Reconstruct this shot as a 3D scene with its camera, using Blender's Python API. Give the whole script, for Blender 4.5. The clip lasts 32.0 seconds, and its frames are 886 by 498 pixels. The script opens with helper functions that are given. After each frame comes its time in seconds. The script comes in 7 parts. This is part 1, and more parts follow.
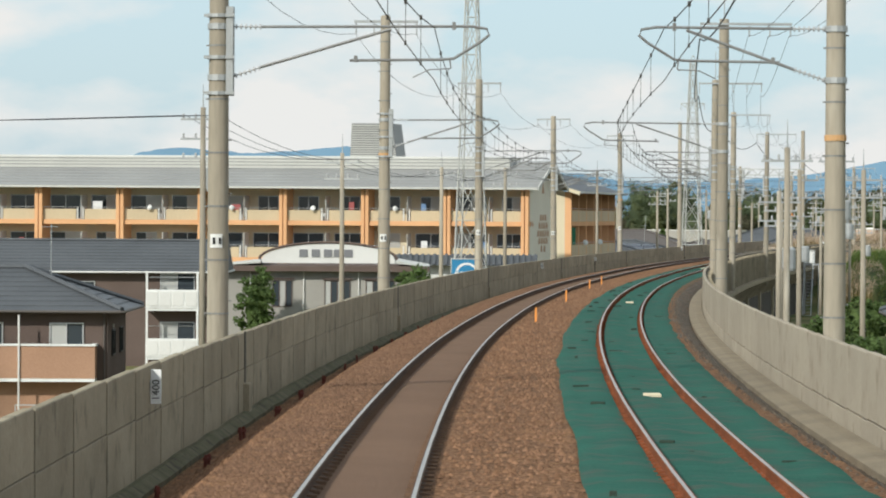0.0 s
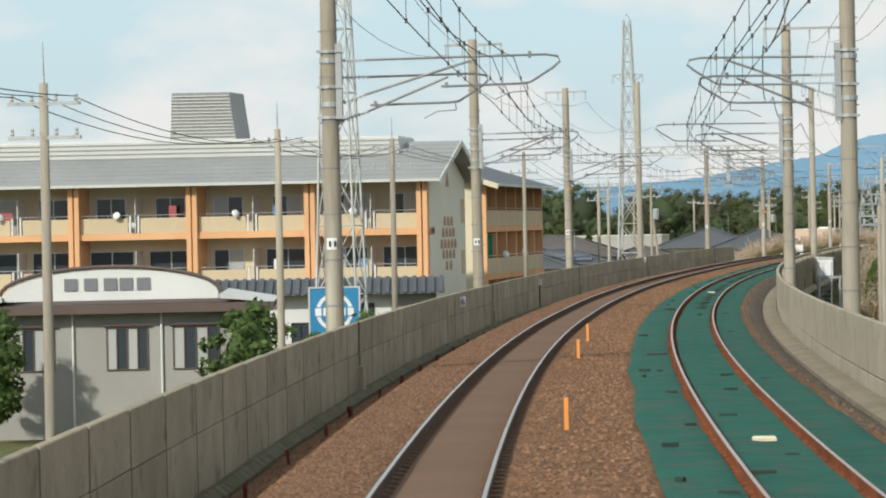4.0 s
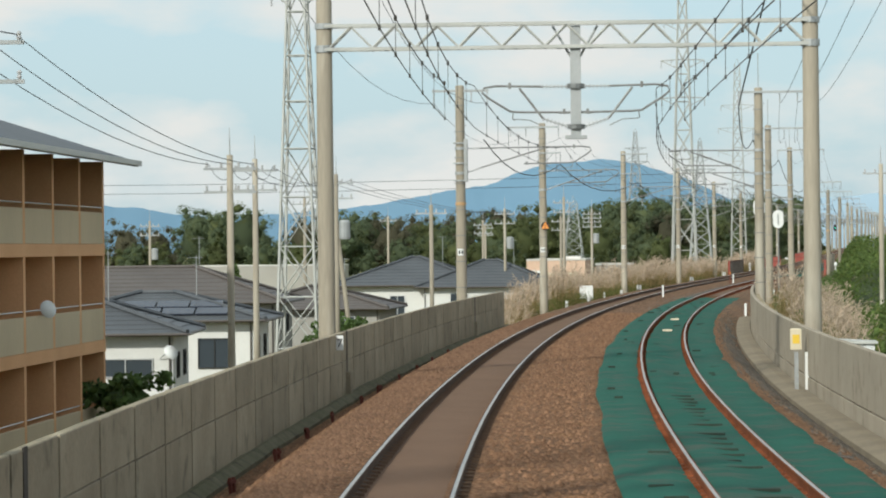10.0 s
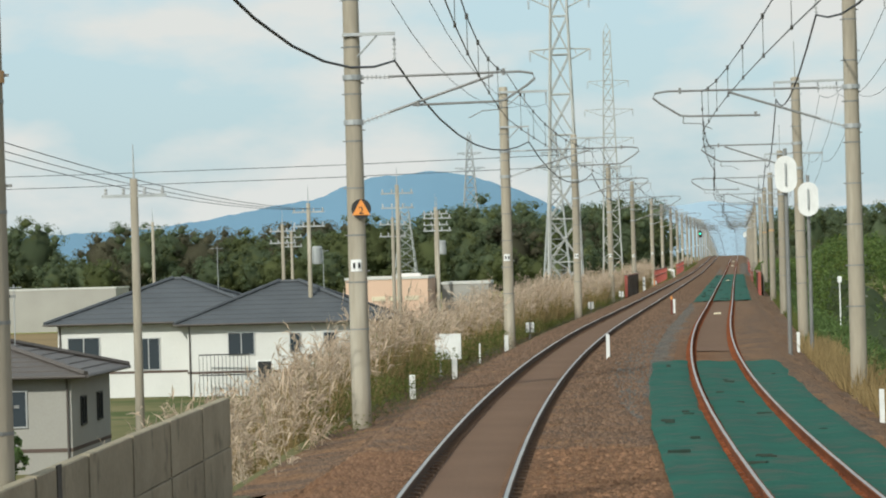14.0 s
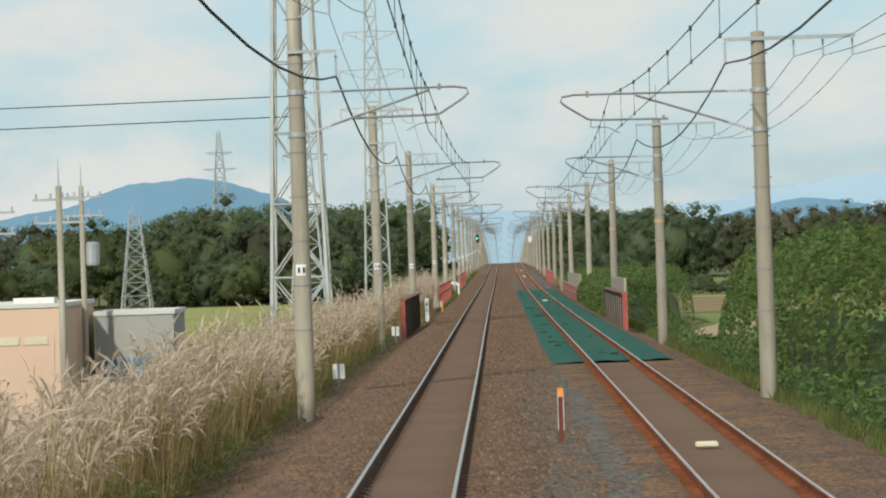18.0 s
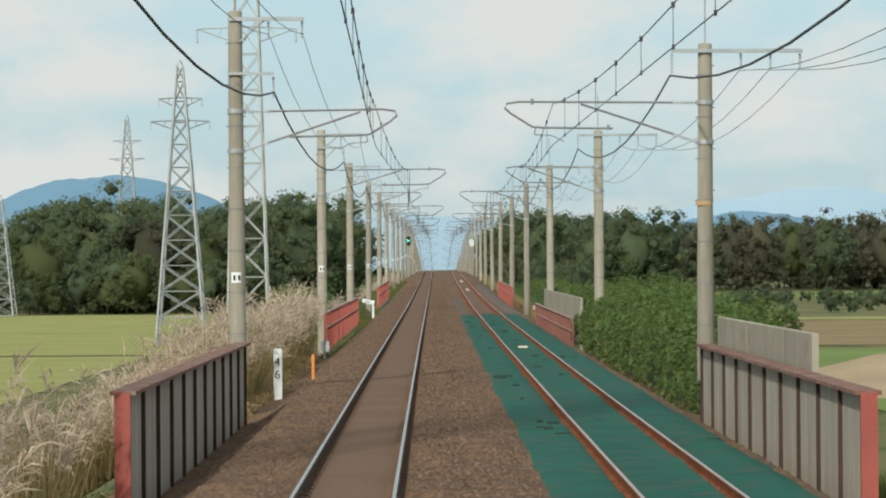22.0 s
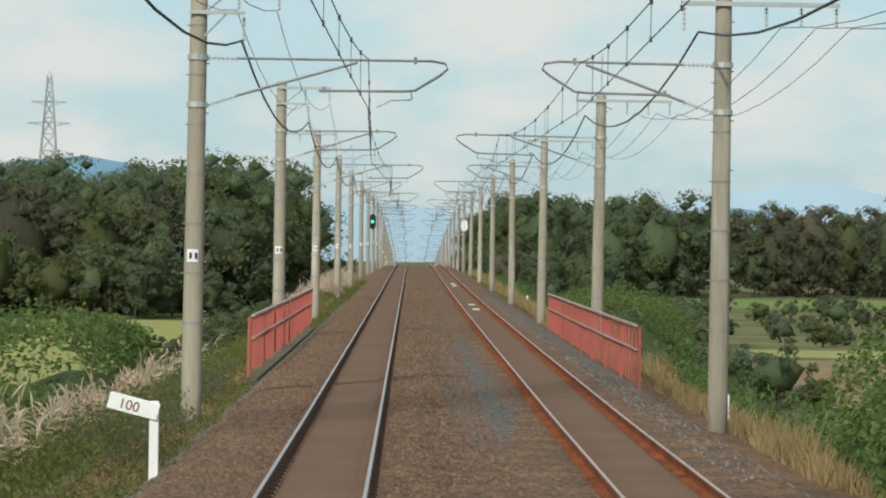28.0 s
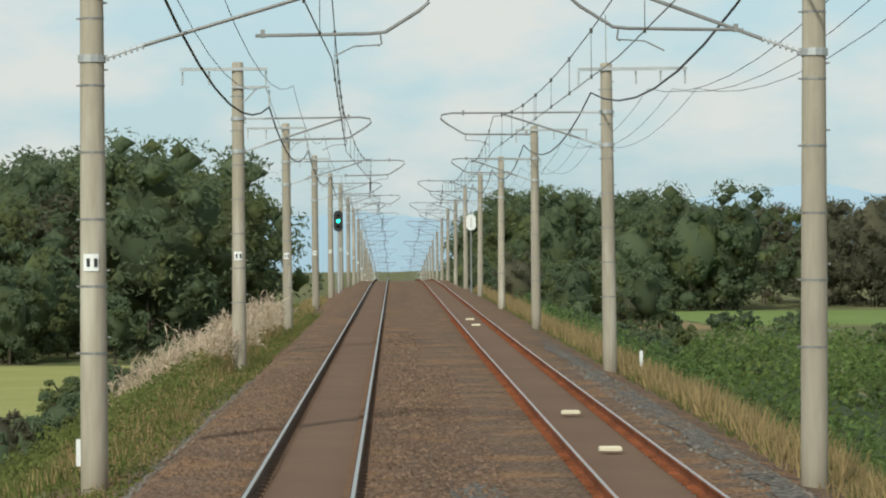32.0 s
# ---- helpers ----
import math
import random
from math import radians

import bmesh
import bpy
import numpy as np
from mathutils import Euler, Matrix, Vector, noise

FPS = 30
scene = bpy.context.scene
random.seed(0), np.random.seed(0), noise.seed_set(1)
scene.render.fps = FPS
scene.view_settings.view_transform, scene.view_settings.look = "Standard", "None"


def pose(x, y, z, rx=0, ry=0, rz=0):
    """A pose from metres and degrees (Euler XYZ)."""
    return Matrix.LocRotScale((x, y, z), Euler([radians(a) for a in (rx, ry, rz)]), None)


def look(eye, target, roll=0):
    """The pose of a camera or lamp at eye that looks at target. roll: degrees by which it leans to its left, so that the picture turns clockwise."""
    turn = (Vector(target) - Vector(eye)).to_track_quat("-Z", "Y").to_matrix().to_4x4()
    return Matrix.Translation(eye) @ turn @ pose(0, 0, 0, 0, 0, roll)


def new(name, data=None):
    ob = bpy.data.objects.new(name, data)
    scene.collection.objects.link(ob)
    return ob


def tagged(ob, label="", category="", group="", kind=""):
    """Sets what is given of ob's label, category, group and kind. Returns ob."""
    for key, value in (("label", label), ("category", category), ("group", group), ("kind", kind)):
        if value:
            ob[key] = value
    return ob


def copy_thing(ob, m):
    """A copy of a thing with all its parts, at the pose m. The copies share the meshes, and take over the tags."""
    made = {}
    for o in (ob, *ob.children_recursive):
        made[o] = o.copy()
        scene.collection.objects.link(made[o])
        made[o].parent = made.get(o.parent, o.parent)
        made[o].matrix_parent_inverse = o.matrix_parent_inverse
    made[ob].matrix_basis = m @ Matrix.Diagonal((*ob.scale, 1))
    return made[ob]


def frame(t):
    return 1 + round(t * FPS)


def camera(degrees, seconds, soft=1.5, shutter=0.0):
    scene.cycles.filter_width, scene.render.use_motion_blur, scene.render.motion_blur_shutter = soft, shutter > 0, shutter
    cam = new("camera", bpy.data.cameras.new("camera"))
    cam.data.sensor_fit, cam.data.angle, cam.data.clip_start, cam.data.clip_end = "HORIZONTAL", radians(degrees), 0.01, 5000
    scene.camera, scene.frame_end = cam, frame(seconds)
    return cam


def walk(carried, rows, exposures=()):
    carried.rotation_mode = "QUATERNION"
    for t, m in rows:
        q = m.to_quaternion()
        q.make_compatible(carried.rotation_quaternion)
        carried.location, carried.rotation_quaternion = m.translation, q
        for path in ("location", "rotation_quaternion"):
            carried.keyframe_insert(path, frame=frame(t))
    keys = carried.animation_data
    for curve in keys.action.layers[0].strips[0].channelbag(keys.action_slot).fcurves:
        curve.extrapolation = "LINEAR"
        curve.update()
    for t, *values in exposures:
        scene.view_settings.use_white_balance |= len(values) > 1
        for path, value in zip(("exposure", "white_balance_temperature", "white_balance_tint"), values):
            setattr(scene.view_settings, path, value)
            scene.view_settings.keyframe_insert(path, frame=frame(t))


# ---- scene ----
ROWS = [
    (0.0, 56.729, -405.470, 3.405, 89.391, -0.333, 15.408),
    (0.5, 54.036, -395.721, 3.337, 89.383, 0.245, 15.314),
    (1.0, 51.383, -385.938, 3.272, 89.364, 0.298, 15.227),
    (1.5, 48.768, -376.099, 3.206, 89.382, -0.285, 15.064),
    (2.0, 46.199, -366.200, 3.140, 89.424, -0.516, 14.940),
    (2.5, 43.676, -356.228, 3.074, 89.461, 0.397, 14.796),
    (4.5, 34.218, -315.907, 2.872, 89.659, 1.042, 12.935),
    (5.0, 32.007, -305.667, 2.828, 89.741, 0.849, 12.030),
    (5.5, 29.848, -295.317, 2.794, 89.718, 1.013, 11.434),
    (6.0, 27.753, -284.918, 2.761, 89.682, 1.100, 10.873),
    (6.5, 25.722, -274.470, 2.727, 89.677, 1.126, 10.263),
    (7.0, 23.762, -263.995, 2.693, 89.713, 0.966, 9.911),
    (7.5, 21.875, -253.500, 2.659, 89.752, 0.905, 9.569),
    (8.0, 20.059, -242.951, 2.625, 89.792, 0.982, 9.254),
    (8.5, 18.312, -232.298, 2.591, 89.867, 0.980, 8.932),
    (9.0, 16.633, -221.524, 2.557, 89.915, 0.719, 8.573),
    (9.5, 15.027, -210.635, 2.545, 89.926, 0.752, 8.201),
    (10.0, 13.508, -199.733, 2.534, 89.979, 0.603, 7.822),
    (10.5, 12.079, -188.853, 2.523, 89.936, 0.449, 7.457),
    (11.0, 10.738, -178.004, 2.512, 89.950, 0.873, 7.174),
    (11.5, 9.482, -167.165, 2.497, 89.969, 1.169, 6.901),
    (12.0, 8.308, -156.298, 2.482, 89.991, 1.417, 6.619),
    (12.5, 7.212, -145.357, 2.468, 90.036, 1.774, 6.293),
    (13.0, 6.196, -134.308, 2.453, 90.104, 1.998, 5.902),
    (13.5, 5.264, -123.135, 2.460, 90.158, 1.761, 5.535),
    (14.0, 4.422, -111.858, 2.469, 90.177, 1.600, 4.897),
    (14.5, 3.678, -100.543, 2.479, 90.202, 1.744, 4.321),
    (16.5, 1.661, -55.293, 2.510, 90.198, 2.599, 1.929),
    (17.0, 1.382, -43.947, 2.517, 90.249, 2.682, 1.504),
    (17.5, 1.186, -32.542, 2.535, 90.216, 2.157, 1.085),
    (18.0, 1.063, -21.014, 2.552, 90.194, 1.870, 0.813),
    (18.5, 1.003, -9.339, 2.570, 90.191, 1.143, 0.495),
    (19.0, 0.992, 2.504, 2.583, 90.177, 0.535, 0.335),
    (19.5, 1.011, 14.479, 2.578, 90.217, -0.097, 0.090),
    (20.0, 1.045, 26.452, 2.573, 90.235, -1.030, -0.091),
    (20.5, 1.080, 38.401, 2.567, 90.243, -1.091, -0.209),
    (21.0, 1.112, 50.345, 2.563, 90.258, -0.662, -0.264),
    (21.5, 1.139, 62.294, 2.560, 90.274, -0.034, -0.299),
    (22.0, 1.163, 74.249, 2.556, 90.278, 0.437, -0.328),
    (22.5, 1.187, 86.229, 2.553, 90.271, 0.491, -0.395),
    (23.0, 1.211, 98.168, 2.550, 90.241, -0.012, -0.415),
    (23.5, 1.235, 109.994, 2.548, 90.235, -0.602, -0.448),
    (24.0, 1.261, 121.716, 2.545, 90.263, -0.892, -0.471),
    (24.5, 1.288, 133.398, 2.543, 90.261, -0.692, -0.535),
    (25.0, 1.318, 145.083, 2.547, 90.202, -0.445, -0.561),
    (25.5, 1.349, 156.765, 2.551, 90.199, -0.293, -0.626),
    (27.5, 1.488, 203.537, 2.578, 90.147, -0.549, -0.743),
    (28.0, 1.525, 215.321, 2.587, 90.144, -0.875, -0.774),
    (28.5, 1.564, 227.208, 2.598, 90.136, -0.817, -0.807),
    (29.0, 1.604, 239.216, 2.614, 90.114, -1.030, -0.833),
    (29.5, 1.645, 251.325, 2.630, 90.135, -0.872, -0.854),
    (30.0, 1.686, 263.575, 2.646, 90.168, -0.664, -0.901),
    (30.5, 1.728, 275.933, 2.683, 90.181, -0.566, -0.890),
    (31.0, 1.771, 288.366, 2.728, 90.211, -0.748, -1.024),
    (31.5, 1.814, 300.814, 2.773, 90.255, -0.153, -1.054),
    (32.0, 1.858, 313.275, 2.819, 90.293, 0.378, -1.087),
]
# curvature of the line in 1/km, every 22.264 m from s = -556.60
KS0, KSTEP = -556.6038, 22.26415
KAPPA = [-0.0500, -0.0500, -0.0500, -0.0175, 0.1004, 0.2183, 0.3362, 0.4542, 0.5715, 0.6675, 0.6997, 0.6696, 0.6329, 0.6630, 0.7328, 0.7435, 0.7096, 0.6906, 0.7140, 0.7646, 0.7819, 0.7473, 0.7081, 0.6556, 0.5014, 0.2424, 0.0203, -0.0452, -0.0082, 0.0024, 0.0106, 0.0163, 0.0115, 0.0079, 0.0074, 0.0060, 0.0010, 0.0021, 0.0043, 0.0050, 0.0043, 0.0046, 0.0047, 0.0034, 0.0021, 0.0008]
# rail level, every 44.528 m from s = -578.87
ZS0, ZSTEP = -578.8679, 44.52830
LEVEL = [1.998, 1.698, 1.398, 1.099, 0.799, 0.512, 0.302, 0.161, 0.019, -0.026, -0.086, -0.049, -0.021, 0.047, 0.027, 0.014, 0.005, 0.021, 0.054, 0.113, 0.274, 0.467, 0.698, 0.965, 1.241, 1.518, 1.795, 2.072, 2.350]
cam = camera(15.14, 32.0, soft=2.0)
walk(cam, [(r[0], pose(*r[1:])) for r in ROWS], [(0, 0.22, 6350, 7), (7, 0.19, 6350, 6), (11, 0.12, 6300, 4), (18, 0.04, 6300, 3), (32, 0.04, 6300, 1)])

# ---- daylight: hazy sun low behind and to the left, broken cloud ----
SUN_AZ, SUN_EL = radians(-158.0), radians(31.0)  # bearing from +y towards +x, height
world = bpy.data.worlds.new("sky")
scene.world = world
world.use_nodes = True
_nt = world.node_tree
_bg = _nt.nodes["Background"]
_sky = _nt.nodes.new("ShaderNodeTexSky")
_sky.sky_type, _sky.sun_disc, _sky.sun_elevation, _sky.sun_rotation = "NISHITA", False, SUN_EL, SUN_AZ
_sky.dust_density, _sky.altitude = 2.0, 100
_tc, _mp = _nt.nodes.new("ShaderNodeTexCoord"), _nt.nodes.new("ShaderNodeMapping")
_mp.inputs["Scale"].default_value = (13.0, 13.0, 30.0)
_n, _r = _nt.nodes.new("ShaderNodeTexNoise"), _nt.nodes.new("ShaderNodeMapRange")
_n.inputs["Scale"].default_value, _n.inputs["Detail"].default_value, _n.inputs["Roughness"].default_value = 1.0, 6, 0.52
_r.inputs[1].default_value, _r.inputs[2].default_value, _r.inputs[3].default_value = 0.44, 0.62, 0.0
_mix, _gain = _nt.nodes.new("ShaderNodeMix"), _nt.nodes.new("ShaderNodeMix")
_mix.data_type = _gain.data_type = "RGBA"
_gain.blend_type = "MULTIPLY"
_gain.inputs[0].default_value = 1.0
_gain.inputs[7].default_value = (0.105, 0.132, 0.150, 1)
_mix.inputs[7].default_value = (0.74, 0.72, 0.70, 1)
_nt.links.new(_tc.outputs["Generated"], _mp.inputs[0])
_nt.links.new(_mp.outputs[0], _n.inputs["Vector"])
_nt.links.new(_n.outputs["Fac"], _r.inputs[0])
_nt.links.new(_sky.outputs[0], _gain.inputs[6])
_nt.links.new(_r.outputs[0], _mix.inputs[0])
_haze = _nt.nodes.new("ShaderNodeMix")
_haze.data_type = "RGBA"
_haze.inputs[0].default_value, _haze.inputs[7].default_value = 0.78, (0.555, 0.66, 0.715, 1)
_nt.links.new(_gain.outputs[2], _haze.inputs[6])
_nt.links.new(_haze.outputs[2], _mix.inputs[6])
_nt.links.new(_mix.outputs[2], _bg.inputs["Color"])
_bg.inputs["Strength"].default_value = 1.0
_sun = bpy.data.lights.new("sun", "SUN")
_sun.energy, _sun.angle, _sun.color = 3.3, radians(2.0), (1.0, 0.95, 0.86)
_so = new("sun", _sun)
_so.matrix_world = look((0, 0, 0), (-math.sin(SUN_AZ) * math.cos(SUN_EL), -math.cos(SUN_AZ) * math.cos(SUN_EL), -math.sin(SUN_EL)))

# ---- the line: its plan and level, in metres along the track (s) and to its right (off) ----
TRACK_GAP, GAUGE, CANT = 3.85, 0.5665, 38.7
SG = np.arange(-640.0, 1500.0, 2.0)
_k = np.interp(SG, KS0 + KSTEP * np.arange(len(KAPPA)), np.array(KAPPA) * 1e-3, left=-0.00003, right=0)
_z0 = int(np.argmin(abs(SG)))


def _run(v):
    out = np.concatenate([[0], np.cumsum((v[1:] + v[:-1]) / 2 * 2.0)])
    return out - out[_z0]


TH = _run(_k)
PX, PY = _run(np.sin(TH)), _run(np.cos(TH))
PZ = np.interp(SG, np.append(ZS0 + ZSTEP * np.arange(26), [590, 640, 700, 900, 1500]), LEVEL[:26] + [1.74, 1.55, 0.9, -3.2, -18.0])
PK = _k


def at(s, off=0.0, z=0.0):
    """World place of a point by the line, z above the rails."""
    t = np.interp(s, SG, TH)
    return Vector((np.interp(s, SG, PX) + math.cos(t) * off, np.interp(s, SG, PY) - math.sin(t) * off, np.interp(s, SG, PZ) + z))


def here(s, off=0.0, z=0.0, turn=0.0):
    """Frame with x to the right of the line, y along it, z up."""
    return Matrix.Translation(at(s, off, z)) @ Matrix.Rotation(-float(np.interp(s, SG, TH)) + radians(turn), 4, "Z")


def near_line(x, y):
    """s and off of points (arrays)."""
    x, y = np.asarray(x, float), np.asarray(y, float)
    c = slice(0, len(SG), 5)
    d = (x[:, None] - PX[c]) ** 2 + (y[:, None] - PY[c]) ** 2
    i = d.argmin(1) * 5
    dx, dy = x - PX[i], y - PY[i]
    s = SG[i] + dx * np.sin(TH[i]) + dy * np.cos(TH[i])
    t = np.interp(s, SG, TH)
    return s, (x - np.interp(s, SG, PX)) * np.cos(t) - (y - np.interp(s, SG, PY)) * np.sin(t)


# ---- mesh tools ----
class Mesh:
    def __init__(self):
        self.v, self.f = [], []

    def add(self, verts, faces, m=None):
        n = len(self.v)
        self.v += [tuple(m @ Vector(p)) for p in verts] if m is not None else [tuple(p) for p in verts]
        self.f += [tuple(n + i for i in f) for f in faces]
        return self

    def box(self, x0, y0, z0, x1, y1, z1, m=None, bevel=0.0):
        b = bevel
        if b <= 0:
            v = [(x, y, z) for z in (z0, z1) for y in (y0, y1) for x in (x0, x1)]
            return self.add(v, [(0, 2, 3, 1), (4, 5, 7, 6), (0, 1, 5, 4), (2, 6, 7, 3), (0, 4, 6, 2), (1, 3, 7, 5)], m)
        v = []
        for z, i in ((z0, 0), (z1 - b, 0), (z1, b)):
            v += [(x0 + i, y0 + i, z), (x1 - i, y0 + i, z), (x1 - i, y1 - i, z), (x0 + i, y1 - i, z)]
        f = [(3, 2, 1, 0), (8, 9, 10, 11)]
        for r in (0, 4):
            f += [(r + i, r + (i + 1) % 4, r + 4 + (i + 1) % 4, r + 4 + i) for i in range(4)]
        return self.add(v, f, m)

    def prism(self, poly, y0, y1, m=None):
        """Polygon of (x, z) pushed along y."""
        n = len(poly)
        v = [(x, y0, z) for x, z in poly] + [(x, y1, z) for x, z in poly]
        return self.add(v, [tuple(range(n)), tuple(range(2 * n - 1, n - 1, -1))] + [(i, n + i, n + (i + 1) % n, (i + 1) % n) for i in range(n)], m)

    def tube(self, pts, r, n=6, r1=None, cap=True):
        pts = [Vector(p) for p in pts]
        r1 = r if r1 is None else r1
        k = len(pts)
        base = len(self.v)
        for i, p in enumerate(pts):
            d = (pts[min(i + 1, k - 1)] - pts[max(i - 1, 0)]).normalized()
            side = d.cross(Vector((0, 0, 1)) if abs(d.z) < 0.95 else Vector((1, 0, 0))).normalized()
            up = side.cross(d)
            rr = r + (r1 - r) * i / max(k - 1, 1)
            for j in range(n):
                a = 2 * math.pi * j / n
                self.v.append(tuple(p + side * (rr * math.cos(a)) + up * (rr * math.sin(a))))
        for i in range(k - 1):
            for j in range(n):
                a, b = base + i * n + j, base + i * n + (j + 1) % n
                self.f.append((a, b, b + n, a + n))
        if cap:
            self.f.append(tuple(base + j for j in range(n - 1, -1, -1)))
            self.f.append(tuple(base + (k - 1) * n + j for j in range(n)))
        return self

    def lathe(self, prof, n=12, m=None):
        """Profile of (r, z) turned round z."""
        v, f = [], []
        for r, z in prof:
            v += [(r * math.cos(2 * math.pi * j / n), r * math.sin(2 * math.pi * j / n), z) for j in range(n)]
        for i in range(len(prof) - 1):
            f += [(i * n + j, i * n + (j + 1) % n, (i + 1) * n + (j + 1) % n, (i + 1) * n + j) for j in range(n)]
        f += [tuple(range(n - 1, -1, -1)), tuple((len(prof) - 1) * n + j for j in range(n))]
        return self.add(v, f, m)

    def sweep(self, prof, s0, s1, step=4.0, cant=0.0, centre=0.0, closed=False, ends=True):
        """Profile of (off, z) carried along the line; cant 1 leans it with the curve about off = centre."""
        k = max(2, int(math.ceil((s1 - s0) / step)) + 1)
        n = len(prof)
        base = len(self.v)
        for s in np.linspace(s0, s1, k):
            tilt = cant * CANT * float(np.interp(s, SG, PK))
            for o, z in prof:
                self.v.append(tuple(at(s, o, z - (o - centre) * tilt)))
        for i in range(k - 1):
            for j in range(n if closed else n - 1):
                a, b = base + i * n + j, base + i * n + (j + 1) % n
                self.f.append((a, a + n, b + n, b))
        if closed and ends:
            self.f.append(tuple(base + j for j in range(n)))
            self.f.append(tuple(base + (k - 1) * n + j for j in range(n - 1, -1, -1)))
        return self

    def data(self, name, material, smooth=False):
        me = bpy.data.meshes.new(name)
        me.from_pydata(self.v, [], self.f)
        for m in (material if isinstance(material, (list, tuple)) else [material]):
            me.materials.append(m)
        if smooth:
            me.polygons.foreach_set("use_smooth", [True] * len(me.polygons))
        me.update()
        return me


def thing(name, label, category, m=None, group="", kind=""):
    """An Empty that holds the parts of one thing."""
    ob = tagged(new(name), label, category, group, kind)
    ob.matrix_world = m if m is not None else Matrix()
    return ob


def part(name, mesh, material, parent, label="", smooth=False, m=None):
    """One mesh object under a thing or a part; mesh is a Mesh or ready mesh data."""
    me = mesh.data(name, material, smooth) if isinstance(mesh, Mesh) else mesh
    ob = new(name, me)
    ob.parent = parent
    if m is not None:
        ob.matrix_basis = m
    return tagged(ob, label) if label else ob


def solid(name, mesh, material, label, category, kind="", smooth=False, m=None, group=""):
    """A thing, or a piece of the setting, that is one mesh."""
    ob = tagged(new(name, mesh.data(name, material, smooth)), label, category, group, kind)
    if m is not None:
        ob.matrix_basis = m
    return ob


# ---- materials ----
def mat(name, base, rough=0.8, other=None, scale=3.0, fine=40.0, bump=0.2, metal=0.0, mix=0.6, island=0.0, streak=False, third=None, third_at=0.62, obj=0.0, cells=0.0, leafy=0.0):
    """Painted, mineral or organic surface: two colours mixed by noise at two sizes, with fine relief."""
    m = bpy.data.materials.new(name)
    m.use_nodes = True
    nt = m.node_tree
    bs = nt.nodes["Principled BSDF"]
    bs.inputs["Roughness"].default_value, bs.inputs["Metallic"].default_value = rough, metal
    bs.inputs["Specular IOR Level"].default_value = 0.08 if rough > 0.75 else 0.4
    other = other or tuple(c * 0.72 for c in base)
    tc = nt.nodes.new("ShaderNodeTexCoord")
    src = nt.nodes.new("ShaderNodeNewGeometry").outputs["Position"]
    if streak:
        mp = nt.nodes.new("ShaderNodeMapping")
        mp.inputs["Scale"].default_value = (1, 1, 0.12)
        nt.links.new(src, mp.inputs[0])
        src = mp.outputs[0]
    n1, n2 = nt.nodes.new("ShaderNodeTexNoise"), nt.nodes.new("ShaderNodeTexNoise")
    for n, sc in ((n1, 1.0 / scale), (n2, fine)):
        n.inputs["Scale"].default_value, n.inputs["Detail"].default_value = sc, 5
        nt.links.new(src, n.inputs["Vector"])
    r1, r2 = nt.nodes.new("ShaderNodeMapRange"), nt.nodes.new("ShaderNodeMapRange")
    for r, n in ((r1, n1), (r2, n2)):
        r.inputs[1].default_value, r.inputs[2].default_value = 0.32, 0.68
        nt.links.new(n.outputs["Fac"], r.inputs[0])
    add = nt.nodes.new("ShaderNodeMath")
    add.operation = "MULTIPLY_ADD"
    nt.links.new(r1.outputs[0], add.inputs[0])
    add.inputs[1].default_value = mix
    half = nt.nodes.new("ShaderNodeMath")
    half.operation = "MULTIPLY"
    nt.links.new(r2.outputs[0], half.inputs[0])
    half.inputs[1].default_value = 1 - mix
    nt.links.new(half.outputs[0], add.inputs[2])
    col = nt.nodes.new("ShaderNodeMix")
    col.data_type = "RGBA"
    nt.links.new(add.outputs[0], col.inputs[0])
    col.inputs[6].default_value, col.inputs[7].default_value = (*base, 1), (*other, 1)
    out = col.outputs[2]
    if third:
        n3, r3, c3 = nt.nodes.new("ShaderNodeTexNoise"), nt.nodes.new("ShaderNodeMapRange"), nt.nodes.new("ShaderNodeMix")
        n3.inputs["Scale"].default_value, n3.inputs["Detail"].default_value = 2.3 / scale, 6
        nt.links.new(src, n3.inputs["Vector"])
        r3.inputs[1].default_value, r3.inputs[2].default_value = third_at - 0.08, third_at + 0.08
        nt.links.new(n3.outputs["Fac"], r3.inputs[0])
        c3.data_type = "RGBA"
        nt.links.new(r3.outputs[0], c3.inputs[0])
        nt.links.new(out, c3.inputs[6])
        c3.inputs[7].default_value = (*third, 1)
        out = c3.outputs[2]
    if island or obj:
        hsv, mr = nt.nodes.new("ShaderNodeHueSaturation"), nt.nodes.new("ShaderNodeMapRange")
        if island:
            g = nt.nodes.new("ShaderNodeNewGeometry")
            nt.links.new(g.outputs["Random Per Island"], mr.inputs[0])
        else:
            g = nt.nodes.new("ShaderNodeObjectInfo")
            nt.links.new(g.outputs["Random"], mr.inputs[0])
        amt = island or obj
        mr.inputs[3].default_value, mr.inputs[4].default_value = 1 - amt, 1 + amt
        nt.links.new(mr.outputs[0], hsv.inputs["Value"])
        nt.links.new(out, hsv.inputs["Color"])
        out = hsv.outputs[0]
    if cells:
        # stones: each cell its own tone, edges darkened to paint shade in the gaps
        vo, hs, sp, vr = nt.nodes.new("ShaderNodeTexVoronoi"), nt.nodes.new("ShaderNodeHueSaturation"), nt.nodes.new("ShaderNodeSeparateColor"), nt.nodes.new("ShaderNodeMapRange")
        vo.inputs["Scale"].default_value = cells
        nt.links.new(src, vo.inputs["Vector"])
        nt.links.new(vo.outputs["Color"], sp.inputs[0])
        nt.links.new(sp.outputs[0], vr.inputs[0])
        vr.inputs[3].default_value, vr.inputs[4].default_value = 0.75, 1.95
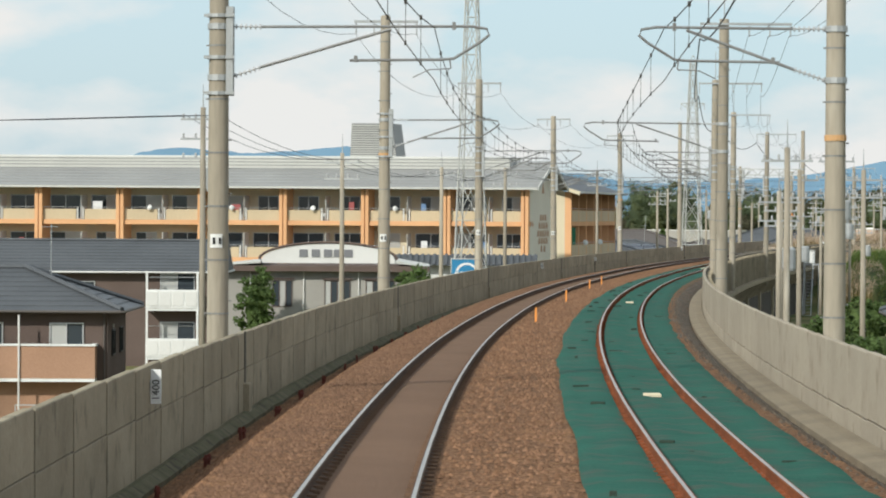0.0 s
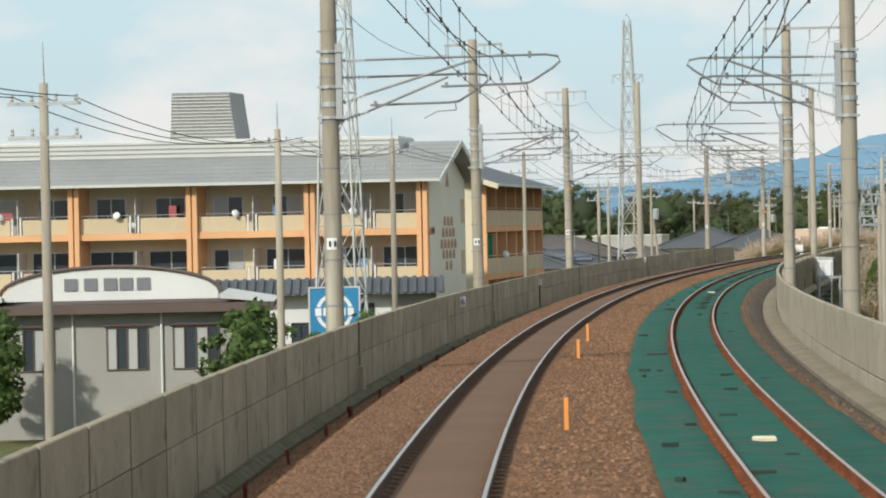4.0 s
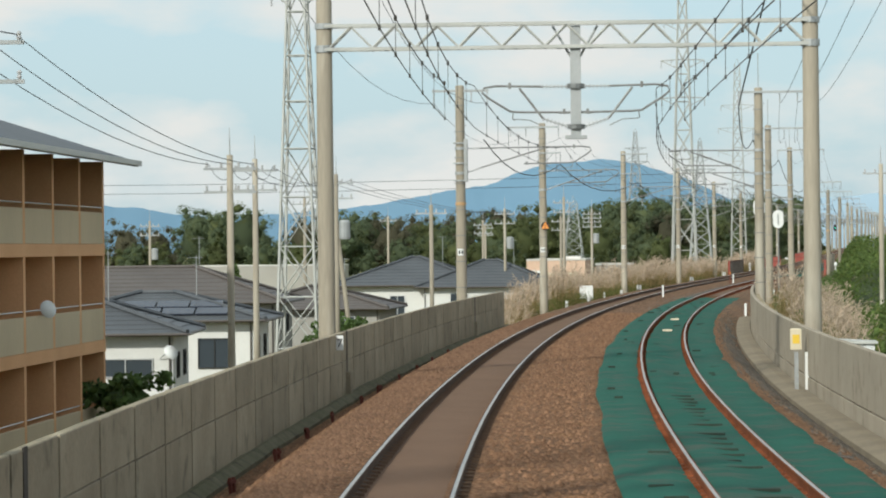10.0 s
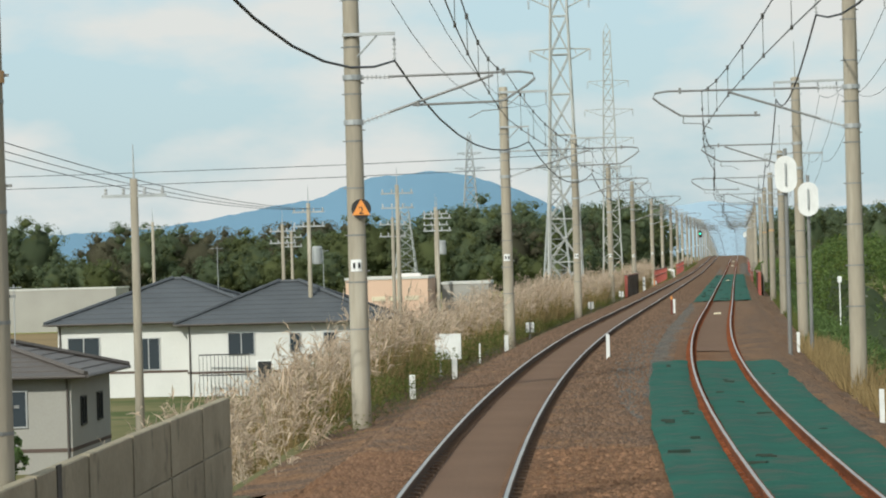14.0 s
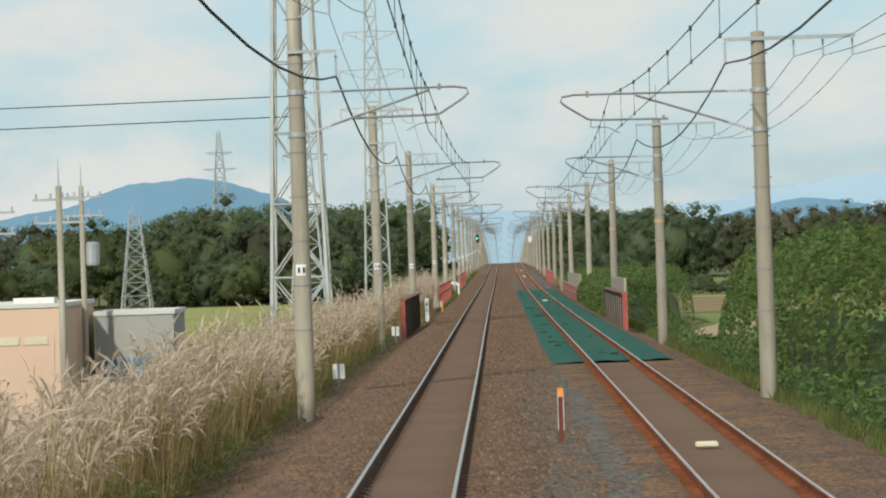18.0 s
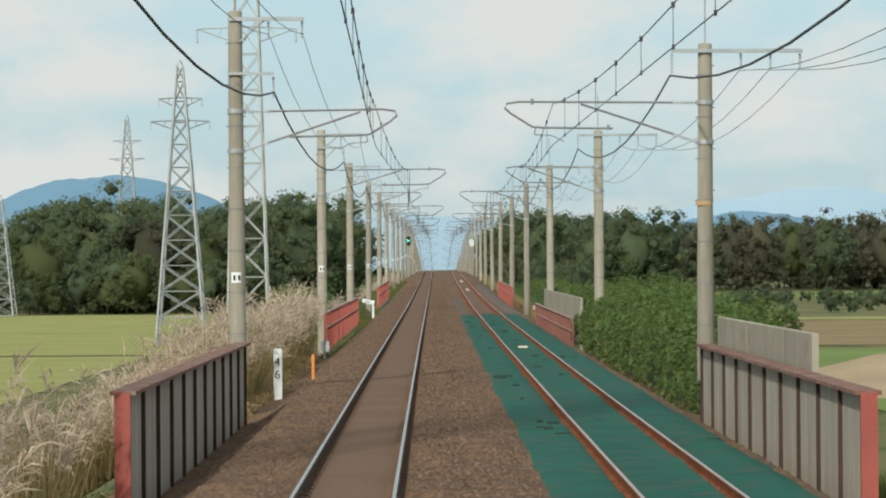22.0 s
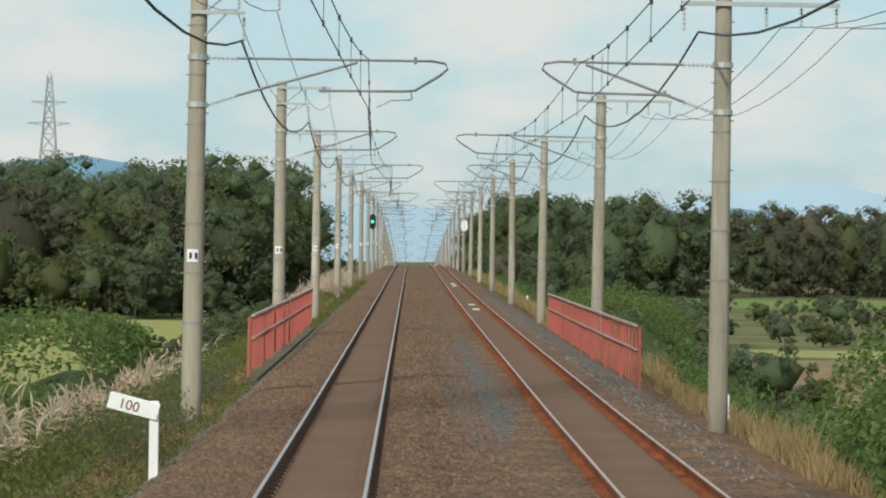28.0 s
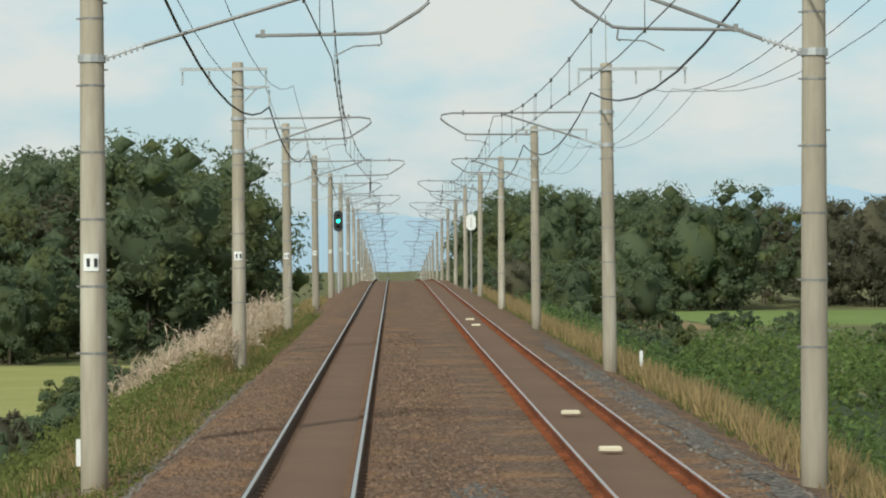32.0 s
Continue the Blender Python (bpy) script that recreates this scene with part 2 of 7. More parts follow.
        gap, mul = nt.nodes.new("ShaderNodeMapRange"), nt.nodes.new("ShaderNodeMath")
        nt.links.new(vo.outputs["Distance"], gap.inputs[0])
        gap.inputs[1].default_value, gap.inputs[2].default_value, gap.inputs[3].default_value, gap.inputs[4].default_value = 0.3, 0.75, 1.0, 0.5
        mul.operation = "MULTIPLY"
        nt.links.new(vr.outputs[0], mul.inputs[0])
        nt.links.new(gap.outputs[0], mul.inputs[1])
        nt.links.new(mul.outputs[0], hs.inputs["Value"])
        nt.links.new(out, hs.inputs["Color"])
        out = hs.outputs[0]
    nt.links.new(out, bs.inputs["Base Color"])
    if leafy:
        # light passing through thin leaves
        tl, ms = nt.nodes.new("ShaderNodeBsdfTranslucent"), nt.nodes.new("ShaderNodeMixShader")
        nt.links.new(out, tl.inputs["Color"])
        ms.inputs[0].default_value = leafy
        nt.links.new(bs.outputs[0], ms.inputs[1])
        nt.links.new(tl.outputs[0], ms.inputs[2])
        nt.links.new(ms.outputs[0], nt.nodes["Material Output"].inputs["Surface"])
    if bump:
        b = nt.nodes.new("ShaderNodeBump")
        b.inputs["Strength"].default_value, b.inputs["Distance"].default_value = bump, 0.03
        nt.links.new(n2.outputs["Fac"], b.inputs["Height"])
        nt.links.new(b.outputs[0], bs.inputs["Normal"])
    return m


def plain(name, base, rough=0.6, metal=0.0, emit=0.0):
    m = bpy.data.materials.new(name)
    m.use_nodes = True
    bs = m.node_tree.nodes["Principled BSDF"]
    bs.inputs["Base Color"].default_value = (*base, 1)
    bs.inputs["Roughness"].default_value, bs.inputs["Metallic"].default_value = rough, metal
    if emit:
        bs.inputs["Emission Color"].default_value, bs.inputs["Emission Strength"].default_value = (*base, 1), emit
    return m


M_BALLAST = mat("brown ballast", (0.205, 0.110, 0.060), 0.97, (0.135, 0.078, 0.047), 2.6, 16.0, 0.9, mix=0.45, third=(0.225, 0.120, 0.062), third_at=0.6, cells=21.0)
M_DUST = mat("fine brown brake dust on ballast", (0.195, 0.122, 0.082), 0.97, (0.145, 0.092, 0.064), 2.2, 24.0, 0.6, mix=0.5)
# near rails: the shade on their sides is put into a darker rust
M_RUST_SHADE = mat("dark oily rail side", (0.125, 0.085, 0.064), 0.9, (0.080, 0.056, 0.044), 1.2, 25, 0.2)
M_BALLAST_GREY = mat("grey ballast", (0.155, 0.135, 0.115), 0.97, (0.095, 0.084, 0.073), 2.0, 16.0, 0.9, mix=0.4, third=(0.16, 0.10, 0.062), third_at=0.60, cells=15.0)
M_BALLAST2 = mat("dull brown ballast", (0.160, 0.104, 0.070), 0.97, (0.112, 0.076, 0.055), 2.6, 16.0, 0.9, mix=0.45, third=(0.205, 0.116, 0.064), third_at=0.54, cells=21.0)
M_STONE2 = mat("dull ballast stone", (0.20, 0.125, 0.08), 0.97, (0.13, 0.086, 0.06), 0.9, 30.0, 0.4, island=0.5)
M_STONE3 = mat("rust-dusted ballast stone", (0.215, 0.122, 0.074), 0.97, (0.155, 0.091, 0.060), 0.9, 30.0, 0.4, island=0.25)
M_STONE4 = mat("brake-dusted ballast stone", (0.185, 0.116, 0.077), 0.97, (0.13, 0.084, 0.059), 0.9, 30.0, 0.4, island=0.30)
M_STONE_PALE = mat("newer grey ballast stone", (0.19, 0.165, 0.14), 0.97, (0.12, 0.102, 0.086), 0.9, 30.0, 0.4, island=0.4)
M_STONE_GREY = mat("dirty grey ballast stone", (0.15, 0.115, 0.085), 0.97, (0.09, 0.072, 0.056), 0.9, 30.0, 0.4, island=0.4)
M_STONE = mat("ballast stone", (0.25, 0.136, 0.077), 0.97, (0.165, 0.093, 0.058), 0.9, 30.0, 0.4, island=0.35)
M_RAIL_TOP = mat("worn rail head", (0.58, 0.55, 0.51), 0.42, (0.46, 0.42, 0.38), 2.0, 30, 0.02, metal=1.0)
# far rails: rust brightened for the sun on their sides
M_RUST = mat("rusty rail side", (0.30, 0.10, 0.045), 0.9, (0.11, 0.04, 0.02), 1.2, 25, 0.2)
M_MAT = mat("green weed sheet", (0.026, 0.115, 0.082), 0.8, (0.017, 0.080, 0.060), 1.4, 22, 0.6, mix=0.6, third=(0.060, 0.090, 0.070), third_at=0.57)
M_CONC = mat("weathered concrete panel", (0.365, 0.312, 0.226), 0.92, (0.245, 0.208, 0.148), 1.1, 14, 0.3, mix=0.65, third=(0.18, 0.158, 0.114), third_at=0.65, obj=0.10)
M_CONC_R = mat("pale concrete panel", (0.385, 0.335, 0.26), 0.92, (0.30, 0.26, 0.205), 1.2, 14, 0.25, third=(0.25, 0.21, 0.16), third_at=0.64, obj=0.06)
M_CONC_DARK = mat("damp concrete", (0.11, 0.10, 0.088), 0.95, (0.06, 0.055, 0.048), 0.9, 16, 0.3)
M_FOOT = mat("mossy damp concrete", (0.165, 0.145, 0.100), 0.95, (0.085, 0.088, 0.050), 0.7, 16, 0.5, third=(0.07, 0.062, 0.048), third_at=0.6)
M_CURB = mat("concrete ledge", (0.28, 0.235, 0.17), 0.9, (0.18, 0.15, 0.112), 1.3, 12, 0.3)
M_POLE = mat("spun concrete pole", (0.37, 0.325, 0.255), 0.85, (0.25, 0.22, 0.175), 1.0, 18, 0.15, streak=True, obj=0.12, third=(0.44, 0.40, 0.33), third_at=0.62)
M_STEEL = mat("galvanised steel", (0.42, 0.43, 0.43), 0.5, (0.30, 0.31, 0.31), 0.7, 30, 0.05, metal=0.35)
M_TUBE = mat("dull steel tube", (0.27, 0.27, 0.26), 0.5, (0.17, 0.165, 0.16), 0.5, 30, 0.05, metal=0.3)
M_LATTICE = mat("painted lattice steel", (0.50, 0.50, 0.47), 0.6, (0.36, 0.36, 0.34), 1.5, 20, 0.05)
M_WIRE = plain("dark cable", (0.025, 0.025, 0.027), 0.6)
M_COPPER = plain("tarnished copper wire", (0.09, 0.085, 0.075), 0.5, 0.5)
M_PORC = plain("grey porcelain", (0.42, 0.42, 0.42), 0.3)
M_WHITE = mat("white paint", (0.78, 0.78, 0.76), 0.6, (0.6, 0.6, 0.58), 0.5, 30, 0.05)
M_RUSTPINK = mat("chalky rust-red paint", (0.27, 0.12, 0.10), 0.8, (0.17, 0.075, 0.06), 0.5, 18, 0.1)
M_REDPAINT = mat("faded red paint", (0.37, 0.088, 0.062), 0.7, (0.26, 0.062, 0.05), 0.8, 20, 0.1)
M_RUSTPANEL = mat("rust-streaked steel plate", (0.44, 0.405, 0.345), 0.8, (0.28, 0.225, 0.17), 0.6, 12, 0.1, streak=True)
M_RUSTRED = mat("rust-red paint", (0.19, 0.06, 0.045), 0.8, (0.11, 0.04, 0.032), 0.6, 18, 0.1)
M_STIFF = mat("dark rusted steel", (0.085, 0.052, 0.042), 0.85, (0.05, 0.036, 0.03), 0.5, 18, 0.2)
M_FLANGE = mat("weathered brown-red paint", (0.25, 0.125, 0.095), 0.8, (0.16, 0.092, 0.075), 0.6, 16, 0.2, third=(0.30, 0.22, 0.17), third_at=0.6)
M_BLACK = plain("black enamel", (0.012, 0.012, 0.012), 0.5)
M_ORANGE = plain("orange band", (0.72, 0.27, 0.05), 0.6)
M_BAND = mat("faded orange paint", (0.60, 0.33, 0.14), 0.8, (0.42, 0.29, 0.17), 0.15, 20, 0.05)
M_YELLOW = plain("yellow paint", (0.72, 0.48, 0.05), 0.6)
M_GLASS = plain("window glass", (0.045, 0.055, 0.065), 0.08)
M_BLUE = plain("sign blue", (0.028, 0.20, 0.38), 0.45)
M_TILE = mat("grey roof tile", (0.088, 0.094, 0.102), 0.55, (0.060, 0.065, 0.071), 2.0, 8, 0.3)
M_TILE_BROWN = mat("brown roof tile", (0.112, 0.097, 0.088), 0.6, (0.080, 0.068, 0.061), 2.0, 8, 0.3)
M_SOLAR = plain("solar cell glass", (0.03, 0.035, 0.05), 0.2)
M_PLASTER = mat("white plaster", (0.70, 0.69, 0.66), 0.85, (0.58, 0.57, 0.545), 3, 20, 0.1)
M_CREAM = mat("cream render", (0.66, 0.58, 0.42), 0.85, (0.56, 0.49, 0.36), 3, 20, 0.1, streak=True)
M_BUFF = mat("buff balcony wall", (0.62, 0.50, 0.335), 0.85, (0.50, 0.405, 0.275), 3, 20, 0.1, streak=True)
M_ORANGEWALL = mat("orange painted frame", (0.76, 0.44, 0.235), 0.8, (0.62, 0.34, 0.175), 3, 20, 0.1)
M_GREYWALL = mat("grey siding", (0.37, 0.355, 0.325), 0.8, (0.30, 0.285, 0.26), 3, 20, 0.1)
M_BROWNWALL = mat("dark brown siding", (0.14, 0.105, 0.09), 0.8, (0.105, 0.078, 0.068), 2, 20, 0.1)
M_BRICKWALL = mat("orange-brown brick tile", (0.42, 0.255, 0.17), 0.85, (0.32, 0.19, 0.125), 2, 15, 0.2)
M_GABLE = mat("pale rendered gable", (0.74, 0.70, 0.59), 0.85, (0.66, 0.62, 0.52), 4, 20, 0.1, streak=True)
M_SHEETMARK = mat("dark dirt on the sheet", (0.030, 0.060, 0.046), 0.95, (0.045, 0.048, 0.038), 0.6, 20, 0.3)
M_PINK = mat("peach render", (0.66, 0.46, 0.34), 0.85, (0.56, 0.39, 0.29), 4, 20, 0.1)
M_ROOFMETAL = mat("grey metal roofing", (0.30, 0.30, 0.29), 0.55, (0.225, 0.225, 0.22), 4, 6, 0.1, streak=True)
M_LIGHTMETAL = mat("pale metal roofing", (0.58, 0.57, 0.53), 0.5, (0.48, 0.48, 0.45), 3, 10, 0.05)
M_ALU = plain("aluminium frame", (0.5, 0.5, 0.5), 0.4, 0.6)
M_SOIL = mat("field and verge", (0.125, 0.125, 0.052), 1.0, (0.20, 0.17, 0.085), 14.0, 1.2, 0.5, third=(0.08, 0.10, 0.036), third_at=0.55)
M_GRASS = mat("green weeds", (0.115, 0.150, 0.040), 0.9, (0.165, 0.165, 0.058), 3.0, 10, 0.2, island=0.35, leafy=0.48)
M_DRY = mat("dry straw grass", (0.40, 0.295, 0.145), 0.95, (0.29, 0.21, 0.10), 3.0, 10, 0.1, island=0.3, leafy=0.48)
M_PLUME = mat("silvergrass plume", (0.63, 0.505, 0.385), 0.95, (0.50, 0.385, 0.28), 2.5, 20, 0.1, island=0.3, leafy=0.48)
M_LEAF = mat("broad green leaf", (0.125, 0.182, 0.052), 0.75, (0.082, 0.132, 0.040), 2.5, 12, 0.1, island=0.45, leafy=0.48)
M_KUDZU = mat("creeper leaf", (0.165, 0.225, 0.060), 0.7, (0.108, 0.162, 0.046), 2.2, 12, 0.1, island=0.42, third=(0.19, 0.21, 0.05), third_at=0.62, leafy=0.6)
M_LEAF_OLIVE = mat("yellowing olive leaf", (0.170, 0.190, 0.082), 0.9, (0.135, 0.160, 0.072), 6.0, 8, 0.1, island=0.25, leafy=0.62)
M_LEAF_DARK = mat("dark woodland leaf", (0.166, 0.204, 0.115), 0.9, (0.134, 0.170, 0.100), 9.0, 8, 0.1, island=0.30, third=(0.172, 0.192, 0.082), third_at=0.58, leafy=0.62)
M_LEAF_AUTUMN = mat("autumn brown leaf", (0.172, 0.160, 0.105), 0.9, (0.142, 0.138, 0.090), 9.0, 8, 0.1, island=0.3, leafy=0.62)
M_BARK = mat("bark", (0.085, 0.068, 0.052), 0.95, (0.05, 0.04, 0.03), 0.5, 12, 0.4)

# ---- ground ----
def lines(lo, hi, step, reach):
    a = list(np.arange(lo, hi + 0.1, step))
    d, out, lower = step * 1.35, [a[-1]], [a[0]]
    while out[-1] < reach:
        out.append(out[-1] + d)
        lower.append(lower[-1] - d)
        d *= 1.28
    return np.array(lower[:0:-1] + a + out[1:])


def ground_level(s, off):
    """Height of the land beside the line, relative to nothing but z = 0."""
    rail = np.interp(s, SG, PZ)
    on_bank = np.clip(np.where(off < 2, (s + 75) / 30, (s + 125) / 32), 0, 1)
    far = np.where(off < 2, -4.3, -3.6) + 0 * s
    far = far - 1.2 * (1 - on_bank)
    d = np.maximum(np.where(off < 2, -3.9 - off, off - 7.4), 0)
    bank = np.minimum(d / 1.6, 60)
    near = rail - 0.75 - bank
    high = np.maximum(near, far)
    wall = far
    return high * on_bank + wall * (1 - on_bank)


gx, gy = lines(-64, 110, 2.4, 4700), lines(-520, 760, 5.0, 4700)
GX, GY = np.meshgrid(gx, gy)
gs, go = near_line(GX.ravel(), GY.ravel())
gz = ground_level(gs, go)
_rail = np.interp(gs, SG, PZ)
gz = np.where((gs > -60) & (gz > -4.2) & (gz > _rail - 7) & (abs(go - 1.7) < 16), np.maximum(gz - 0.5, -4.6), gz)
gm = Mesh()
gm.v = list(zip(GX.ravel().tolist(), GY.ravel().tolist(), gz.tolist()))
_w = len(gx)
gm.f = [(r * _w + c, r * _w + c + 1, (r + 1) * _w + c + 1, (r + 1) * _w + c) for r in range(len(gy) - 1) for c in range(_w - 1)]
ground = solid("ground", gm, M_SOIL, "fields and grass verges below the railway bank", "ground", "structure", True)

# slopes of the embankment
for side, base in ((-1, -3.7), (1, 7.2)):
    bank = Mesh().sweep([(base, -0.80)] + [(base + side * (0.2 + 0.8 * i), -0.76 - 0.5 * i) for i in range(13)], -66, 1000, 3.0)
    bank.v = [(x, y, z + 0.10 * noise.noise((x * 0.5, y * 0.5, 7.0))) for x, y, z in bank.v]
    solid("embankment", bank, M_SOIL, "grassy slope of the railway embankment", "embankment", "structure", True)

# ---- track bed ----
S_A, S_B = -470.0, 1000.0
for b0, b1, bmat, ends in ((S_A, -66.0, M_BALLAST, ((-3.05, -0.69), (6.55, -0.65))), (-66.0, S_B, M_BALLAST2, ((-3.75, -0.78), (7.45, -0.78)))):
    bed = Mesh().sweep([ends[0], (-2.55, -0.62), (-1.75, -0.13), (-0.62, -0.15), (-0.5, -0.17), (0.5, -0.17), (0.62, -0.15), (1.35, -0.15), (1.95, -0.17),
                    (2.5, -0.15), (3.23, -0.15), (3.35, -0.17), (4.35, -0.17), (4.47, -0.15), (5.5, -0.13), (6.35, -0.62), ends[1]], b0, b1, 5.0)
    solid("track_bed", bed, bmat, "rust-brown ballast bed under both tracks", "ballast", "structure", True)


def rail_line(name, off, centre, label, side):
    prof = [(-0.062, -0.153), (0.062, -0.153), (0.062, -0.142), (0.012, -0.125), (0.010, -0.040), (0.033, -0.030), (0.033, -0.003)]
    tail = [(-0.033, -0.003), (-0.033, -0.030), (-0.010, -0.040), (-0.012, -0.125), (-0.062, -0.142)]
    rail = thing(name, label, "rail", kind="structure")
    part("rail_web", Mesh().sweep([(off + x, z) for x, z in prof + tail], S_A, S_B, 5.0, 1.0, centre, True), side, rail, "rusty rail side")
    part("rail_head", Mesh().sweep([(off - 0.021, -0.0025), (off - 0.017, 0.0015), (off + 0.017, 0.0015), (off + 0.021, -0.0025)], S_A, S_B, 5.0, 1.0, centre, False), M_RAIL_TOP, rail, "bright worn running surface")
    return rail


for c, o in ((0.0, -GAUGE), (0.0, GAUGE), (TRACK_GAP, TRACK_GAP - GAUGE), (TRACK_GAP, TRACK_GAP + GAUGE)):
    rail_line("rail", o + c * 0, c, "steel rail with rusty sides and a bright top", M_RUST if c else M_RUST_SHADE)

# ---- green weed sheet over the other track ----
for a, b in ((-470, -33), (62, 246)):
    for o0, o1, z0, z1 in ((2.36, TRACK_GAP - 0.66, -0.112, -0.105), (TRACK_GAP - 0.46, TRACK_GAP + 0.46, -0.10, -0.10), (TRACK_GAP + 0.66, 5.42, -0.085, -0.075)):
        w = np.linspace(o0, o1, 7)
        inner = o0 > 3.2 and o1 < 4.6
        sheet = Mesh().sweep([(x, z0 + (z1 - z0) * (x - o0) / (o1 - o0) + 0.012 * math.sin(9 * x)) for x in w], a, b, 0.155 if inner else 0.6, 1.0, TRACK_GAP)
        edge = None if inner else 0 if o0 < 3 else 6
        out = []
        for i, (x, y, z) in enumerate(sheet.v):
            z += 0.03 * noise.noise((x * 0.7, y * 0.35, 3.0)) + 0.012 * noise.noise((x * 2.6, y * 1.9, 9.0))
            if inner:
                # the sheet rides up over the sleepers
                z += 0.014 * math.cos(2 * math.pi * 0.155 * (i // 7) / 0.62) * (0.5 + noise.noise((0.0, y * 0.06, 2.0)))
            elif i % 7 == edge:
                x, z = x + 0.10 * noise.noise((y * 0.12, 4.0, edge)) + 0.025 * noise.noise((y * 0.9, 6.0, edge)), z - 0.05
            out.append((x, y, z))
        sheet.v = out
        solid("weed_sheet", sheet, M_MAT, "green plastic weed sheet laid over the ballast", "ground sheet", "structure", True)

# dirt, twigs and stones lying on the sheet
deb = Mesh()
for i in range(190):
    s = random.uniform(-400, -30) if i < 130 else random.uniform(64, 250)
    o = TRACK_GAP + random.choice((random.uniform(-0.35, 0.35), random.uniform(-1.3, -0.8), random.uniform(0.8, 1.4)))
    w, l = random.uniform(0.03, 0.15), random.uniform(0.02, 0.05)
    deb.box(-w, -l, -0.02, w, l, random.uniform(0.01, 0.035), here(s, o, -0.092 - (o - TRACK_GAP) * CANT * float(np.interp(s, SG, PK)), random.uniform(-25, 25)), 0.008)
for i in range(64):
    # dark bars across the sheet where it sinks between sleepers
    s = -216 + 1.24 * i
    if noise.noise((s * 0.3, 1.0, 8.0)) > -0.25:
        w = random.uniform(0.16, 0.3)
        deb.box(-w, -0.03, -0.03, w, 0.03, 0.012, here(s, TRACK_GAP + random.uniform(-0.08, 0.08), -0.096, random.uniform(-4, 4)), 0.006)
solid("sheet_debris", deb, M_SHEETMARK, "dark dirt and stones lying on the green sheet", "debris", "stuff")

# dust between the rails, grey patches in the bed
for c, spans in ((0.0, ((-470, 1000),)), (TRACK_GAP, ((-24, 62), (252, 1000)))):
    for a, b in spans:
        strip = Mesh().sweep([(c - 0.53, -0.158), (c - 0.3, -0.148), (c, -0.146), (c + 0.3, -0.148), (c + 0.53, -0.158)], a, b, 1.5, 1.0, c)
        strip.v = [(x, y, z + 0.012 * noise.noise((x * 1.1, y * 1.1, 5.0))) for x, y, z in strip.v]
        solid("ballast_between_rails", strip, M_DUST, "ballast covered in fine brown brake dust", "ballast", "structure", True)
for k, (a, b, o0, o1) in enumerate(((-400, -70, 5.45, 6.1), (-60, 66, 1.45, 2.75), (262, 430, 5.15, 6.2), (258, 318, 1.7, 2.8), (322, 340, 1.5, 2.4), (346, 352, 1.6, 2.3), (205, 252, 1.0, 1.8))):
    q = Mesh()
    n = int((b - a) / 0.7)
    for i in range(n + 1):
        s = a + (b - a) * i / n
        e = min(1.0, 6 * min(i, n - i) / n)
        mid, half = (o0 + o1) / 2 + 0.25 * noise.noise((s * 0.2, k, 0)), (o1 - o0) / 2 * e * (1 + 0.5 * noise.noise((s * 0.6, k, 3)))
        q.v += [tuple(at(s, mid + half * j, (-0.139 if o1 < 4 else -0.112) - 0.012 * abs(j) + (0.0 if o1 < 4 else -0.55 * max(0, mid + half * j - 5.5)))) for j in (-1, -0.4, 0.4, 1)]
    q.f = [(4 * i + j, 4 * i + 4 + j, 4 * i + 5 + j, 4 * i + 1 + j) for i in range(n) for j in range(3)]
    solid("grey_ballast_patch", q, M_BALLAST_GREY, "patch of newer grey ballast", "ballast", "structure", True)

# ---- parapet walls of precast panels ----
PANEL = 3.0


def parapet(name, off, s0, s1, side, top, material, label):
    wall = thing(name, label, "wall", kind="structure")
    w, gap = 0.12, 0.045 if off < 0 else 0.014
    low = -0.95
    mid = low + (top - low) * 0.66 if off < 0 else low + (top - low) * 0.5
    me_low = Mesh().box(-w / 2, gap, low, w / 2, PANEL - gap, mid - (0.016 if off < 0 else 0.03), bevel=0.006).data("panel", material)
    me_top = Mesh().box(-w / 2 + 0.004, gap, mid, w / 2 - 0.004, PANEL - gap, top, bevel=0.012).data("panel", material)
    me_post = Mesh().box(-0.05, -0.06, low, 0.04 if off < 0 else -0.005, 0.06, top - 0.014).data("joint_post", M_CONC_DARK if off < 0 else M_CURB)
    n = int((s1 - s0) / PANEL)
    for i in range(n):
        s = s0 + i * PANEL
        for me in (me_low, me_top):
            part("panel", me, material, wall, m=here(s, off))
        part("joint_post", me_post, M_CONC_DARK, wall, m=here(s, off))
    return wall


WALL_GAPS = (-355, -309.4, -263.5, -217.5, -172.4, -130, -85)
wl = parapet("wall_left", -3.12, -430.0, -69.0, -1, 0.84, M_CONC, "weathered grey precast concrete parapet wall of panels")
parapet("wall_right", 6.62, -430.0, -62.0, 1, 0.92, M_CONC_R, "pale precast concrete parapet wall of panels")
for g in WALL_GAPS:
    part("joint_gap", Mesh().box(0.05, -0.12, -0.3, 0.066, 0.12, 0.86), M_CONC_DARK, wl, "dark expansion joint", m=here(g + 1.2, -3.12))
    part("pilaster", Mesh().box(0.04, -0.3, -0.95, 0.16, 0.3, -0.02, bevel=0.02), M_CONC, wl, "low concrete pilaster", m=here(g + 1.2, -3.12))
foot = Mesh().sweep([(-3.3, -0.5), (-2.98, -0.5), (-2.84, -0.60), (-2.84, -1.2), (-3.3, -1.2)], -430, -69, 0.8, closed=True)
foot.v = [(x + 0.04 * noise.noise((x, y * 0.35, 3.0)), y, z + 0.03 * noise.noise((x * 0.5, y * 0.6, 7.0))) for x, y, z in foot.v]
solid("wall_footing", foot, M_FOOT, "dark damp footing of the parapet wall", "footing", "structure")
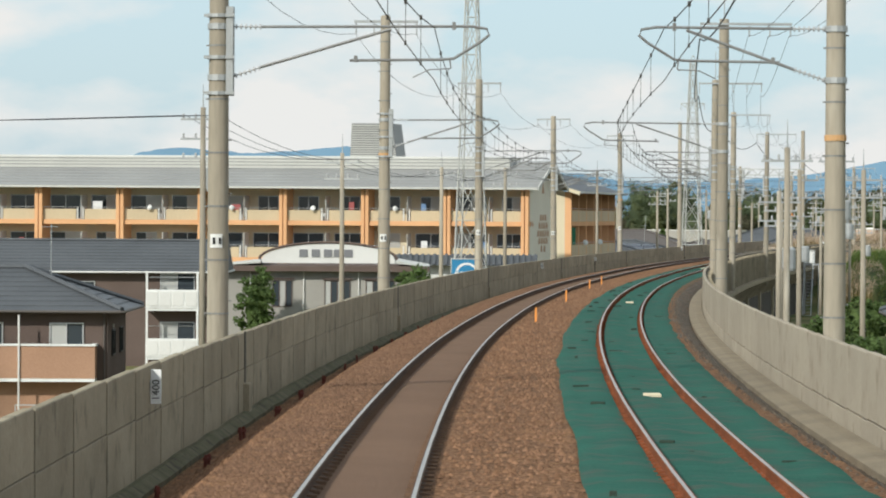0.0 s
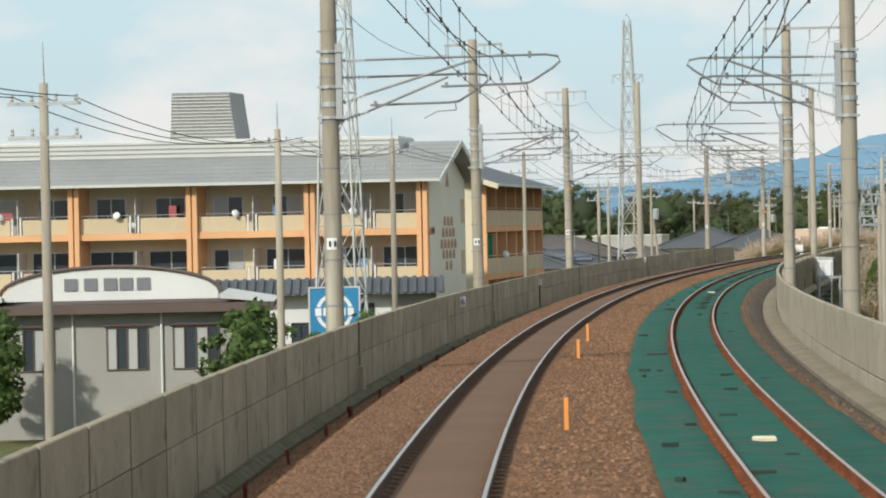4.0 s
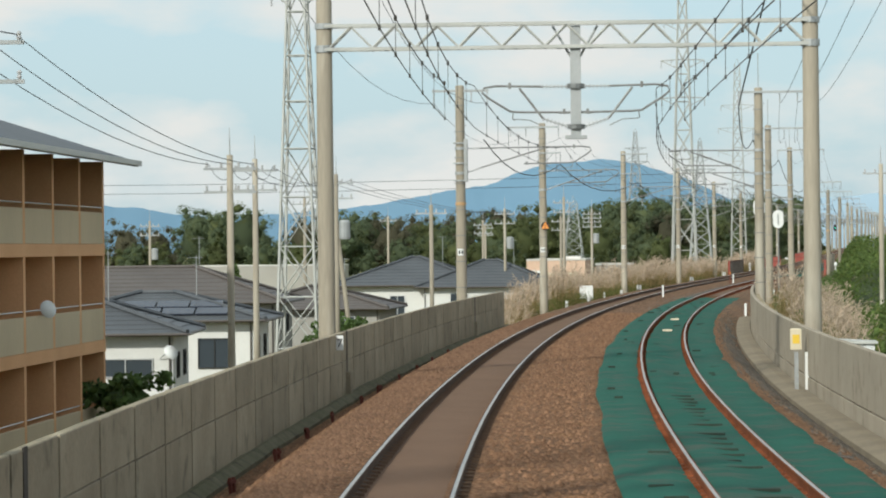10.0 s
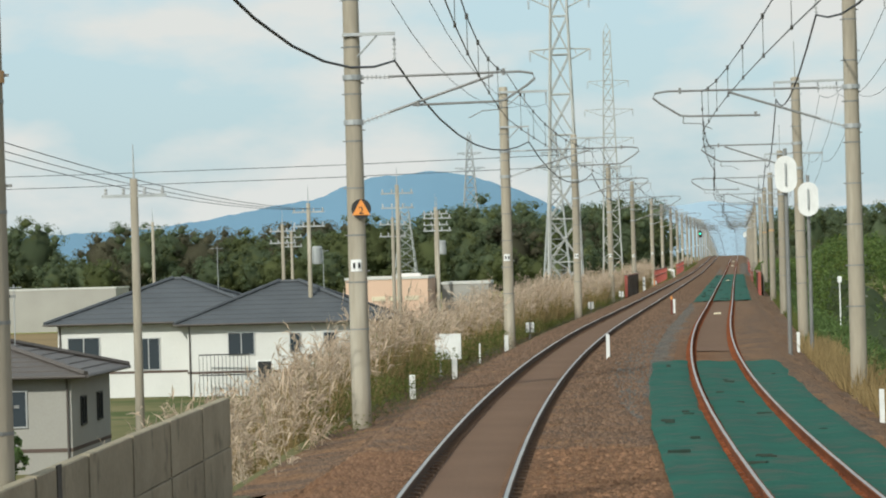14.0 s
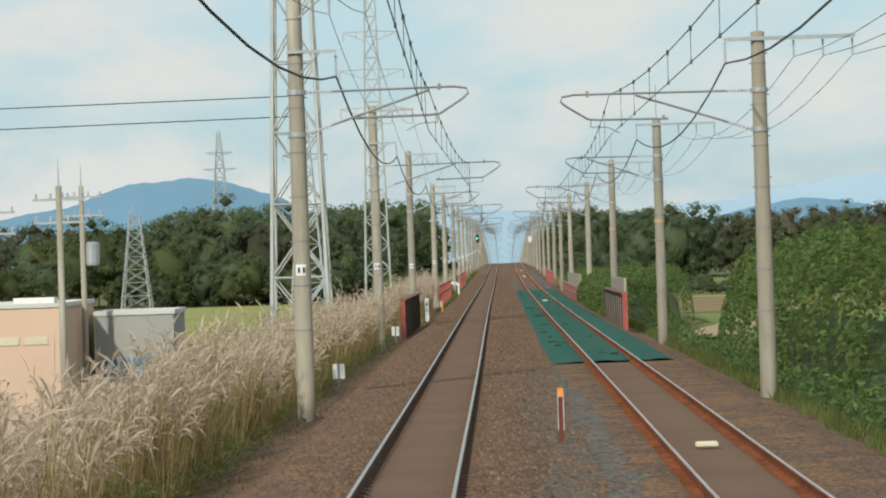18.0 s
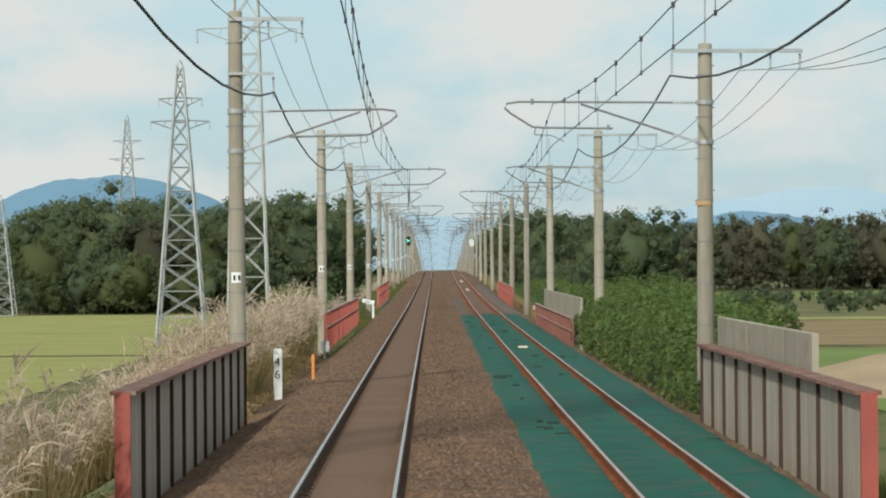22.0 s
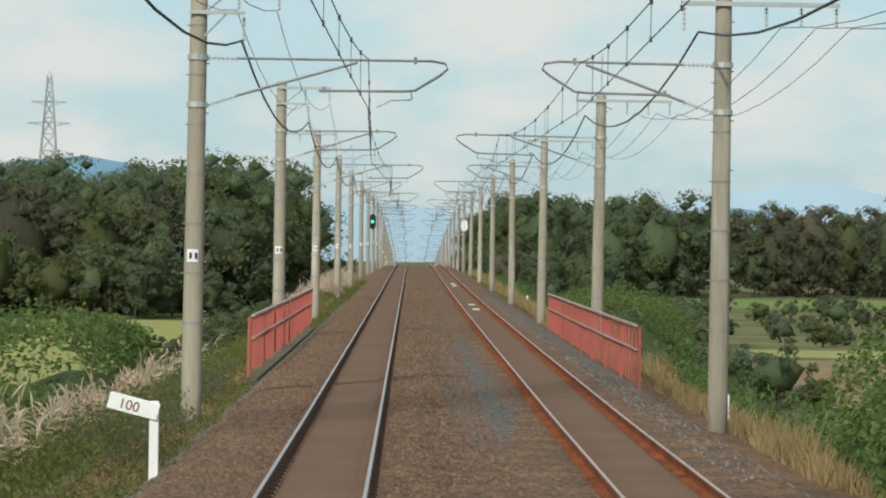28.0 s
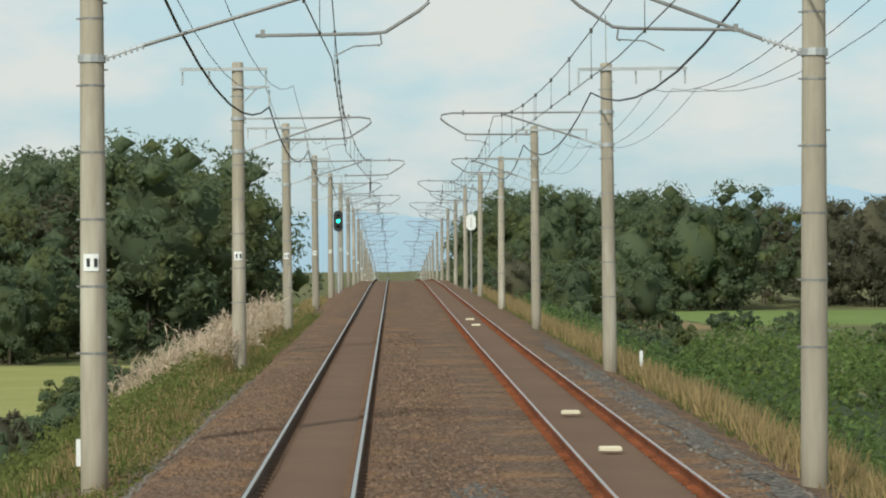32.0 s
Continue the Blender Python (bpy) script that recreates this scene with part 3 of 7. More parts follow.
solid("cable_trough", Mesh().sweep([(6.05, -0.34), (6.30, -0.30), (6.53, -0.30), (6.53, -0.9), (6.05, -0.9)], -430, -66, 5, closed=True), M_CURB, "sandy concrete cable trough along the wall", "cable trough", "structure")

# ---- overhead line ----
LEFT_S = [-398, -355, -309.4, -263.5, -217.5, -172.4, -130, -85, -48.3, 0.8, 46.5, 98.9, 146.5, 196, 236.5, 275.9, 315.9, 358.2, 400.7, 441]
RIGHT_S = [-397, -355, -306.4, -260, -217.8, -171.5, -128, -78, -38.3, 3.6, 51.8, 98, 146.5, 192.5, 234.6, 276, 315.4, 358, 400.2, 445]
FAR_S = [487 + 42.5 * i for i in range(15)]


POLE_SHIFT = {-48.3: -0.12, 46.5: 0.16, 98.9: -0.18, 146.5: -0.18, 275.9: 0.10, 315.9: 0.10}


def left_off(s):
    return (-3.42 if s < -60 else -3.03) + POLE_SHIFT.get(s, 0.0)


def insulator(p, q, n=7, r=0.045):
    m = Mesh()
    p, q = Vector(p), Vector(q)
    m.tube([p, q], 0.016, 6)
    d = (q - p) / n
    for i in range(n):
        c = p + d * (i + 0.5)
        m.tube([c - d * 0.14, c + d * 0.14], r, 7)
    return m


def cantilever(parent, side, z, reach=3.4):
    """Hinged tubular bracket; side 1 reaches to the right."""
    k = side
    hi, lo, foot = z + 0.86, z + 0.32, z + 0.02
    arm = part("bracket", Mesh().tube([(k * 0.72, 0, hi), (k * (reach - 0.25), 0, hi + 0.02), (k * (reach + 0.0), 0, hi - 0.02), (k * (reach + 0.04), 0, hi - 0.12),
                                       (k * (reach - 0.10), 0, hi - 0.24), (k * (reach - 0.55), 0, lo + 0.02), (k * (reach - 0.75), 0, lo), (k * (reach - 2.3), 0, lo - 0.02)], 0.024, 7), M_TUBE, parent)
    part("brace", Mesh().tube([(k * 0.70, 0, foot + 0.16), (k * (reach - (0.75 if reach < 4 else 1.6)), 0, hi - 0.03)], 0.026, 7), M_TUBE, parent)
    part("insulator", insulator((k * 0.17, 0, hi), (k * 0.74, 0, hi)), M_PORC, parent, "ribbed porcelain insulator")
    part("insulator", insulator((k * 0.17, 0, foot - 0.02), (k * 0.72, 0, foot + 0.165)), M_PORC, parent, "ribbed porcelain insulator")
    for zz in (hi, foot - 0.02):
        m = Mesh().lathe([(0.19, zz - 0.05), (0.19, zz + 0.05)], 12)
        m.box(k * 0.16 - 0.03, -0.05, zz - 0.05, k * 0.16 + 0.03, 0.05, zz + 0.05)
        part("pole_band", m, M_STEEL, parent, "steel band with a hinge")
    a = k * (reach - 0.62)
    part("steady_arm", Mesh().tube([(a, 0, lo), (a + k * 0.02, 0, lo - 0.14), (a - k * 0.03, 0, lo - 0.17)], 0.014, 6).tube([(a, 0, lo - 0.15), (a - k * 0.35, 0, lo - 0.17), (a - k * 0.62, 0, lo - 0.30)], 0.011, 6), M_TUBE, parent)
    part("clamp", Mesh().box(k * (reach - 0.55) - 0.03, -0.03, hi - 0.04, k * (reach - 0.55) + 0.03, 0.03, hi + 0.09), M_TUBE, parent)
    part("clamp", Mesh().box(k * (reach - 2.2) - 0.03, -0.035, lo - 0.05, k * (reach - 2.2) + 0.03, 0.035, lo + 0.06), M_TUBE, parent)


def shaft(parent, top, base=-1.6, r0=0.188, r1=0.150):
    prof = [(r0, base), (r0 - 0.004, 0.0)]
    for i in range(1, 8):
        f = i / 8
        prof.append((r0 + (r1 - r0) * f, top * f))
    prof += [(r1, top - 0.03), (r1 - 0.03, top)]
    part("shaft", Mesh().lathe(prof, 18), M_POLE, parent, smooth=True)
    m = Mesh()
    for i in range(int(top / 0.9)):
        zz = 1.2 + i * 0.9
        r = r0 + (r1 - r0) * zz / top
        if zz < top - 0.3:
            m.lathe([(r + 0.006, zz - 0.015), (r + 0.006, zz + 0.015)], 14)
            m.box(-r - 0.05, -0.012, zz - 0.012, -r, 0.012, zz + 0.012).box(r, -0.012, zz + 0.2, r + 0.05, 0.012, zz + 0.224)
    tagged(part("step_bolts", m, M_TUBE, parent), kind="stuff")


def plate(parent, z, r=0.187):
    m = Mesh()
    w = [math.radians(a) for a in range(-128, -51, 11)]
    m.v = [((r + 0.004) * math.cos(a), (r + 0.004) * math.sin(a), zz) for zz in (z - 0.115, z + 0.115) for a in w]
    n = len(w)
    m.f = [(i, i + 1, n + i + 1, n + i) for i in range(n - 1)]
    p = part("number_plate", m, M_WHITE, parent, "white number plate strapped to the pole")
    for x in (-0.05, 0.05):
        part("plate_mark", Mesh().box(x - 0.022, -r - 0.012, z - 0.055, x + 0.022, -r - 0.006, z + 0.055), M_BLACK, p)


def hanging(parent, x, z, drop=0.42):
    part("insulator", insulator((x, 0, z - 0.05), (x, 0, z - drop), 5, 0.038), M_PORC, parent, "hanging porcelain insulator")


def left_pole(s, top, low_arm=True, tee=False, reach=3.45, wing=False):
    p = thing("catenary_pole", "round grey concrete pole carrying the overhead line bracket", "catenary pole", here(s, left_off(s)), "poles beside the near track")
    shaft(p, top)
    cantilever(p, 1, 5.16, reach)
    plate(p, 2.42)
    if tee:
        for y in (-0.13, 0.07):
            part("channel", Mesh().box(0.13, y, 4.86, 0.25, y + 0.06, 6.35), M_STEEL, p, "upright steel channel clamped to the pole")
        for zz in (4.9, 5.5, 6.2):
            part("channel_strap", Mesh().lathe([(0.2, zz - 0.03), (0.2, zz + 0.03)], 12).box(-0.24, -0.16, zz - 0.025, 0.27, -0.12, zz + 0.025), M_STEEL, p)
    z = top - 0.18
    m = Mesh()
    if tee:
        m.box(-0.95, -0.06, z - 0.05, 1.0, 0.0, z + 0.03)
        xs = (-0.9, -0.35, 0.4, 0.95)
    elif wing:
        m.box(-1.5, -0.2, z - 0.05, 0.78, -0.13, z + 0.03)
        xs = (-1.45, -0.75, 0.74)
    else:
        m.box(-0.12, -0.2, z - 0.05, 1.5, -0.13, z + 0.03).tube([(0.1, -0.16, z - 0.5), (0.7, -0.16, z)], 0.02, 5)
        xs = (0.72, 1.45)
    part("crossarm", m, M_STEEL, p)
    for x in xs:
        hanging(p, x, z)
    if low_arm:
        part("feeder_arm", Mesh().box(-0.16, -0.22, 6.80, 0.85, -0.16, 6.86).tube([(0.12, -0.19, 6.4), (0.5, -0.19, 6.8)], 0.018, 5), M_STEEL, p)
        hanging(p, 0.82, 6.82, 0.5)
    return p


def right_pole(s, top, off=6.92, reach=3.25):
    p = thing("catenary_pole", "round grey concrete pole with a crossarm and overhead line bracket", "catenary pole", here(s, off), "poles beside the far track")
    shaft(p, top)
    cantilever(p, -1, 5.16, reach)
    z = top - 0.16
    part("crossarm", Mesh().box(-0.75, -0.21, z - 0.05, 2.1, -0.14, z + 0.03), M_STEEL, p)
    for x in (-0.72, 0.78, 1.42, 2.06):
        hanging(p, x, z, 0.5 if x < 0 else 0.4)
    part("lightning_rod", Mesh().tube([(0, 0, top - 0.1), (0, 0, top + 1.25)], 0.018, 6), M_STEEL, p)
    return p


def top_l(s):
    return 9.2 if s < -100 else 8.2 if s < 60 else 8.2 if s < 160 else 7.5


def top_r(s):
    return 9.3 if s < -100 else 8.3 if s < 20 else 7.3


made = {}
for i, s in enumerate(LEFT_S + FAR_S):
    if s == -130:
        continue
    wing = s == -48.3 or s > 340
    key = ("l", s < -60, top_l(s), i % 2, wing)
    m = here(s, left_off(s), random.uniform(-0.12, 0.08)) @ pose(0, 0, 0, 0, random.uniform(-0.4, 0.4), 0)
    if key in made:
        copy_thing(made[key], m)
    else:
        made[key] = left_pole(s, top_l(s), s > -60, s < -60, 4.5 if i % 2 else 3.45, wing)
for i, s in enumerate(RIGHT_S + FAR_S):
    if s == -128:
        continue
    key = ("r", top_r(s), i % 2)
    off = 6.92 if s < 210 else 6.65
    if key in made:
        q = copy_thing(made[key], here(s, off, random.uniform(-0.08, 0.12)) @ pose(0, 0, 0, 0, random.uniform(-0.4, 0.4), 0))
    else:
        q = made[key] = right_pole(s, top_r(s), off, 3.25 if i % 2 else 4.3)


def loose_band(s, off, z):
    solid("pole_band", Mesh().lathe([(0.186, z - 0.05), (0.186, z + 0.05)], 16), M_BAND, "orange band painted round the pole", "pole band", m=here(s, off))


for s, o, z in ((-355, 6.92, 4.2), (-85, -3.42, 4.1), (146.5, 6.92, 3.85), (98, 6.92, 3.7), (-309.4, -3.42, 4.9), (-172.4, -3.42, 4.5)):
    loose_band(s, o, z)


# portal with a lattice beam across both tracks
def portal(s):
    p = thing("catenary_portal", "lattice steel beam on two concrete poles over both tracks", "catenary portal", here(s, 0.0))
    for x, top in ((-3.42, 11.3), (6.9, 10.6)):
        q = part("pole", Mesh().lathe([(0.19, -1.6), (0.185, 0), (0.16, top - 0.04), (0.12, top)], 18), M_POLE, p, smooth=True, m=pose(x, 0, 0))
        part("clamp_band", Mesh().lathe([(0.2, 6.8), (0.2, 6.95)], 12).lathe([(0.2, 7.3), (0.2, 7.42)], 12), M_STEEL, q)
    b = Mesh()
    for z in (6.86, 7.36):
        for y in (-0.16, 0.16):
            b.box(-3.4, y - 0.035, z - 0.035, 6.85, y + 0.035, z + 0.035)
    n = 22
    for i in range(n):
        x0, x1 = -3.3 + i * 10.1 / n, -3.3 + (i + 1) * 10.1 / n
        z0, z1 = (6.88, 7.34) if i % 2 == 0 else (7.34, 6.88)
        for y in (-0.16, 0.16):
            b.tube([(x0, y, z0), (x1, y, z1)], 0.024, 5)
    part("lattice_beam", b, M_LATTICE, p)
    d = part("drop_post", Mesh().box(1.82, -0.11, 4.95, 2.04, 0.11, 7.3).box(1.7, -0.18, 4.9, 2.16, 0.18, 4.97).tube([(1.45, 0, 7.3), (1.86, 0, 6.6)], 0.03, 6).tube([(2.4, 0, 7.3), (2.0, 0, 6.6)], 0.03, 6), M_STEEL, p)
    for k in (-1, 1):
        h = new("bracket_mount")
        h.parent, h.matrix_basis = p, pose(1.93, 0, 0)
        cantilever(h, k, 5.16, 1.95)
    return p


portal(-129.5)


# second bracket where two wires overlap, on the poles of the curve
def second_bracket(s, off, side, reach):
    p = thing("bracket_set", "second tubular bracket of the overlap span on a pole", "overhead bracket", here(s, off))
    h = new("mount")
    h.parent, h.matrix_basis = p, pose(0, 0.42, 0)
    cantilever(h, side, 4.86, reach)
    for zz in (4.84, 5.72):
        part("spacer_arm", Mesh().box(side * 0.13 - 0.05, 0.0, zz - 0.05, side * 0.13 + 0.05, 0.5, zz + 0.05), M_STEEL, p)


for s in (-263.5, -217.5, -172.4):
    second_bracket(s, left_off(s), 1, 3.05)
for s in (-260, -217.8, -171.5):
    second_bracket(s, 6.92, -1, 3.0)
    q = thing("pole_channel", "pair of upright steel channels clamped to the pole", "pole fitting", here(s, 6.92))
    for y in (-0.13, 0.07):
        part("channel", Mesh().box(-0.25, y, 4.75, -0.13, y + 0.06, 6.35), M_STEEL, q)
    for zz in (4.85, 5.5, 6.2):
        part("strap", Mesh().lathe([(0.2, zz - 0.03), (0.2, zz + 0.03)], 12).box(-0.27, -0.16, zz - 0.025, 0.24, -0.12, zz + 0.025), M_STEEL, q)


# ---- wires ----
def wire(name, stations, label, r=0.008, sag=0.5, material=M_WIRE, steps=8):
    """A wire hung from station to station (s, off, z)."""
    pts = []
    for (s0, o0, z0), (s1, o1, z1) in zip(stations, stations[1:]):
        for i in range(steps):
            f = i / steps
            pts.append(at(s0 + (s1 - s0) * f, o0 + (o1 - o0) * f, z0 + (z1 - z0) * f - 4 * sag * f * (1 - f)))
    pts.append(at(*stations[-1]))
    return solid(name, Mesh().tube(pts, r, 5), material, label, "wire", "structure")


def overhead(stations, off):
    tr = thing("overhead_wire", "contact wire hung by droppers from a messenger wire", "overhead wire", kind="structure")
    st = [(s, off + (0.2 if i % 2 else -0.2)) for i, s in enumerate(stations)]
    c, mw, dr = Mesh(), Mesh(), Mesh()
    pc, pm = [], []
    for (s0, o0), (s1, o1) in zip(st, st[1:]):
        n = max(4, int((s1 - s0) / 5))
        for i in range(n):
            f = i / n
            s, o = s0 + (s1 - s0) * f, o0 + (o1 - o0) * f
            hz = 6.02 - 4 * 0.42 * f * (1 - f)
            pc.append(at(s, o, 5.14))
            pm.append(at(s, o, hz))
            if i:
                dr.tube([at(s, o, 5.15), at(s, o, hz)], 0.005, 4)
                dr.box(-0.02, -0.05, -0.035, 0.02, 0.05, 0.035, here(s, o, hz))
                dr.box(-0.015, -0.04, -0.03, 0.015, 0.04, 0.03, here(s, o, 5.14))
    part("contact_wire", c.tube(pc, 0.0085, 5), M_COPPER, tr)
    part("messenger_wire", mw.tube(pm, 0.009, 5), M_WIRE, tr)
    tagged(part("droppers", dr, M_COPPER, tr), "", "", "", "stuff")


ALL_L, ALL_R = LEFT_S + FAR_S, RIGHT_S + FAR_S
overhead(ALL_L, 0.0)
overhead(ALL_R, TRACK_GAP)
overhead([-309.4, -263.5, -217.5, -172.4, -130], -0.42)
overhead([-306.4, -260, -217.8, -171.5, -128], TRACK_GAP + 0.45)
wire("feeder_cable", [(s, left_off(s) + 0.82, 6.32) for s in ALL_L if s > -100], "thick black feeder cable beside the near track", 0.022, 0.85)
wire("feeder_cable", [(s, 6.92 - 0.72, top_r(s) - 0.68) for s in ALL_R], "thick black feeder cable beside the far track", 0.022, 0.9)
for x in (0.78, 1.42, 2.06):
    wire("line_wire", [(s, 6.92 + x, top_r(s) - 0.58) for s in ALL_R], "thin line wire on the pole crossarms", 0.0075, 0.75)
for x in (0.72, 1.45):
    wire("line_wire", [(s, left_off(s) + x, top_l(s) - 0.62) for s in ALL_L if s > -60], "thin line wire on the pole crossarms", 0.0075, 0.8)
for x in (-0.9, 0.95):
    wire("line_wire", [(s, left_off(s) + x, top_l(s) - 0.62) for s in ALL_L if s < -40], "thin line wire on the pole crossarms", 0.0075, 0.8)

# ---- apartment blocks ----
APT = Matrix.Translation((-8.0, -144.3, 0)) @ Matrix.Rotation(radians(13.64), 4, "Z")
SWAP = Matrix(((0, 1, 0, 0), (1, 0, 0, 0), (0, 0, 1, 0), (0, 0, 0, 1)))  # prism along x


def window(parent, m, w, h, panes=2, frame=None, curtain=None, depth=0.06):
    """A sliding window in the plane y = 0 facing -y, its foot at the origin."""
    frame = frame or M_ALU
    q = Mesh()
    t = 0.05
    q.box(-w / 2, -depth, 0, w / 2, 0.02, t).box(-w / 2, -depth, h - t, w / 2, 0.02, h)
    for x in [-w / 2, w / 2 - t] + [-w / 2 + w * i / panes - t / 2 for i in range(1, panes)]:
        q.box(x, -depth, t, x + t, 0.02, h - t)
    ob = part("window", q, frame, parent, m=m)
    for i in range(panes):
        x0, x1 = -w / 2 + w * i / panes + t / 2, -w / 2 + w * (i + 1) / panes - t / 2
        mat_ = curtain if curtain and i % 2 == curtain_side else M_GLASS
        part("pane", Mesh().box(x0, -0.012, t, x1, 0.0, h - t), mat_, ob)
    return ob


curtain_side = 0
M_CURTAIN = plain("net curtain behind glass", (0.42, 0.42, 0.40), 0.25)
M_CLOTH = [plain("washing " + n, c, 0.9) for n, c in (("white", (0.7, 0.7, 0.7)), ("blue", (0.15, 0.25, 0.42)), ("grey", (0.2, 0.2, 0.22)), ("red", (0.35, 0.1, 0.1)))]
M_MOTIF = plain("brown wall motif", (0.40, 0.25, 0.15), 0.85)


def apartment_main():
    """Local x runs along the front (0 at the gable end, negative to the left), y into the depth."""
    bay, n, depth, eave, low = 6.61, 10, 11.0, 5.50, -6.4
    L = bay * n
    rnd = random.Random(5)
    p = thing("apartment_block", "three-storey apartment block with orange frames and cream balconies", "apartment building", APT)
    part("rear_wall", Mesh().box(-L, 1.6, low, -0.3, depth, eave), M_CREAM, p)
    ridge, mid = 7.55, depth / 2
    part("gable_wall", Mesh().prism([(0.12, low), (depth, low), (depth, eave), (mid, ridge - 0.12), (0.12, eave)], -0.28, 0.0, SWAP), M_GABLE, p, "pale rendered gable wall with brown arch motifs")
    slope = (ridge - eave) / (mid + 1.0)
    z0 = eave - 0.12
    roof = part("roof", Mesh().prism([(-1.0, z0), (mid, ridge), (depth + 1.0, z0), (depth + 1.0, z0 + 0.16), (mid, ridge + 0.2), (-1.0, z0 + 0.16)], -L - 0.8, 0.85, SWAP), M_ROOFMETAL, p, "grey pitched metal roof")
    for k in range(1, 9):
        f = k / 9
        y, z = -1.0 + (mid + 1.0) * f, z0 + 0.16 + (ridge + 0.04 - z0) * f
        part("roof_seam", Mesh().box(-L - 0.8, y - 0.03, z - 0.02, 0.85, y + 0.03, z + 0.035), M_ROOFMETAL, roof)
    part("gutter", Mesh().box(-L - 0.8, -1.16, z0 - 0.02, 0.85, -1.0, z0 + 0.14), M_LIGHTMETAL, roof)
    part("barge_board", Mesh().prism([(-1.05, z0 - 0.12), (mid, ridge - 0.12), (mid, ridge + 0.24), (-1.05, z0 + 0.2)], 0.85, 0.93, SWAP).prism([(mid, ridge - 0.12), (depth + 1.05, z0 - 0.12), (depth + 1.05, z0 + 0.2), (mid, ridge + 0.24)], 0.85, 0.93, SWAP), M_LIGHTMETAL, roof)
    vent = part("ridge_vent", Mesh().box(-L - 0.4, mid - 2.2, 6.75, -2.3, mid + 2.2, 8.05, bevel=0.1), M_LIGHTMETAL, p, "pale metal ridge cladding")
    for i in range(4):
        part("cladding_strip", Mesh().box(-L - 0.4, mid - 2.24, 7.0 + i * 0.26, -2.25, mid - 2.2, 7.06 + i * 0.26), M_ROOFMETAL, vent)
    tank = part("roof_louvre_box", Mesh().prism([(-15.8, 7.9), (-11.95, 7.9), (-12.35, 10.8), (-15.65, 10.8)], mid - 0.5, mid + 2.8), M_ROOFMETAL, p, "grey louvred box on the roof")
    for i in range(14):
        part("louvre", Mesh().box(-15.74 + 0.004 * i, mid - 0.56, 8.1 + i * 0.19, -12.02 - 0.026 * i, mid - 0.5, 8.16 + i * 0.19), M_LIGHTMETAL, tank)
    col_me = Mesh().box(-0.30, -0.45, low, -0.04, 1.6, eave, bevel=0.02).box(0.04, -0.45, low, 0.30, 1.6, eave, bevel=0.02).data("frame_column", M_ORANGEWALL)
    for i in range(n + 1):
        part("frame_column", col_me, M_ORANGEWALL, p, "orange double column", m=pose(-0.32 - bay * i if i == 0 else -bay * i, 0, 0))
    rail_me = Mesh().tube([(-bay / 2 + 0.25, 0, 0), (bay / 2 - 0.25, 0, 0)], 0.022, 6)
    for q in range(9):
        x = -bay / 2 + 0.4 + q * (bay - 0.8) / 8
        rail_me.tube([(x, 0, -0.18), (x, 0, 0)], 0.012, 5)
    rail_me = rail_me.data("handrail", M_ALU)
    par_me = Mesh().box(-bay / 2 + 0.32, -0.02, 0.0, -0.35, 0.1, 0.84, bevel=0.015).box(0.35, -0.02, 0.0, bay / 2 - 0.32, 0.1, 0.84, bevel=0.015).data("balcony_parapet", M_BUFF)
    div_me = Mesh().box(-0.28, -0.03, 0, -0.18, 0.08, 0.95).box(0.18, -0.03, 0, 0.28, 0.08, 0.95).data("balcony_post", M_PLASTER)
    scr_me = Mesh().box(-0.02, 0.1, 0, 0.02, 1.55, 2.0).data("balcony_screen", M_PLASTER)
    global curtain_side
    for k in range(3):
        zf = 2.40 - 3.0 * k
        part("floor_band", Mesh().box(-L, -0.25, zf, 0.0, 1.6, zf + 0.37), M_ORANGEWALL, p, "orange slab edge")
        for i in range(n):
            xc = -bay * (i + 0.5)
            part("balcony_parapet", par_me, M_BUFF, p, "buff balcony wall", m=pose(xc, -0.1, zf + 0.38))
            part("handrail", rail_me, M_ALU, p, m=pose(xc, -0.05, zf + 1.38))
            part("balcony_post", div_me, M_PLASTER, p, m=pose(xc, -0.1, zf + 0.38))
            part("balcony_screen", scr_me, M_PLASTER, p, m=pose(xc, 0, zf + 0.38))
            for dx in (-1.75, 1.6):
                curtain_side = rnd.randint(0, 1)
                window(p, pose(xc + dx, 1.6, zf + 0.42), rnd.choice((1.7, 2.5)), 1.95, 2, None, rnd.choice((M_CURTAIN, M_GLASS, M_GLASS, M_CURTAIN)))
            if rnd.random() < 0.45:
                x = xc + rnd.uniform(-2.4, 2.0)
                part("washing", Mesh().box(x, 0.25, zf + 1.0, x + rnd.uniform(0.3, 0.9), 0.29, zf + rnd.uniform(1.6, 1.9)), rnd.choice(M_CLOTH), p, "washing hung out on the balcony")
            if rnd.random() < 0.35:
                x = xc + rnd.uniform(-2.6, 2.4)
                part("air_conditioner", Mesh().box(x, 0.9, zf + 0.4, x + 0.8, 1.2, zf + 0.98, bevel=0.03), M_WHITE, p)
            if rnd.random() < 0.25:
                d = part("satellite_dish", Mesh().lathe([(0.02, 0.0), (0.14, 0.03), (0.22, 0.10), (0.215, 0.115)], 12), M_WHITE, p, "white satellite dish", True, pose(xc + rnd.choice((-0.9, 0.9)), -0.25, zf + 1.35, 70, 0, rnd.uniform(-20, 30)))
    # brown arch motifs on the gable wall
    arch = Mesh().prism([(-0.34, 0), (0.34, 0), (0.34, 0.32), (0.24, 0.48), (0, 0.56), (-0.24, 0.48), (-0.34, 0.32)], -0.02, 0.0)
    arch.box(-0.15, -0.03, 0.0, 0.15, -0.02, 0.30)
    arch = arch.data("wall_motif", M_MOTIF)
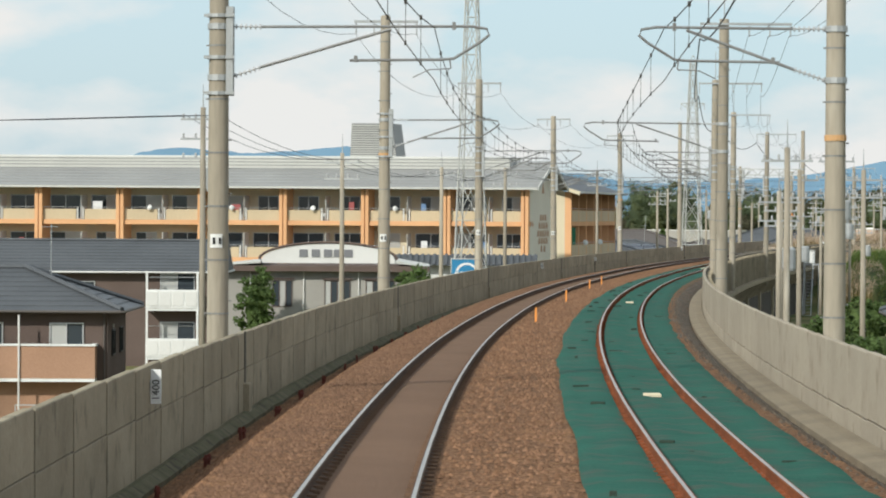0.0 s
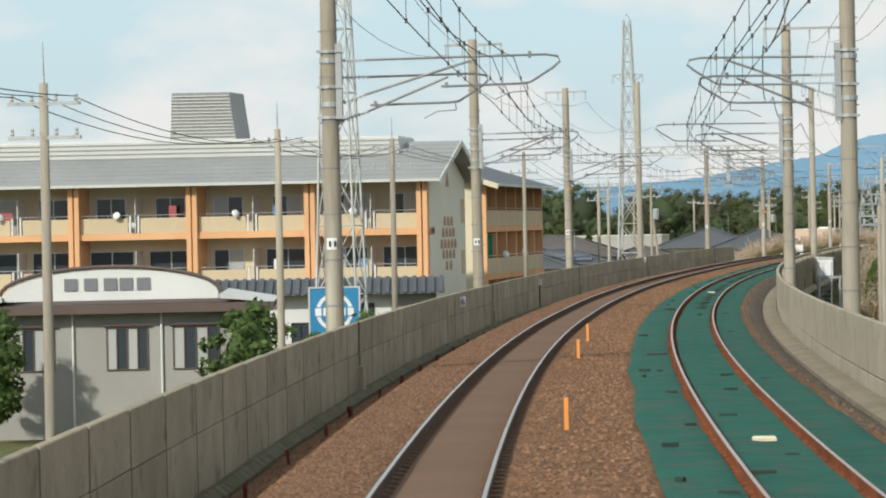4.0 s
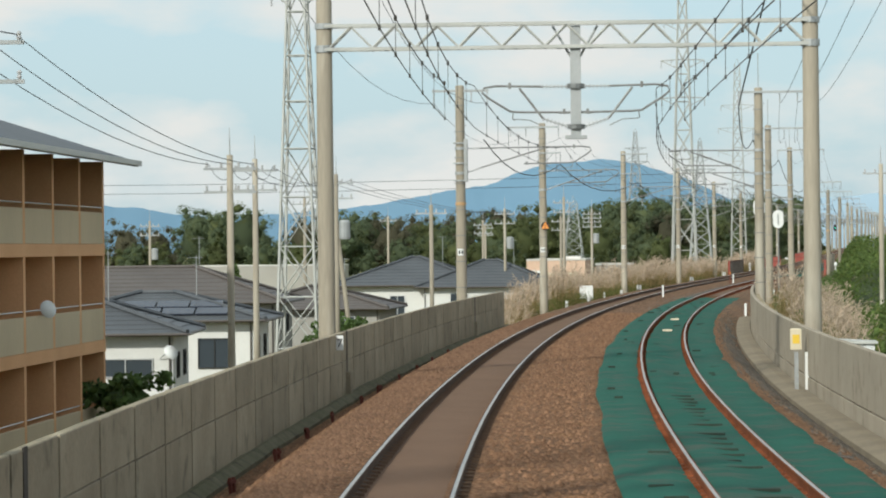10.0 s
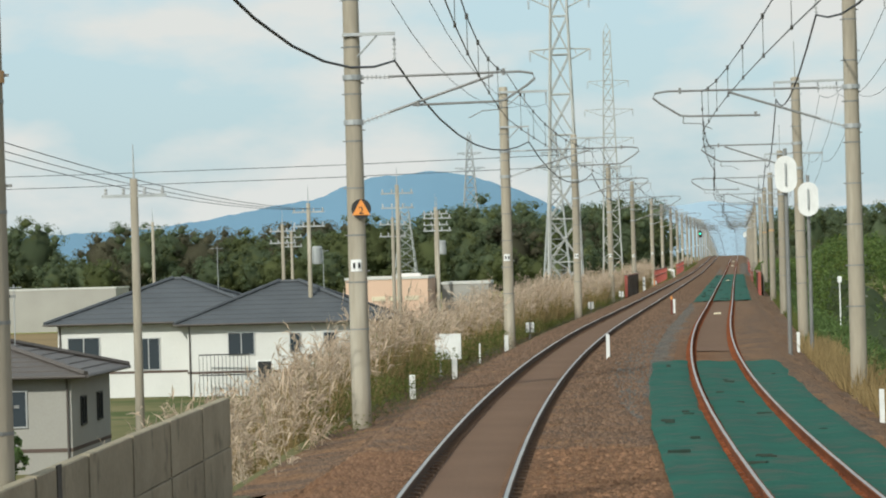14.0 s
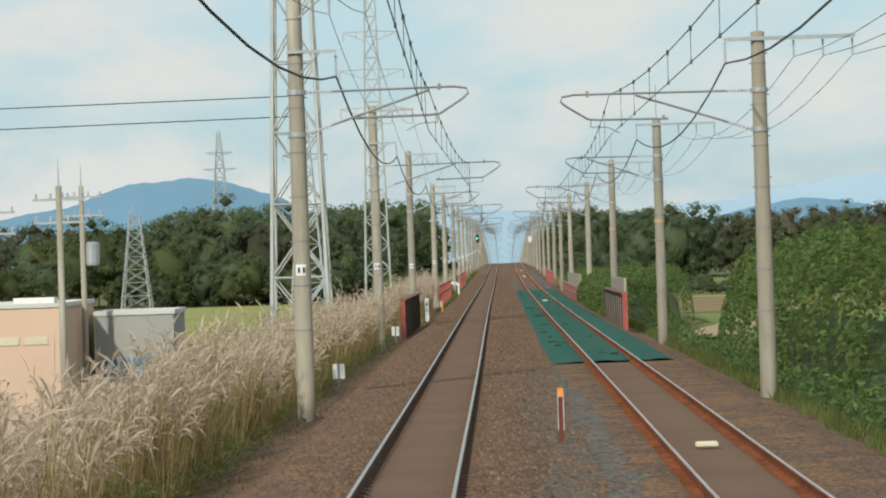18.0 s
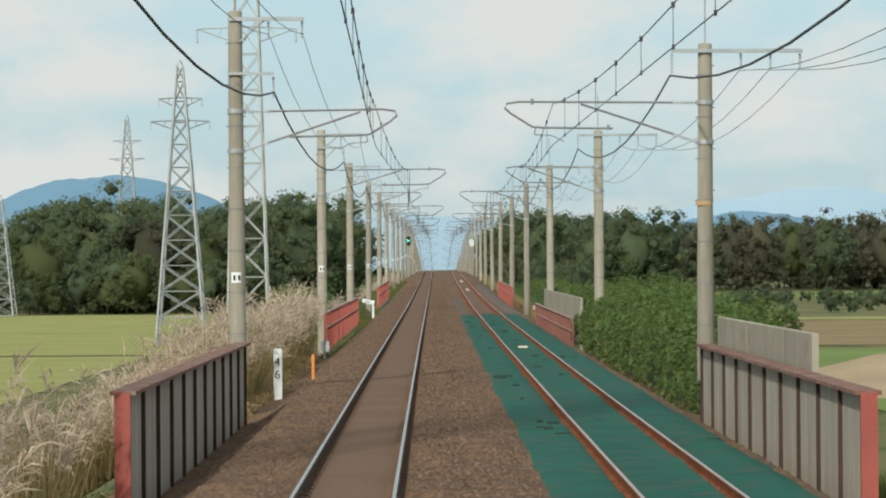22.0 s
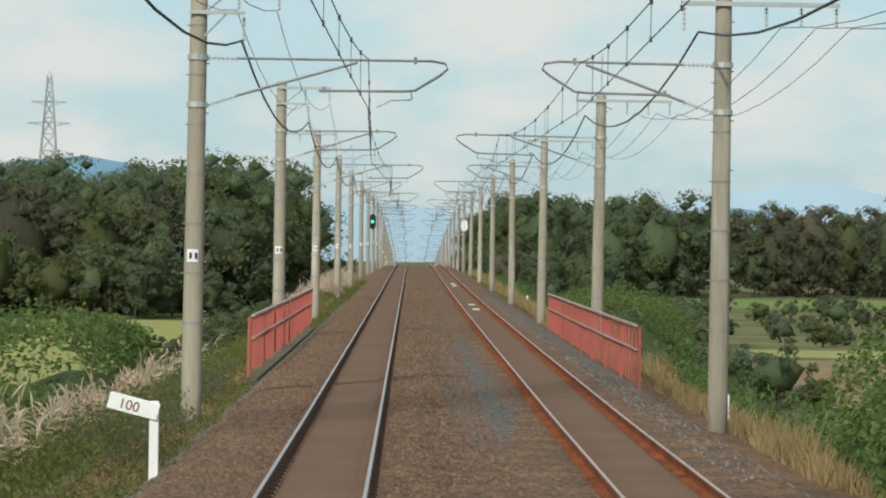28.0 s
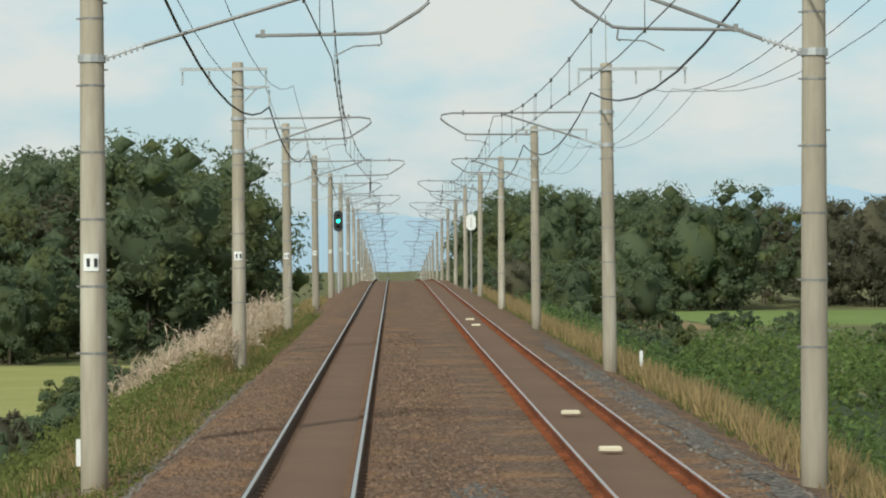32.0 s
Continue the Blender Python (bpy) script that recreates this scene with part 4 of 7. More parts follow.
    for z, ys in ((2.85, (-1, 0, 1)), (2.2, (-1.5, -0.5, 0.5, 1.5)), (1.55, (-2, -1, 0, 1, 2)), (0.95, (-1.5, -0.5, 0.5, 1.5)), (0.3, (-0.6, 0.6))):
        for y in ys:
            part("wall_motif", arch, M_MOTIF, p, m=pose(0.0, mid + 0.1 + y * 1.02, z, 0, 0, 90))
    part("wall_motif", Mesh().prism([(-0.55, 0), (0.55, 0), (0.12, -0.75), (0.5, -1.6), (-0.5, -1.6), (-0.12, -0.75)], -0.02, 0.0), M_MOTIF, p, m=pose(0.0, mid, 6.7, 0, 0, 90))
    for k in range(3):
        part("window", Mesh().box(0.0, depth - 1.4, -3.0 + 3.0 * k, 0.06, depth - 0.5, -1.6 + 3.0 * k), M_BUFF, p)
    return p


def skew(p, k):
    """Lean a thing's plan: x grows by k for each metre of depth."""
    S, done = Matrix(((1, k, 0), (0, 1, 0), (0, 0, 1))), set()
    for ob in p.children_recursive:
        R = ob.matrix_basis.to_3x3()
        ob.location = S @ ob.location
        if ob.type == "MESH" and ob.data.name not in done:
            done.add(ob.data.name)
            ob.data.transform((R.inverted() @ S @ R).to_4x4())


skew(apartment_main(), 0.193)


def apartment_side():
    """Second block: x to the right is 0 at its long balcony side, y along that side."""
    m = Matrix.Translation((-9.2, -124.5, 0)) @ Matrix.Rotation(math.atan2(2.1, 27.2), 4, "Z")
    n, L, eave, low, wd = 6, 27.3, 5.35, -6.4, 9.0
    bay = L / n
    p = thing("apartment_block", "three-storey cream apartment block with balconies along its long side", "apartment building", m)
    part("front_wall", Mesh().prism([(-wd, low), (-0.55, low), (-0.55, eave), (-wd / 2, eave + 1.35), (-wd, eave)], 0.0, 0.3), M_CREAM, p, "cream end wall")
    part("rear_wall", Mesh().box(-wd, 0.3, low, -1.5, L, eave), M_CREAM, p)
    part("corner_pier", Mesh().box(-0.55, 0.0, low, 0.0, 0.4, eave), M_ORANGEWALL, p, "orange corner pier")
    roof = part("roof", Mesh().prism([(0.9, eave - 0.15), (-wd / 2, eave + 1.5), (-wd - 0.9, eave - 0.15), (-wd - 0.9, eave + 0.02), (-wd / 2, eave + 1.72), (0.9, eave + 0.02)], -1.2, L + 1.2), M_TILE, p, "dark grey roof")
    part("barge_board", Mesh().prism([(0.95, eave - 0.3), (-wd / 2, eave + 1.42), (-wd / 2, eave + 1.74), (0.95, eave + 0.03)], -1.28, -1.2), M_CREAM, roof)
    part("gutter", Mesh().box(0.9, -1.2, eave - 0.12, 1.02, L + 1.2, eave + 0.04), M_LIGHTMETAL, roof)
    pier = Mesh().box(-1.5, -0.16, low, -0.02, 0.16, eave, bevel=0.01).data("pier", M_ORANGEWALL)
    par = Mesh().box(-0.12, 0.17, 0, -0.02, bay - 0.17, 0.98, bevel=0.01).data("balcony_parapet", M_BUFF)
    for i in range(1, n + 1):
        part("pier", pier, M_ORANGEWALL, p, m=pose(0, bay * i - (0.16 if i == n else 0), 0))
    for k in range(3):
        zf = 2.40 - 3.0 * k
        part("floor_band", Mesh().box(-1.5, 0.4, zf, 0.0, L, zf + 0.36), M_ORANGEWALL, p, "orange slab edge")
        for i in range(n):
            part("balcony_parapet", par, M_BUFF, p, m=pose(0, bay * i, zf + 0.37))
            part("handrail", Mesh().tube([(-0.06, bay * i + 0.2, zf + 1.5), (-0.06, bay * (i + 1) - 0.2, zf + 1.5)], 0.02, 5), M_ALU, p)
            window(p, pose(-1.5, bay * (i + 0.5), zf + 0.4, 0, 0, 90), 2.4, 1.95, 2, None, M_CURTAIN if (i + k) % 3 == 0 else None)
    part("green_net", Mesh().box(-0.2, 0.55, -0.05, -0.16, 3.6, 2.25), M_MATNET, p, "green net hung over a balcony opening")
    part("washing", Mesh().box(-0.6, 0.8, 3.5, -0.56, 2.6, 4.6), M_CLOTH[0], p, "washing on a balcony")
    for y, z in ((7.0, 0.9), (16.0, 0.9)):
        part("satellite_dish", Mesh().lathe([(0.02, 0.0), (0.16, 0.03), (0.26, 0.11), (0.255, 0.125)], 12), M_WHITE, p, "white satellite dish", True, pose(0.15, y, z, 75, 0, 40))
    return p


M_MATNET = mat("green net", (0.012, 0.16, 0.075), 0.8, (0.01, 0.12, 0.058), 1.0, 30, 0.2)
apartment_side()


# ---- houses and small buildings ----
def tiled_roof(parent, w, d, over, z, rise, material, hip=0.5, rows=9, name="roof", white=False):
    """Hipped roof over a w x d plan centred at the origin; hip 0 makes a gable along x. Rows of tiles step up the slope."""
    W, D = w / 2 + over, d / 2 + over
    top = max(W - D * (1.0 if hip else 0.0) * hip * 2, 0.05) if hip else W
    r, courses = Mesh(), []
    k = rows
    for i in range(k):
        f0, f1 = i / k, (i + 1) / k
        a0, a1 = W + (top - W) * f0, W + (top - W) * f1
        d0, d1 = D * (1 - f0), D * (1 - f1)
        z0, z1 = z + rise * f0 + 0.035, z + rise * f1
        v = [(-a0, -d0, z0), (a0, -d0, z0), (a0, d0, z0), (-a0, d0, z0), (-a1, -d1, z1), (a1, -d1, z1), (a1, d1, z1), (-a1, d1, z1),
             (-a0, -d0, z0 - 0.06), (a0, -d0, z0 - 0.06), (a0, d0, z0 - 0.06), (-a0, d0, z0 - 0.06)]
        courses.append(Mesh().add(v, [(0, 1, 5, 4), (1, 2, 6, 5), (2, 3, 7, 6), (3, 0, 4, 7), (8, 9, 1, 0), (9, 10, 2, 1), (10, 11, 3, 2), (11, 8, 0, 3)]))
    r.add([(-W, -D, z - 0.03), (W, -D, z - 0.03), (W, D, z - 0.03), (-W, D, z - 0.03)], [(0, 3, 2, 1)])
    ob = part(name, r, material, parent)
    for q in courses:
        part("tile_course", q, material, ob)
    part("ridge_tile", Mesh().tube([(-top, 0, z + rise + 0.03), (top, 0, z + rise + 0.03)], 0.11, 6), material, ob)
    if hip:
        for sx in (-1, 1):
            for sy in (-1, 1):
                part("hip_tile", Mesh().tube([(sx * W, sy * D, z + 0.07), (sx * top, 0, z + rise + 0.08)], 0.11, 6), material, ob)
    g = Mesh()
    for sy in (-1, 1):
        g.tube([(-W, sy * (D + 0.05), z - 0.02), (W, sy * (D + 0.05), z - 0.02)], 0.055, 6)
    for sx in (-1, 1):
        g.tube([(sx * (W + 0.05), -D, z - 0.02), (sx * (W + 0.05), D, z - 0.02)], 0.055, 6)
    part("gutter", g, M_PLASTER if white else M_TILE_BROWN, ob)
    return ob


def house(x, y, turn, w, d, eave, low, rise, walls, roof, label, hip=0.5, wins=(), over=0.6, frames=None):
    """A house whose front faces -y before the turn; wins of (x, z, w, h, panes, curtain) in the front."""
    p = thing("house", label, "house", Matrix.Translation((x, y, 0)) @ Matrix.Rotation(radians(turn), 4, "Z"))
    part("wall", Mesh().box(-w / 2, -d / 2, low, w / 2, d / 2, eave), walls, p)
    tiled_roof(p, w, d, over, eave, rise, roof, hip, white=frames is M_WHITE)
    part("plinth", Mesh().box(-w / 2 - 0.04, -d / 2 - 0.04, low, w / 2 + 0.04, d / 2 + 0.04, low + 0.45), M_CONC_DARK, p)
    part("soffit", Mesh().box(-w / 2 - over + 0.1, -d / 2 - over + 0.1, eave - 0.09, w / 2 + over - 0.1, d / 2 + over - 0.1, eave - 0.035), M_BROWNWALL, p, "dark eave board")
    for dx in (-w / 2 + 0.12, w / 2 - 0.12):
        part("downpipe", Mesh().tube([(dx, -d / 2 - 0.07, low), (dx, -d / 2 - 0.07, eave - 0.15), (dx, -d / 2 - over, eave - 0.03)], 0.04, 6), M_TILE_BROWN, p)
    part("siding_band", Mesh().box(-w / 2 - 0.02, -d / 2 - 0.02, (eave + low) / 2 - 0.05, w / 2 + 0.02, d / 2 + 0.02, (eave + low) / 2 + 0.07), M_BROWNWALL, p, "dark band between the storeys")
    if w > 6:
        for dy in (-d * 0.22, d * 0.2):
            window(p, pose(w / 2, dy, eave - 1.75, 0, 0, 90), 1.1, 1.0, 2, M_BLACK)
        part("air_conditioner", Mesh().box(w / 2 + 0.02, -0.4, low + 0.5, w / 2 + 0.34, 0.4, low + 1.1, bevel=0.03), M_WHITE, p)
        a = part("antenna", Mesh().tube([(w * 0.18, d * 0.1, eave + rise * 0.6), (w * 0.18, d * 0.1, eave + rise + 1.7)], 0.02, 5), M_STEEL, p, "thin television antenna")
        for i in range(6):
            part("antenna_rod", Mesh().tube([(w * 0.18 - 0.35 + 0.03 * i, d * 0.1 - 0.5 + 0.2 * i, eave + rise + 1.6), (w * 0.18 + 0.35 - 0.03 * i, d * 0.1 - 0.5 + 0.2 * i, eave + rise + 1.6)], 0.01, 4), M_STEEL, a)
    if not hip:
        for sx in (-1, 1):
            part("gable_wall", Mesh().prism([(-d / 2, eave), (d / 2, eave), (0, eave + rise * 0.84)], sx * w / 2 - 0.05, sx * w / 2 + 0.05, SWAP), walls, p)
    for wx, wz, ww, wh, n, c in wins:
        window(p, pose(wx, -d / 2, wz), ww, wh, n, frames, M_CURTAIN if c else None)
    return p


# arched restaurant
def restaurant():
    p = thing("restaurant", "single-storey grey restaurant with an arched sign parapet and brown eaves", "restaurant", Matrix.Translation((-8.4, -197.3, 0)) @ Matrix.Rotation(radians(15.4), 4, "Z"))
    part("wall", Mesh().box(-7.2, 0, -6.3, 6.2, 12, -0.35), M_GREYWALL, p)
    arch = [(-4.35, 0.12)] + [(4.35 * math.cos(math.pi - math.pi * i / 14) , 0.35 + 1.05 * math.sin(math.pi * i / 14)) for i in range(15)] + [(4.35, 0.12)]
    part("sign_parapet", Mesh().prism(arch, -0.25, 0.25), M_PLASTER, p, "white arched sign board")
    rim = [(4.5 * math.cos(math.pi - math.pi * i / 18), -0.26, 0.36 + 1.12 * math.sin(math.pi * i / 18)) for i in range(19)]
    part("arch_trim", Mesh().tube(rim, 0.09, 6), M_BROWNWALL, p, "dark brown arch trim")
    part("eave", Mesh().box(-7.6, -0.7, -0.30, 6.6, 12.4, -0.08).box(-7.6, -0.75, -0.42, 6.6, -0.65, -0.05), M_BROWNWALL, p, "dark brown eave board")
    part("side_roof", Mesh().prism([(-7.6, -0.08), (-4.4, 0.30), (-4.4, 0.12)], -0.6, 12).prism([(4.4, 0.30), (6.6, -0.08), (4.4, 0.12)], -0.6, 12), M_LIGHTMETAL, p)
    for i, x in enumerate((-1.62, -0.82, -0.02, 0.62, 1.32)):
        part("sign_mark", Mesh().box(x - 0.27, -0.30, 0.52, x + 0.27, -0.25, 1.02, bevel=0.02), M_GREYLET, p, "grey raised sign mark")
    for x, w in ((-3.2, 1.7), (0.6, 1.7), (3.4, 1.9)):
        o = window(p, pose(x, 0, -2.75), w, 1.75, 4, M_BROWNWALL, M_CURTAIN)
        part("window_hood", Mesh().box(-w / 2 - 0.12, -0.16, 1.8, w / 2 + 0.12, 0, 1.88), M_BROWNWALL, o)
    for x in (-5.1, -1.6, 2.0, 5.4):
        part("downpipe", Mesh().tube([(x, -0.08, -6), (x, -0.08, -0.3)], 0.05, 6), M_PLASTER, p)
    return p


M_GREYLET = plain("grey sign letter blocks", (0.17, 0.17, 0.18), 0.6)
restaurant()


def balcony_house():
    """Dark brown flats with a big slate roof and a white two-tier balcony."""
    p = thing("house", "dark brown two-storey flats with white balconies and a slate roof", "house", Matrix.Translation((-14.2, -224.5, 0)) @ Matrix.Rotation(radians(15.4), 4, "Z"))
    part("wall", Mesh().box(-10.5, -1.0, -6.4, 7.1, 7, -0.05), M_BROWNWALL, p)
    tiled_roof(p, 18.0, 8.0, 0.6, -0.05, 1.75, M_TILE, 0.0, 10, white=True).matrix_basis = pose(-1.9, 3.0, 0)
    part("gable_wall", Mesh().prism([(-1.0, -0.05), (7, -0.05), (3, 1.5)], 7.0, 7.1, SWAP), M_BROWNWALL, p)
    for k, z in enumerate((-2.1, -4.9)):
        b = part("balcony", Mesh().box(3.3, -2.3, z - 0.16, 6.3, -1.0, z).box(3.3, -2.35, z, 6.3, -2.28, z + 1.05, bevel=0.02).box(6.24, -2.3, z, 6.3, -1.0, z + 1.05), M_WHITE, p, "white balcony")
        for i in range(4):
            part("balcony_panel", Mesh().box(3.36 + i * 0.74, -2.38, z + 0.12, 4.0 + i * 0.74, -2.35, z + 0.92), M_PLASTER, b)
        window(p, pose(5.0, -1.0, z + 0.02), 2.0, 1.95, 2, None, M_CURTAIN)
    for x in (3.35, 6.25):
        part("balcony_post", Mesh().box(x - 0.06, -2.34, -6.4, x + 0.06, -2.22, 0.0), M_WHITE, p)
    window(p, pose(-3.4, -1.0, -1.2), 1.6, 0.75, 2)
    window(p, pose(-0.6, -1.0, -1.9), 1.7, 1.3, 2, None, M_CURTAIN)
    for z in (-2.1, -4.9):
        part("clothes_pole", Mesh().tube([(3.4, -1.7, z + 1.75), (6.2, -1.7, z + 1.75)], 0.02, 5), M_ALU, p)
    for z in (-1.6, -4.4):
        window(p, pose(7.1, 3.2, z, 0, 0, 90), 0.9, 1.2, 1, M_WHITE)
    part("downpipe", Mesh().tube([(6.9, -1.07, -6.3), (6.9, -1.07, -0.1)], 0.05, 6), M_BROWNWALL, p)
    part("snow_guard", Mesh().box(-11.2, -1.2, 0.06, 7.4, -1.12, 0.17), M_TILE, p)
    return p


balcony_house()
near_house = house(6.1, -285.0, 15.4, 8.3, 7.2, -0.35, -6.4, 1.55, M_BROWNWALL, M_TILE, "two-storey house with dark and orange-brown siding and slate roof", 0.5,
      ((2.6, -2.3, 1.3, 1.5, 2, True), (-0.6, -2.3, 1.6, 1.5, 2, False), (1.6, -5.2, 1.9, 1.3, 2, False)))
house(80.5, -300.0, 10, 9.0, 8.0, -0.2, -6.2, 1.6, M_PLASTER, M_TILE, "white house with a dark hipped roof beyond the far wall", 0.5, ((-2, -2.4, 1.8, 1.3, 2, False),))
house(62.0, -210.0, 5, 11.0, 9.0, -0.8, -6.2, 1.6, M_GREYWALL, M_TILE, "grey house with a slate roof beyond the far wall", 0.5, ((0, -2.6, 1.8, 1.3, 2, True),))
house(44.0, -130.0, 0, 10.0, 9.0, -1.0, -6.2, 1.5, M_PLASTER, M_TILE, "white house with a slate roof beyond the far wall", 0.5, ((0, -2.8, 1.8, 1.3, 2, False),))


def tiled_shop():
    """White plaster shop with a dark ornamental tile roof edge."""
    p = thing("shop", "white plaster shop with black tiled roof edge", "shop", Matrix.Translation((-1.3, -168.9, 0)) @ Matrix.Rotation(radians(13), 4, "Z"))
    part("wall", Mesh().box(-17, 0, -6.3, -0.4, 8, -0.3), M_PLASTER, p)
    part("roof_edge", Mesh().prism([(-0.9, -0.38), (0.6, 0.35), (0.6, -0.38)], -17.4, 0.0, SWAP), M_TILE, p, "black tile roof edge")
    part("roof", Mesh().box(-17.2, 0.6, 0.1, -0.1, 8, 0.3), M_TILE, p)
    for i in range(40):
        x = -17.2 + i * 0.435
        part("roof_tile", Mesh().prism([(-0.95, -0.36), (0.55, 0.37), (0.55, 0.47), (-0.95, -0.26)], x, x + 0.2, SWAP), M_TILE, p)
    part("dark_panel", Mesh().box(-2.6, -0.06, -2.6, -0.4, 0.0, -0.35), M_GREYWALL, p)
    for x, w, h in ((-3.9, 1.0, 2.2), (-9.5, 1.1, 2.2), (-7.0, 0.9, 1.3), (-13.0, 1.2, 2.2)):
        window(p, pose(x, 0, -3.0), w, h, 2, M_BLACK)
    return p


tiled_shop()


def billboard():
    p = thing("billboard", "square blue billboard with a white ring on steel posts", "billboard", Matrix.Translation((0.25, -194.6, 0)) @ Matrix.Rotation(radians(14), 4, "Z"))
    part("board", Mesh().box(-1.02, 0, -1.55, 1.02, 0.12, 0.43, bevel=0.01), M_BLUE, p, "blue sign face")
    f = Mesh()
    for a, b, c, d in ((-1.06, -1.59, 1.06, -1.53), (-1.06, 0.41, 1.06, 0.47), (-1.06, -1.53, -1.0, 0.41), (1.0, -1.53, 1.06, 0.41)):
        f.box(a, -0.03, b, c, 0.14, d)
    part("board_frame", f, M_LIGHTMETAL, p)
    r = Mesh()
    for i in range(32):
        u, v = math.cos(2 * math.pi * i / 32), math.sin(2 * math.pi * i / 32)
        r.v += [(q * u, y, q * v - 0.56) for q, y in ((0.76, 0.0), (0.76, -0.008), (0.61, -0.008), (0.61, 0.0))]
    r.f = [(4 * i + k, 4 * i + k + 1, 4 * ((i + 1) % 32) + k + 1, 4 * ((i + 1) % 32) + k) for i in range(32) for k in range(3)]
    part("ring_mark", r, M_WHITE, p)
    part("band_gap", Mesh().box(-0.84, -0.014, -0.76, 0.84, -0.0, -0.36), M_BLUE, p)
    for i in range(5):
        x = -0.66 + i * 0.33
        part("sign_mark", Mesh().box(x - 0.125, -0.022, -0.72, x + 0.125, -0.014, -0.40), M_WHITE, p)
    for x in (-0.1, 0.25):
        part("post", Mesh().box(x - 0.05, 0.13, -6.3, x + 0.05, 0.23, -0.5), M_STEEL, p)
    return p


billboard()

# houses beyond the wall, along the curve
dish_house = house(-18.8, -73.0, 8, 9.0, 8.0, -0.6, -6.2, 1.45, M_PLASTER, M_TILE, "white two-storey house with a grey slate roof and a satellite dish", 0.5, ((-2.4, -2.3, 2.0, 1.0, 2, True), (2.7, -2.25, 2.1, 0.72, 2, False), (-2.2, -5.4, 1.8, 1.4, 2, False), (2.4, -5.4, 1.4, 1.3, 2, True)), frames=M_ALU)
dish = part("satellite_dish", Mesh().lathe([(0.02, 0.0), (0.18, 0.03), (0.30, 0.12), (0.295, 0.135)], 14), M_WHITE, dish_house, "white satellite dish", True, pose(4.4, -4.5, -1.35, 62, 0, 40))
part("dish_arm", Mesh().tube([(0, 0, -0.02), (0, 0.12, -0.3), (0, 0.1, -0.62)], 0.02, 5), M_STEEL, dish)
part("rail", Mesh().tube([(-4.3, -5.0, -2.45), (4.3, -5.0, -2.45)], 0.025, 6).tube([(1.2, -5.0, -2.75), (1.2, -5.0, -2.45)], 0.02, 5).tube([(3.6, -5.0, -2.75), (3.6, -5.0, -2.45)], 0.02, 5), M_ALU, dish_house)
part("balcony", Mesh().box(-4.3, -5.0, -3.5, 4.3, -4.0, -3.35).box(-4.3, -5.05, -3.35, 4.3, -4.97, -2.75, bevel=0.015), M_PLASTER, dish_house, "white balcony front")
solar_house = house(-20.3, -50.0, 6, 9.5, 8.0, -0.6, -6.2, 1.2, M_PLASTER, M_TILE, "white two-storey house with dark slate roof and solar panels", 0.5, ((-2.5, -2.6, 2.2, 1.6, 2, True), (3.0, -2.75, 1.5, 1.35, 2, False), (1.0, -5.2, 1.6, 1.4, 2, True)), frames=M_BLACK)
slope = math.atan2(1.2, 4.6)
for i in range(6):
    f = 1.2 + 1.15 * (i // 3)
    part("solar_panel", Mesh().box(-0.72, -0.5, 0.0, 0.72, 0.5, 0.06, bevel=0.01), M_SOLAR, solar_house, "dark solar panel", m=pose(-0.2 + 1.52 * (i % 3) - 0.35 * (i // 3), -4.6 + f, -0.6 + 1.2 * f / 4.6 + 0.07, math.degrees(slope)))
house(-42.0, -36.0, 8, 16.0, 9.0, 0.6, -6.0, 1.9, M_CREAM, M_TILE_BROWN, "cream house with a brown tiled roof", 0.0, ((0, -1.4, 2.0, 1.3, 2, False),))
house(-28.0, -18.0, 5, 15.0, 10.0, -0.3, -6.0, 1.9, M_GREYWALL, M_TILE_BROWN, "low grey house with a brown tiled hipped roof", 0.5, ((3.6, -1.9, 1.6, 1.4, 2, False), (-3, -1.9, 1.8, 1.4, 2, True)))
house(-21.9, 1.5, 2, 8.6, 8.5, -1.05, -6.0, 1.35, M_GREYWALL, M_TILE_BROWN, "grey house with a brown tiled hipped roof", 0.5, ((2.2, -2.75, 1.25, 1.25, 2, False), (-1.6, -2.8, 1.0, 1.0, 1, True)))
house(-25.2, 66.0, 3, 11.5, 11.0, -0.4, -5.6, 2.2, M_PLASTER, M_TILE, "white house with a slate-blue hipped roof", 0.5, ((-4.4, -2.3, 1.7, 1.2, 2, False), (-1.0, -2.9, 1.2, 1.7, 2, False), (4.6, -2.3, 1.6, 1.1, 2, False)))
house(-18.9, 64.0, 3, 10.0, 9.0, -0.55, -5.6, 2.05, M_PLASTER, M_TILE, "white shop with a slate-blue hipped roof", 0.5, ((-2.2, -2.2, 1.4, 1.2, 2, False), (0.6, -2.2, 0.6, 1.1, 1, False), (2.4, -2.2, 0.7, 1.1, 1, False)))
house(-52.0, 40.0, 8, 14.0, 9.0, 0.9, -5.6, 1.8, M_BUFF, M_TILE, "house with a dark tiled roof among others", 0.5, ((0, -1.2, 2.0, 1.2, 2, False),))
house(-62.0, 10.0, 10, 14.0, 9.0, 1.2, -5.6, 1.8, M_PLASTER, M_TILE, "white house with a dark tiled roof", 0.0, ((0, -1.2, 2.0, 1.2, 2, False),))
house(-19.5, 92.0, 2, 3.8, 4.6, -1.85, -5.0, 1.15, M_PLASTER, M_TILE, "small white outbuilding with a tiled gable roof", 0.0, ((0, -4.2, 1.4, 1.8, 2, False),))
house(-26.5, 84.0, 2, 4.2, 5.0, -0.9, -5.0, 0.5, M_GREYWALL, M_TILE, "grey shed with a flat roof", 0.5, ((1.2, -2.9, 1.2, 1.2, 2, False),))


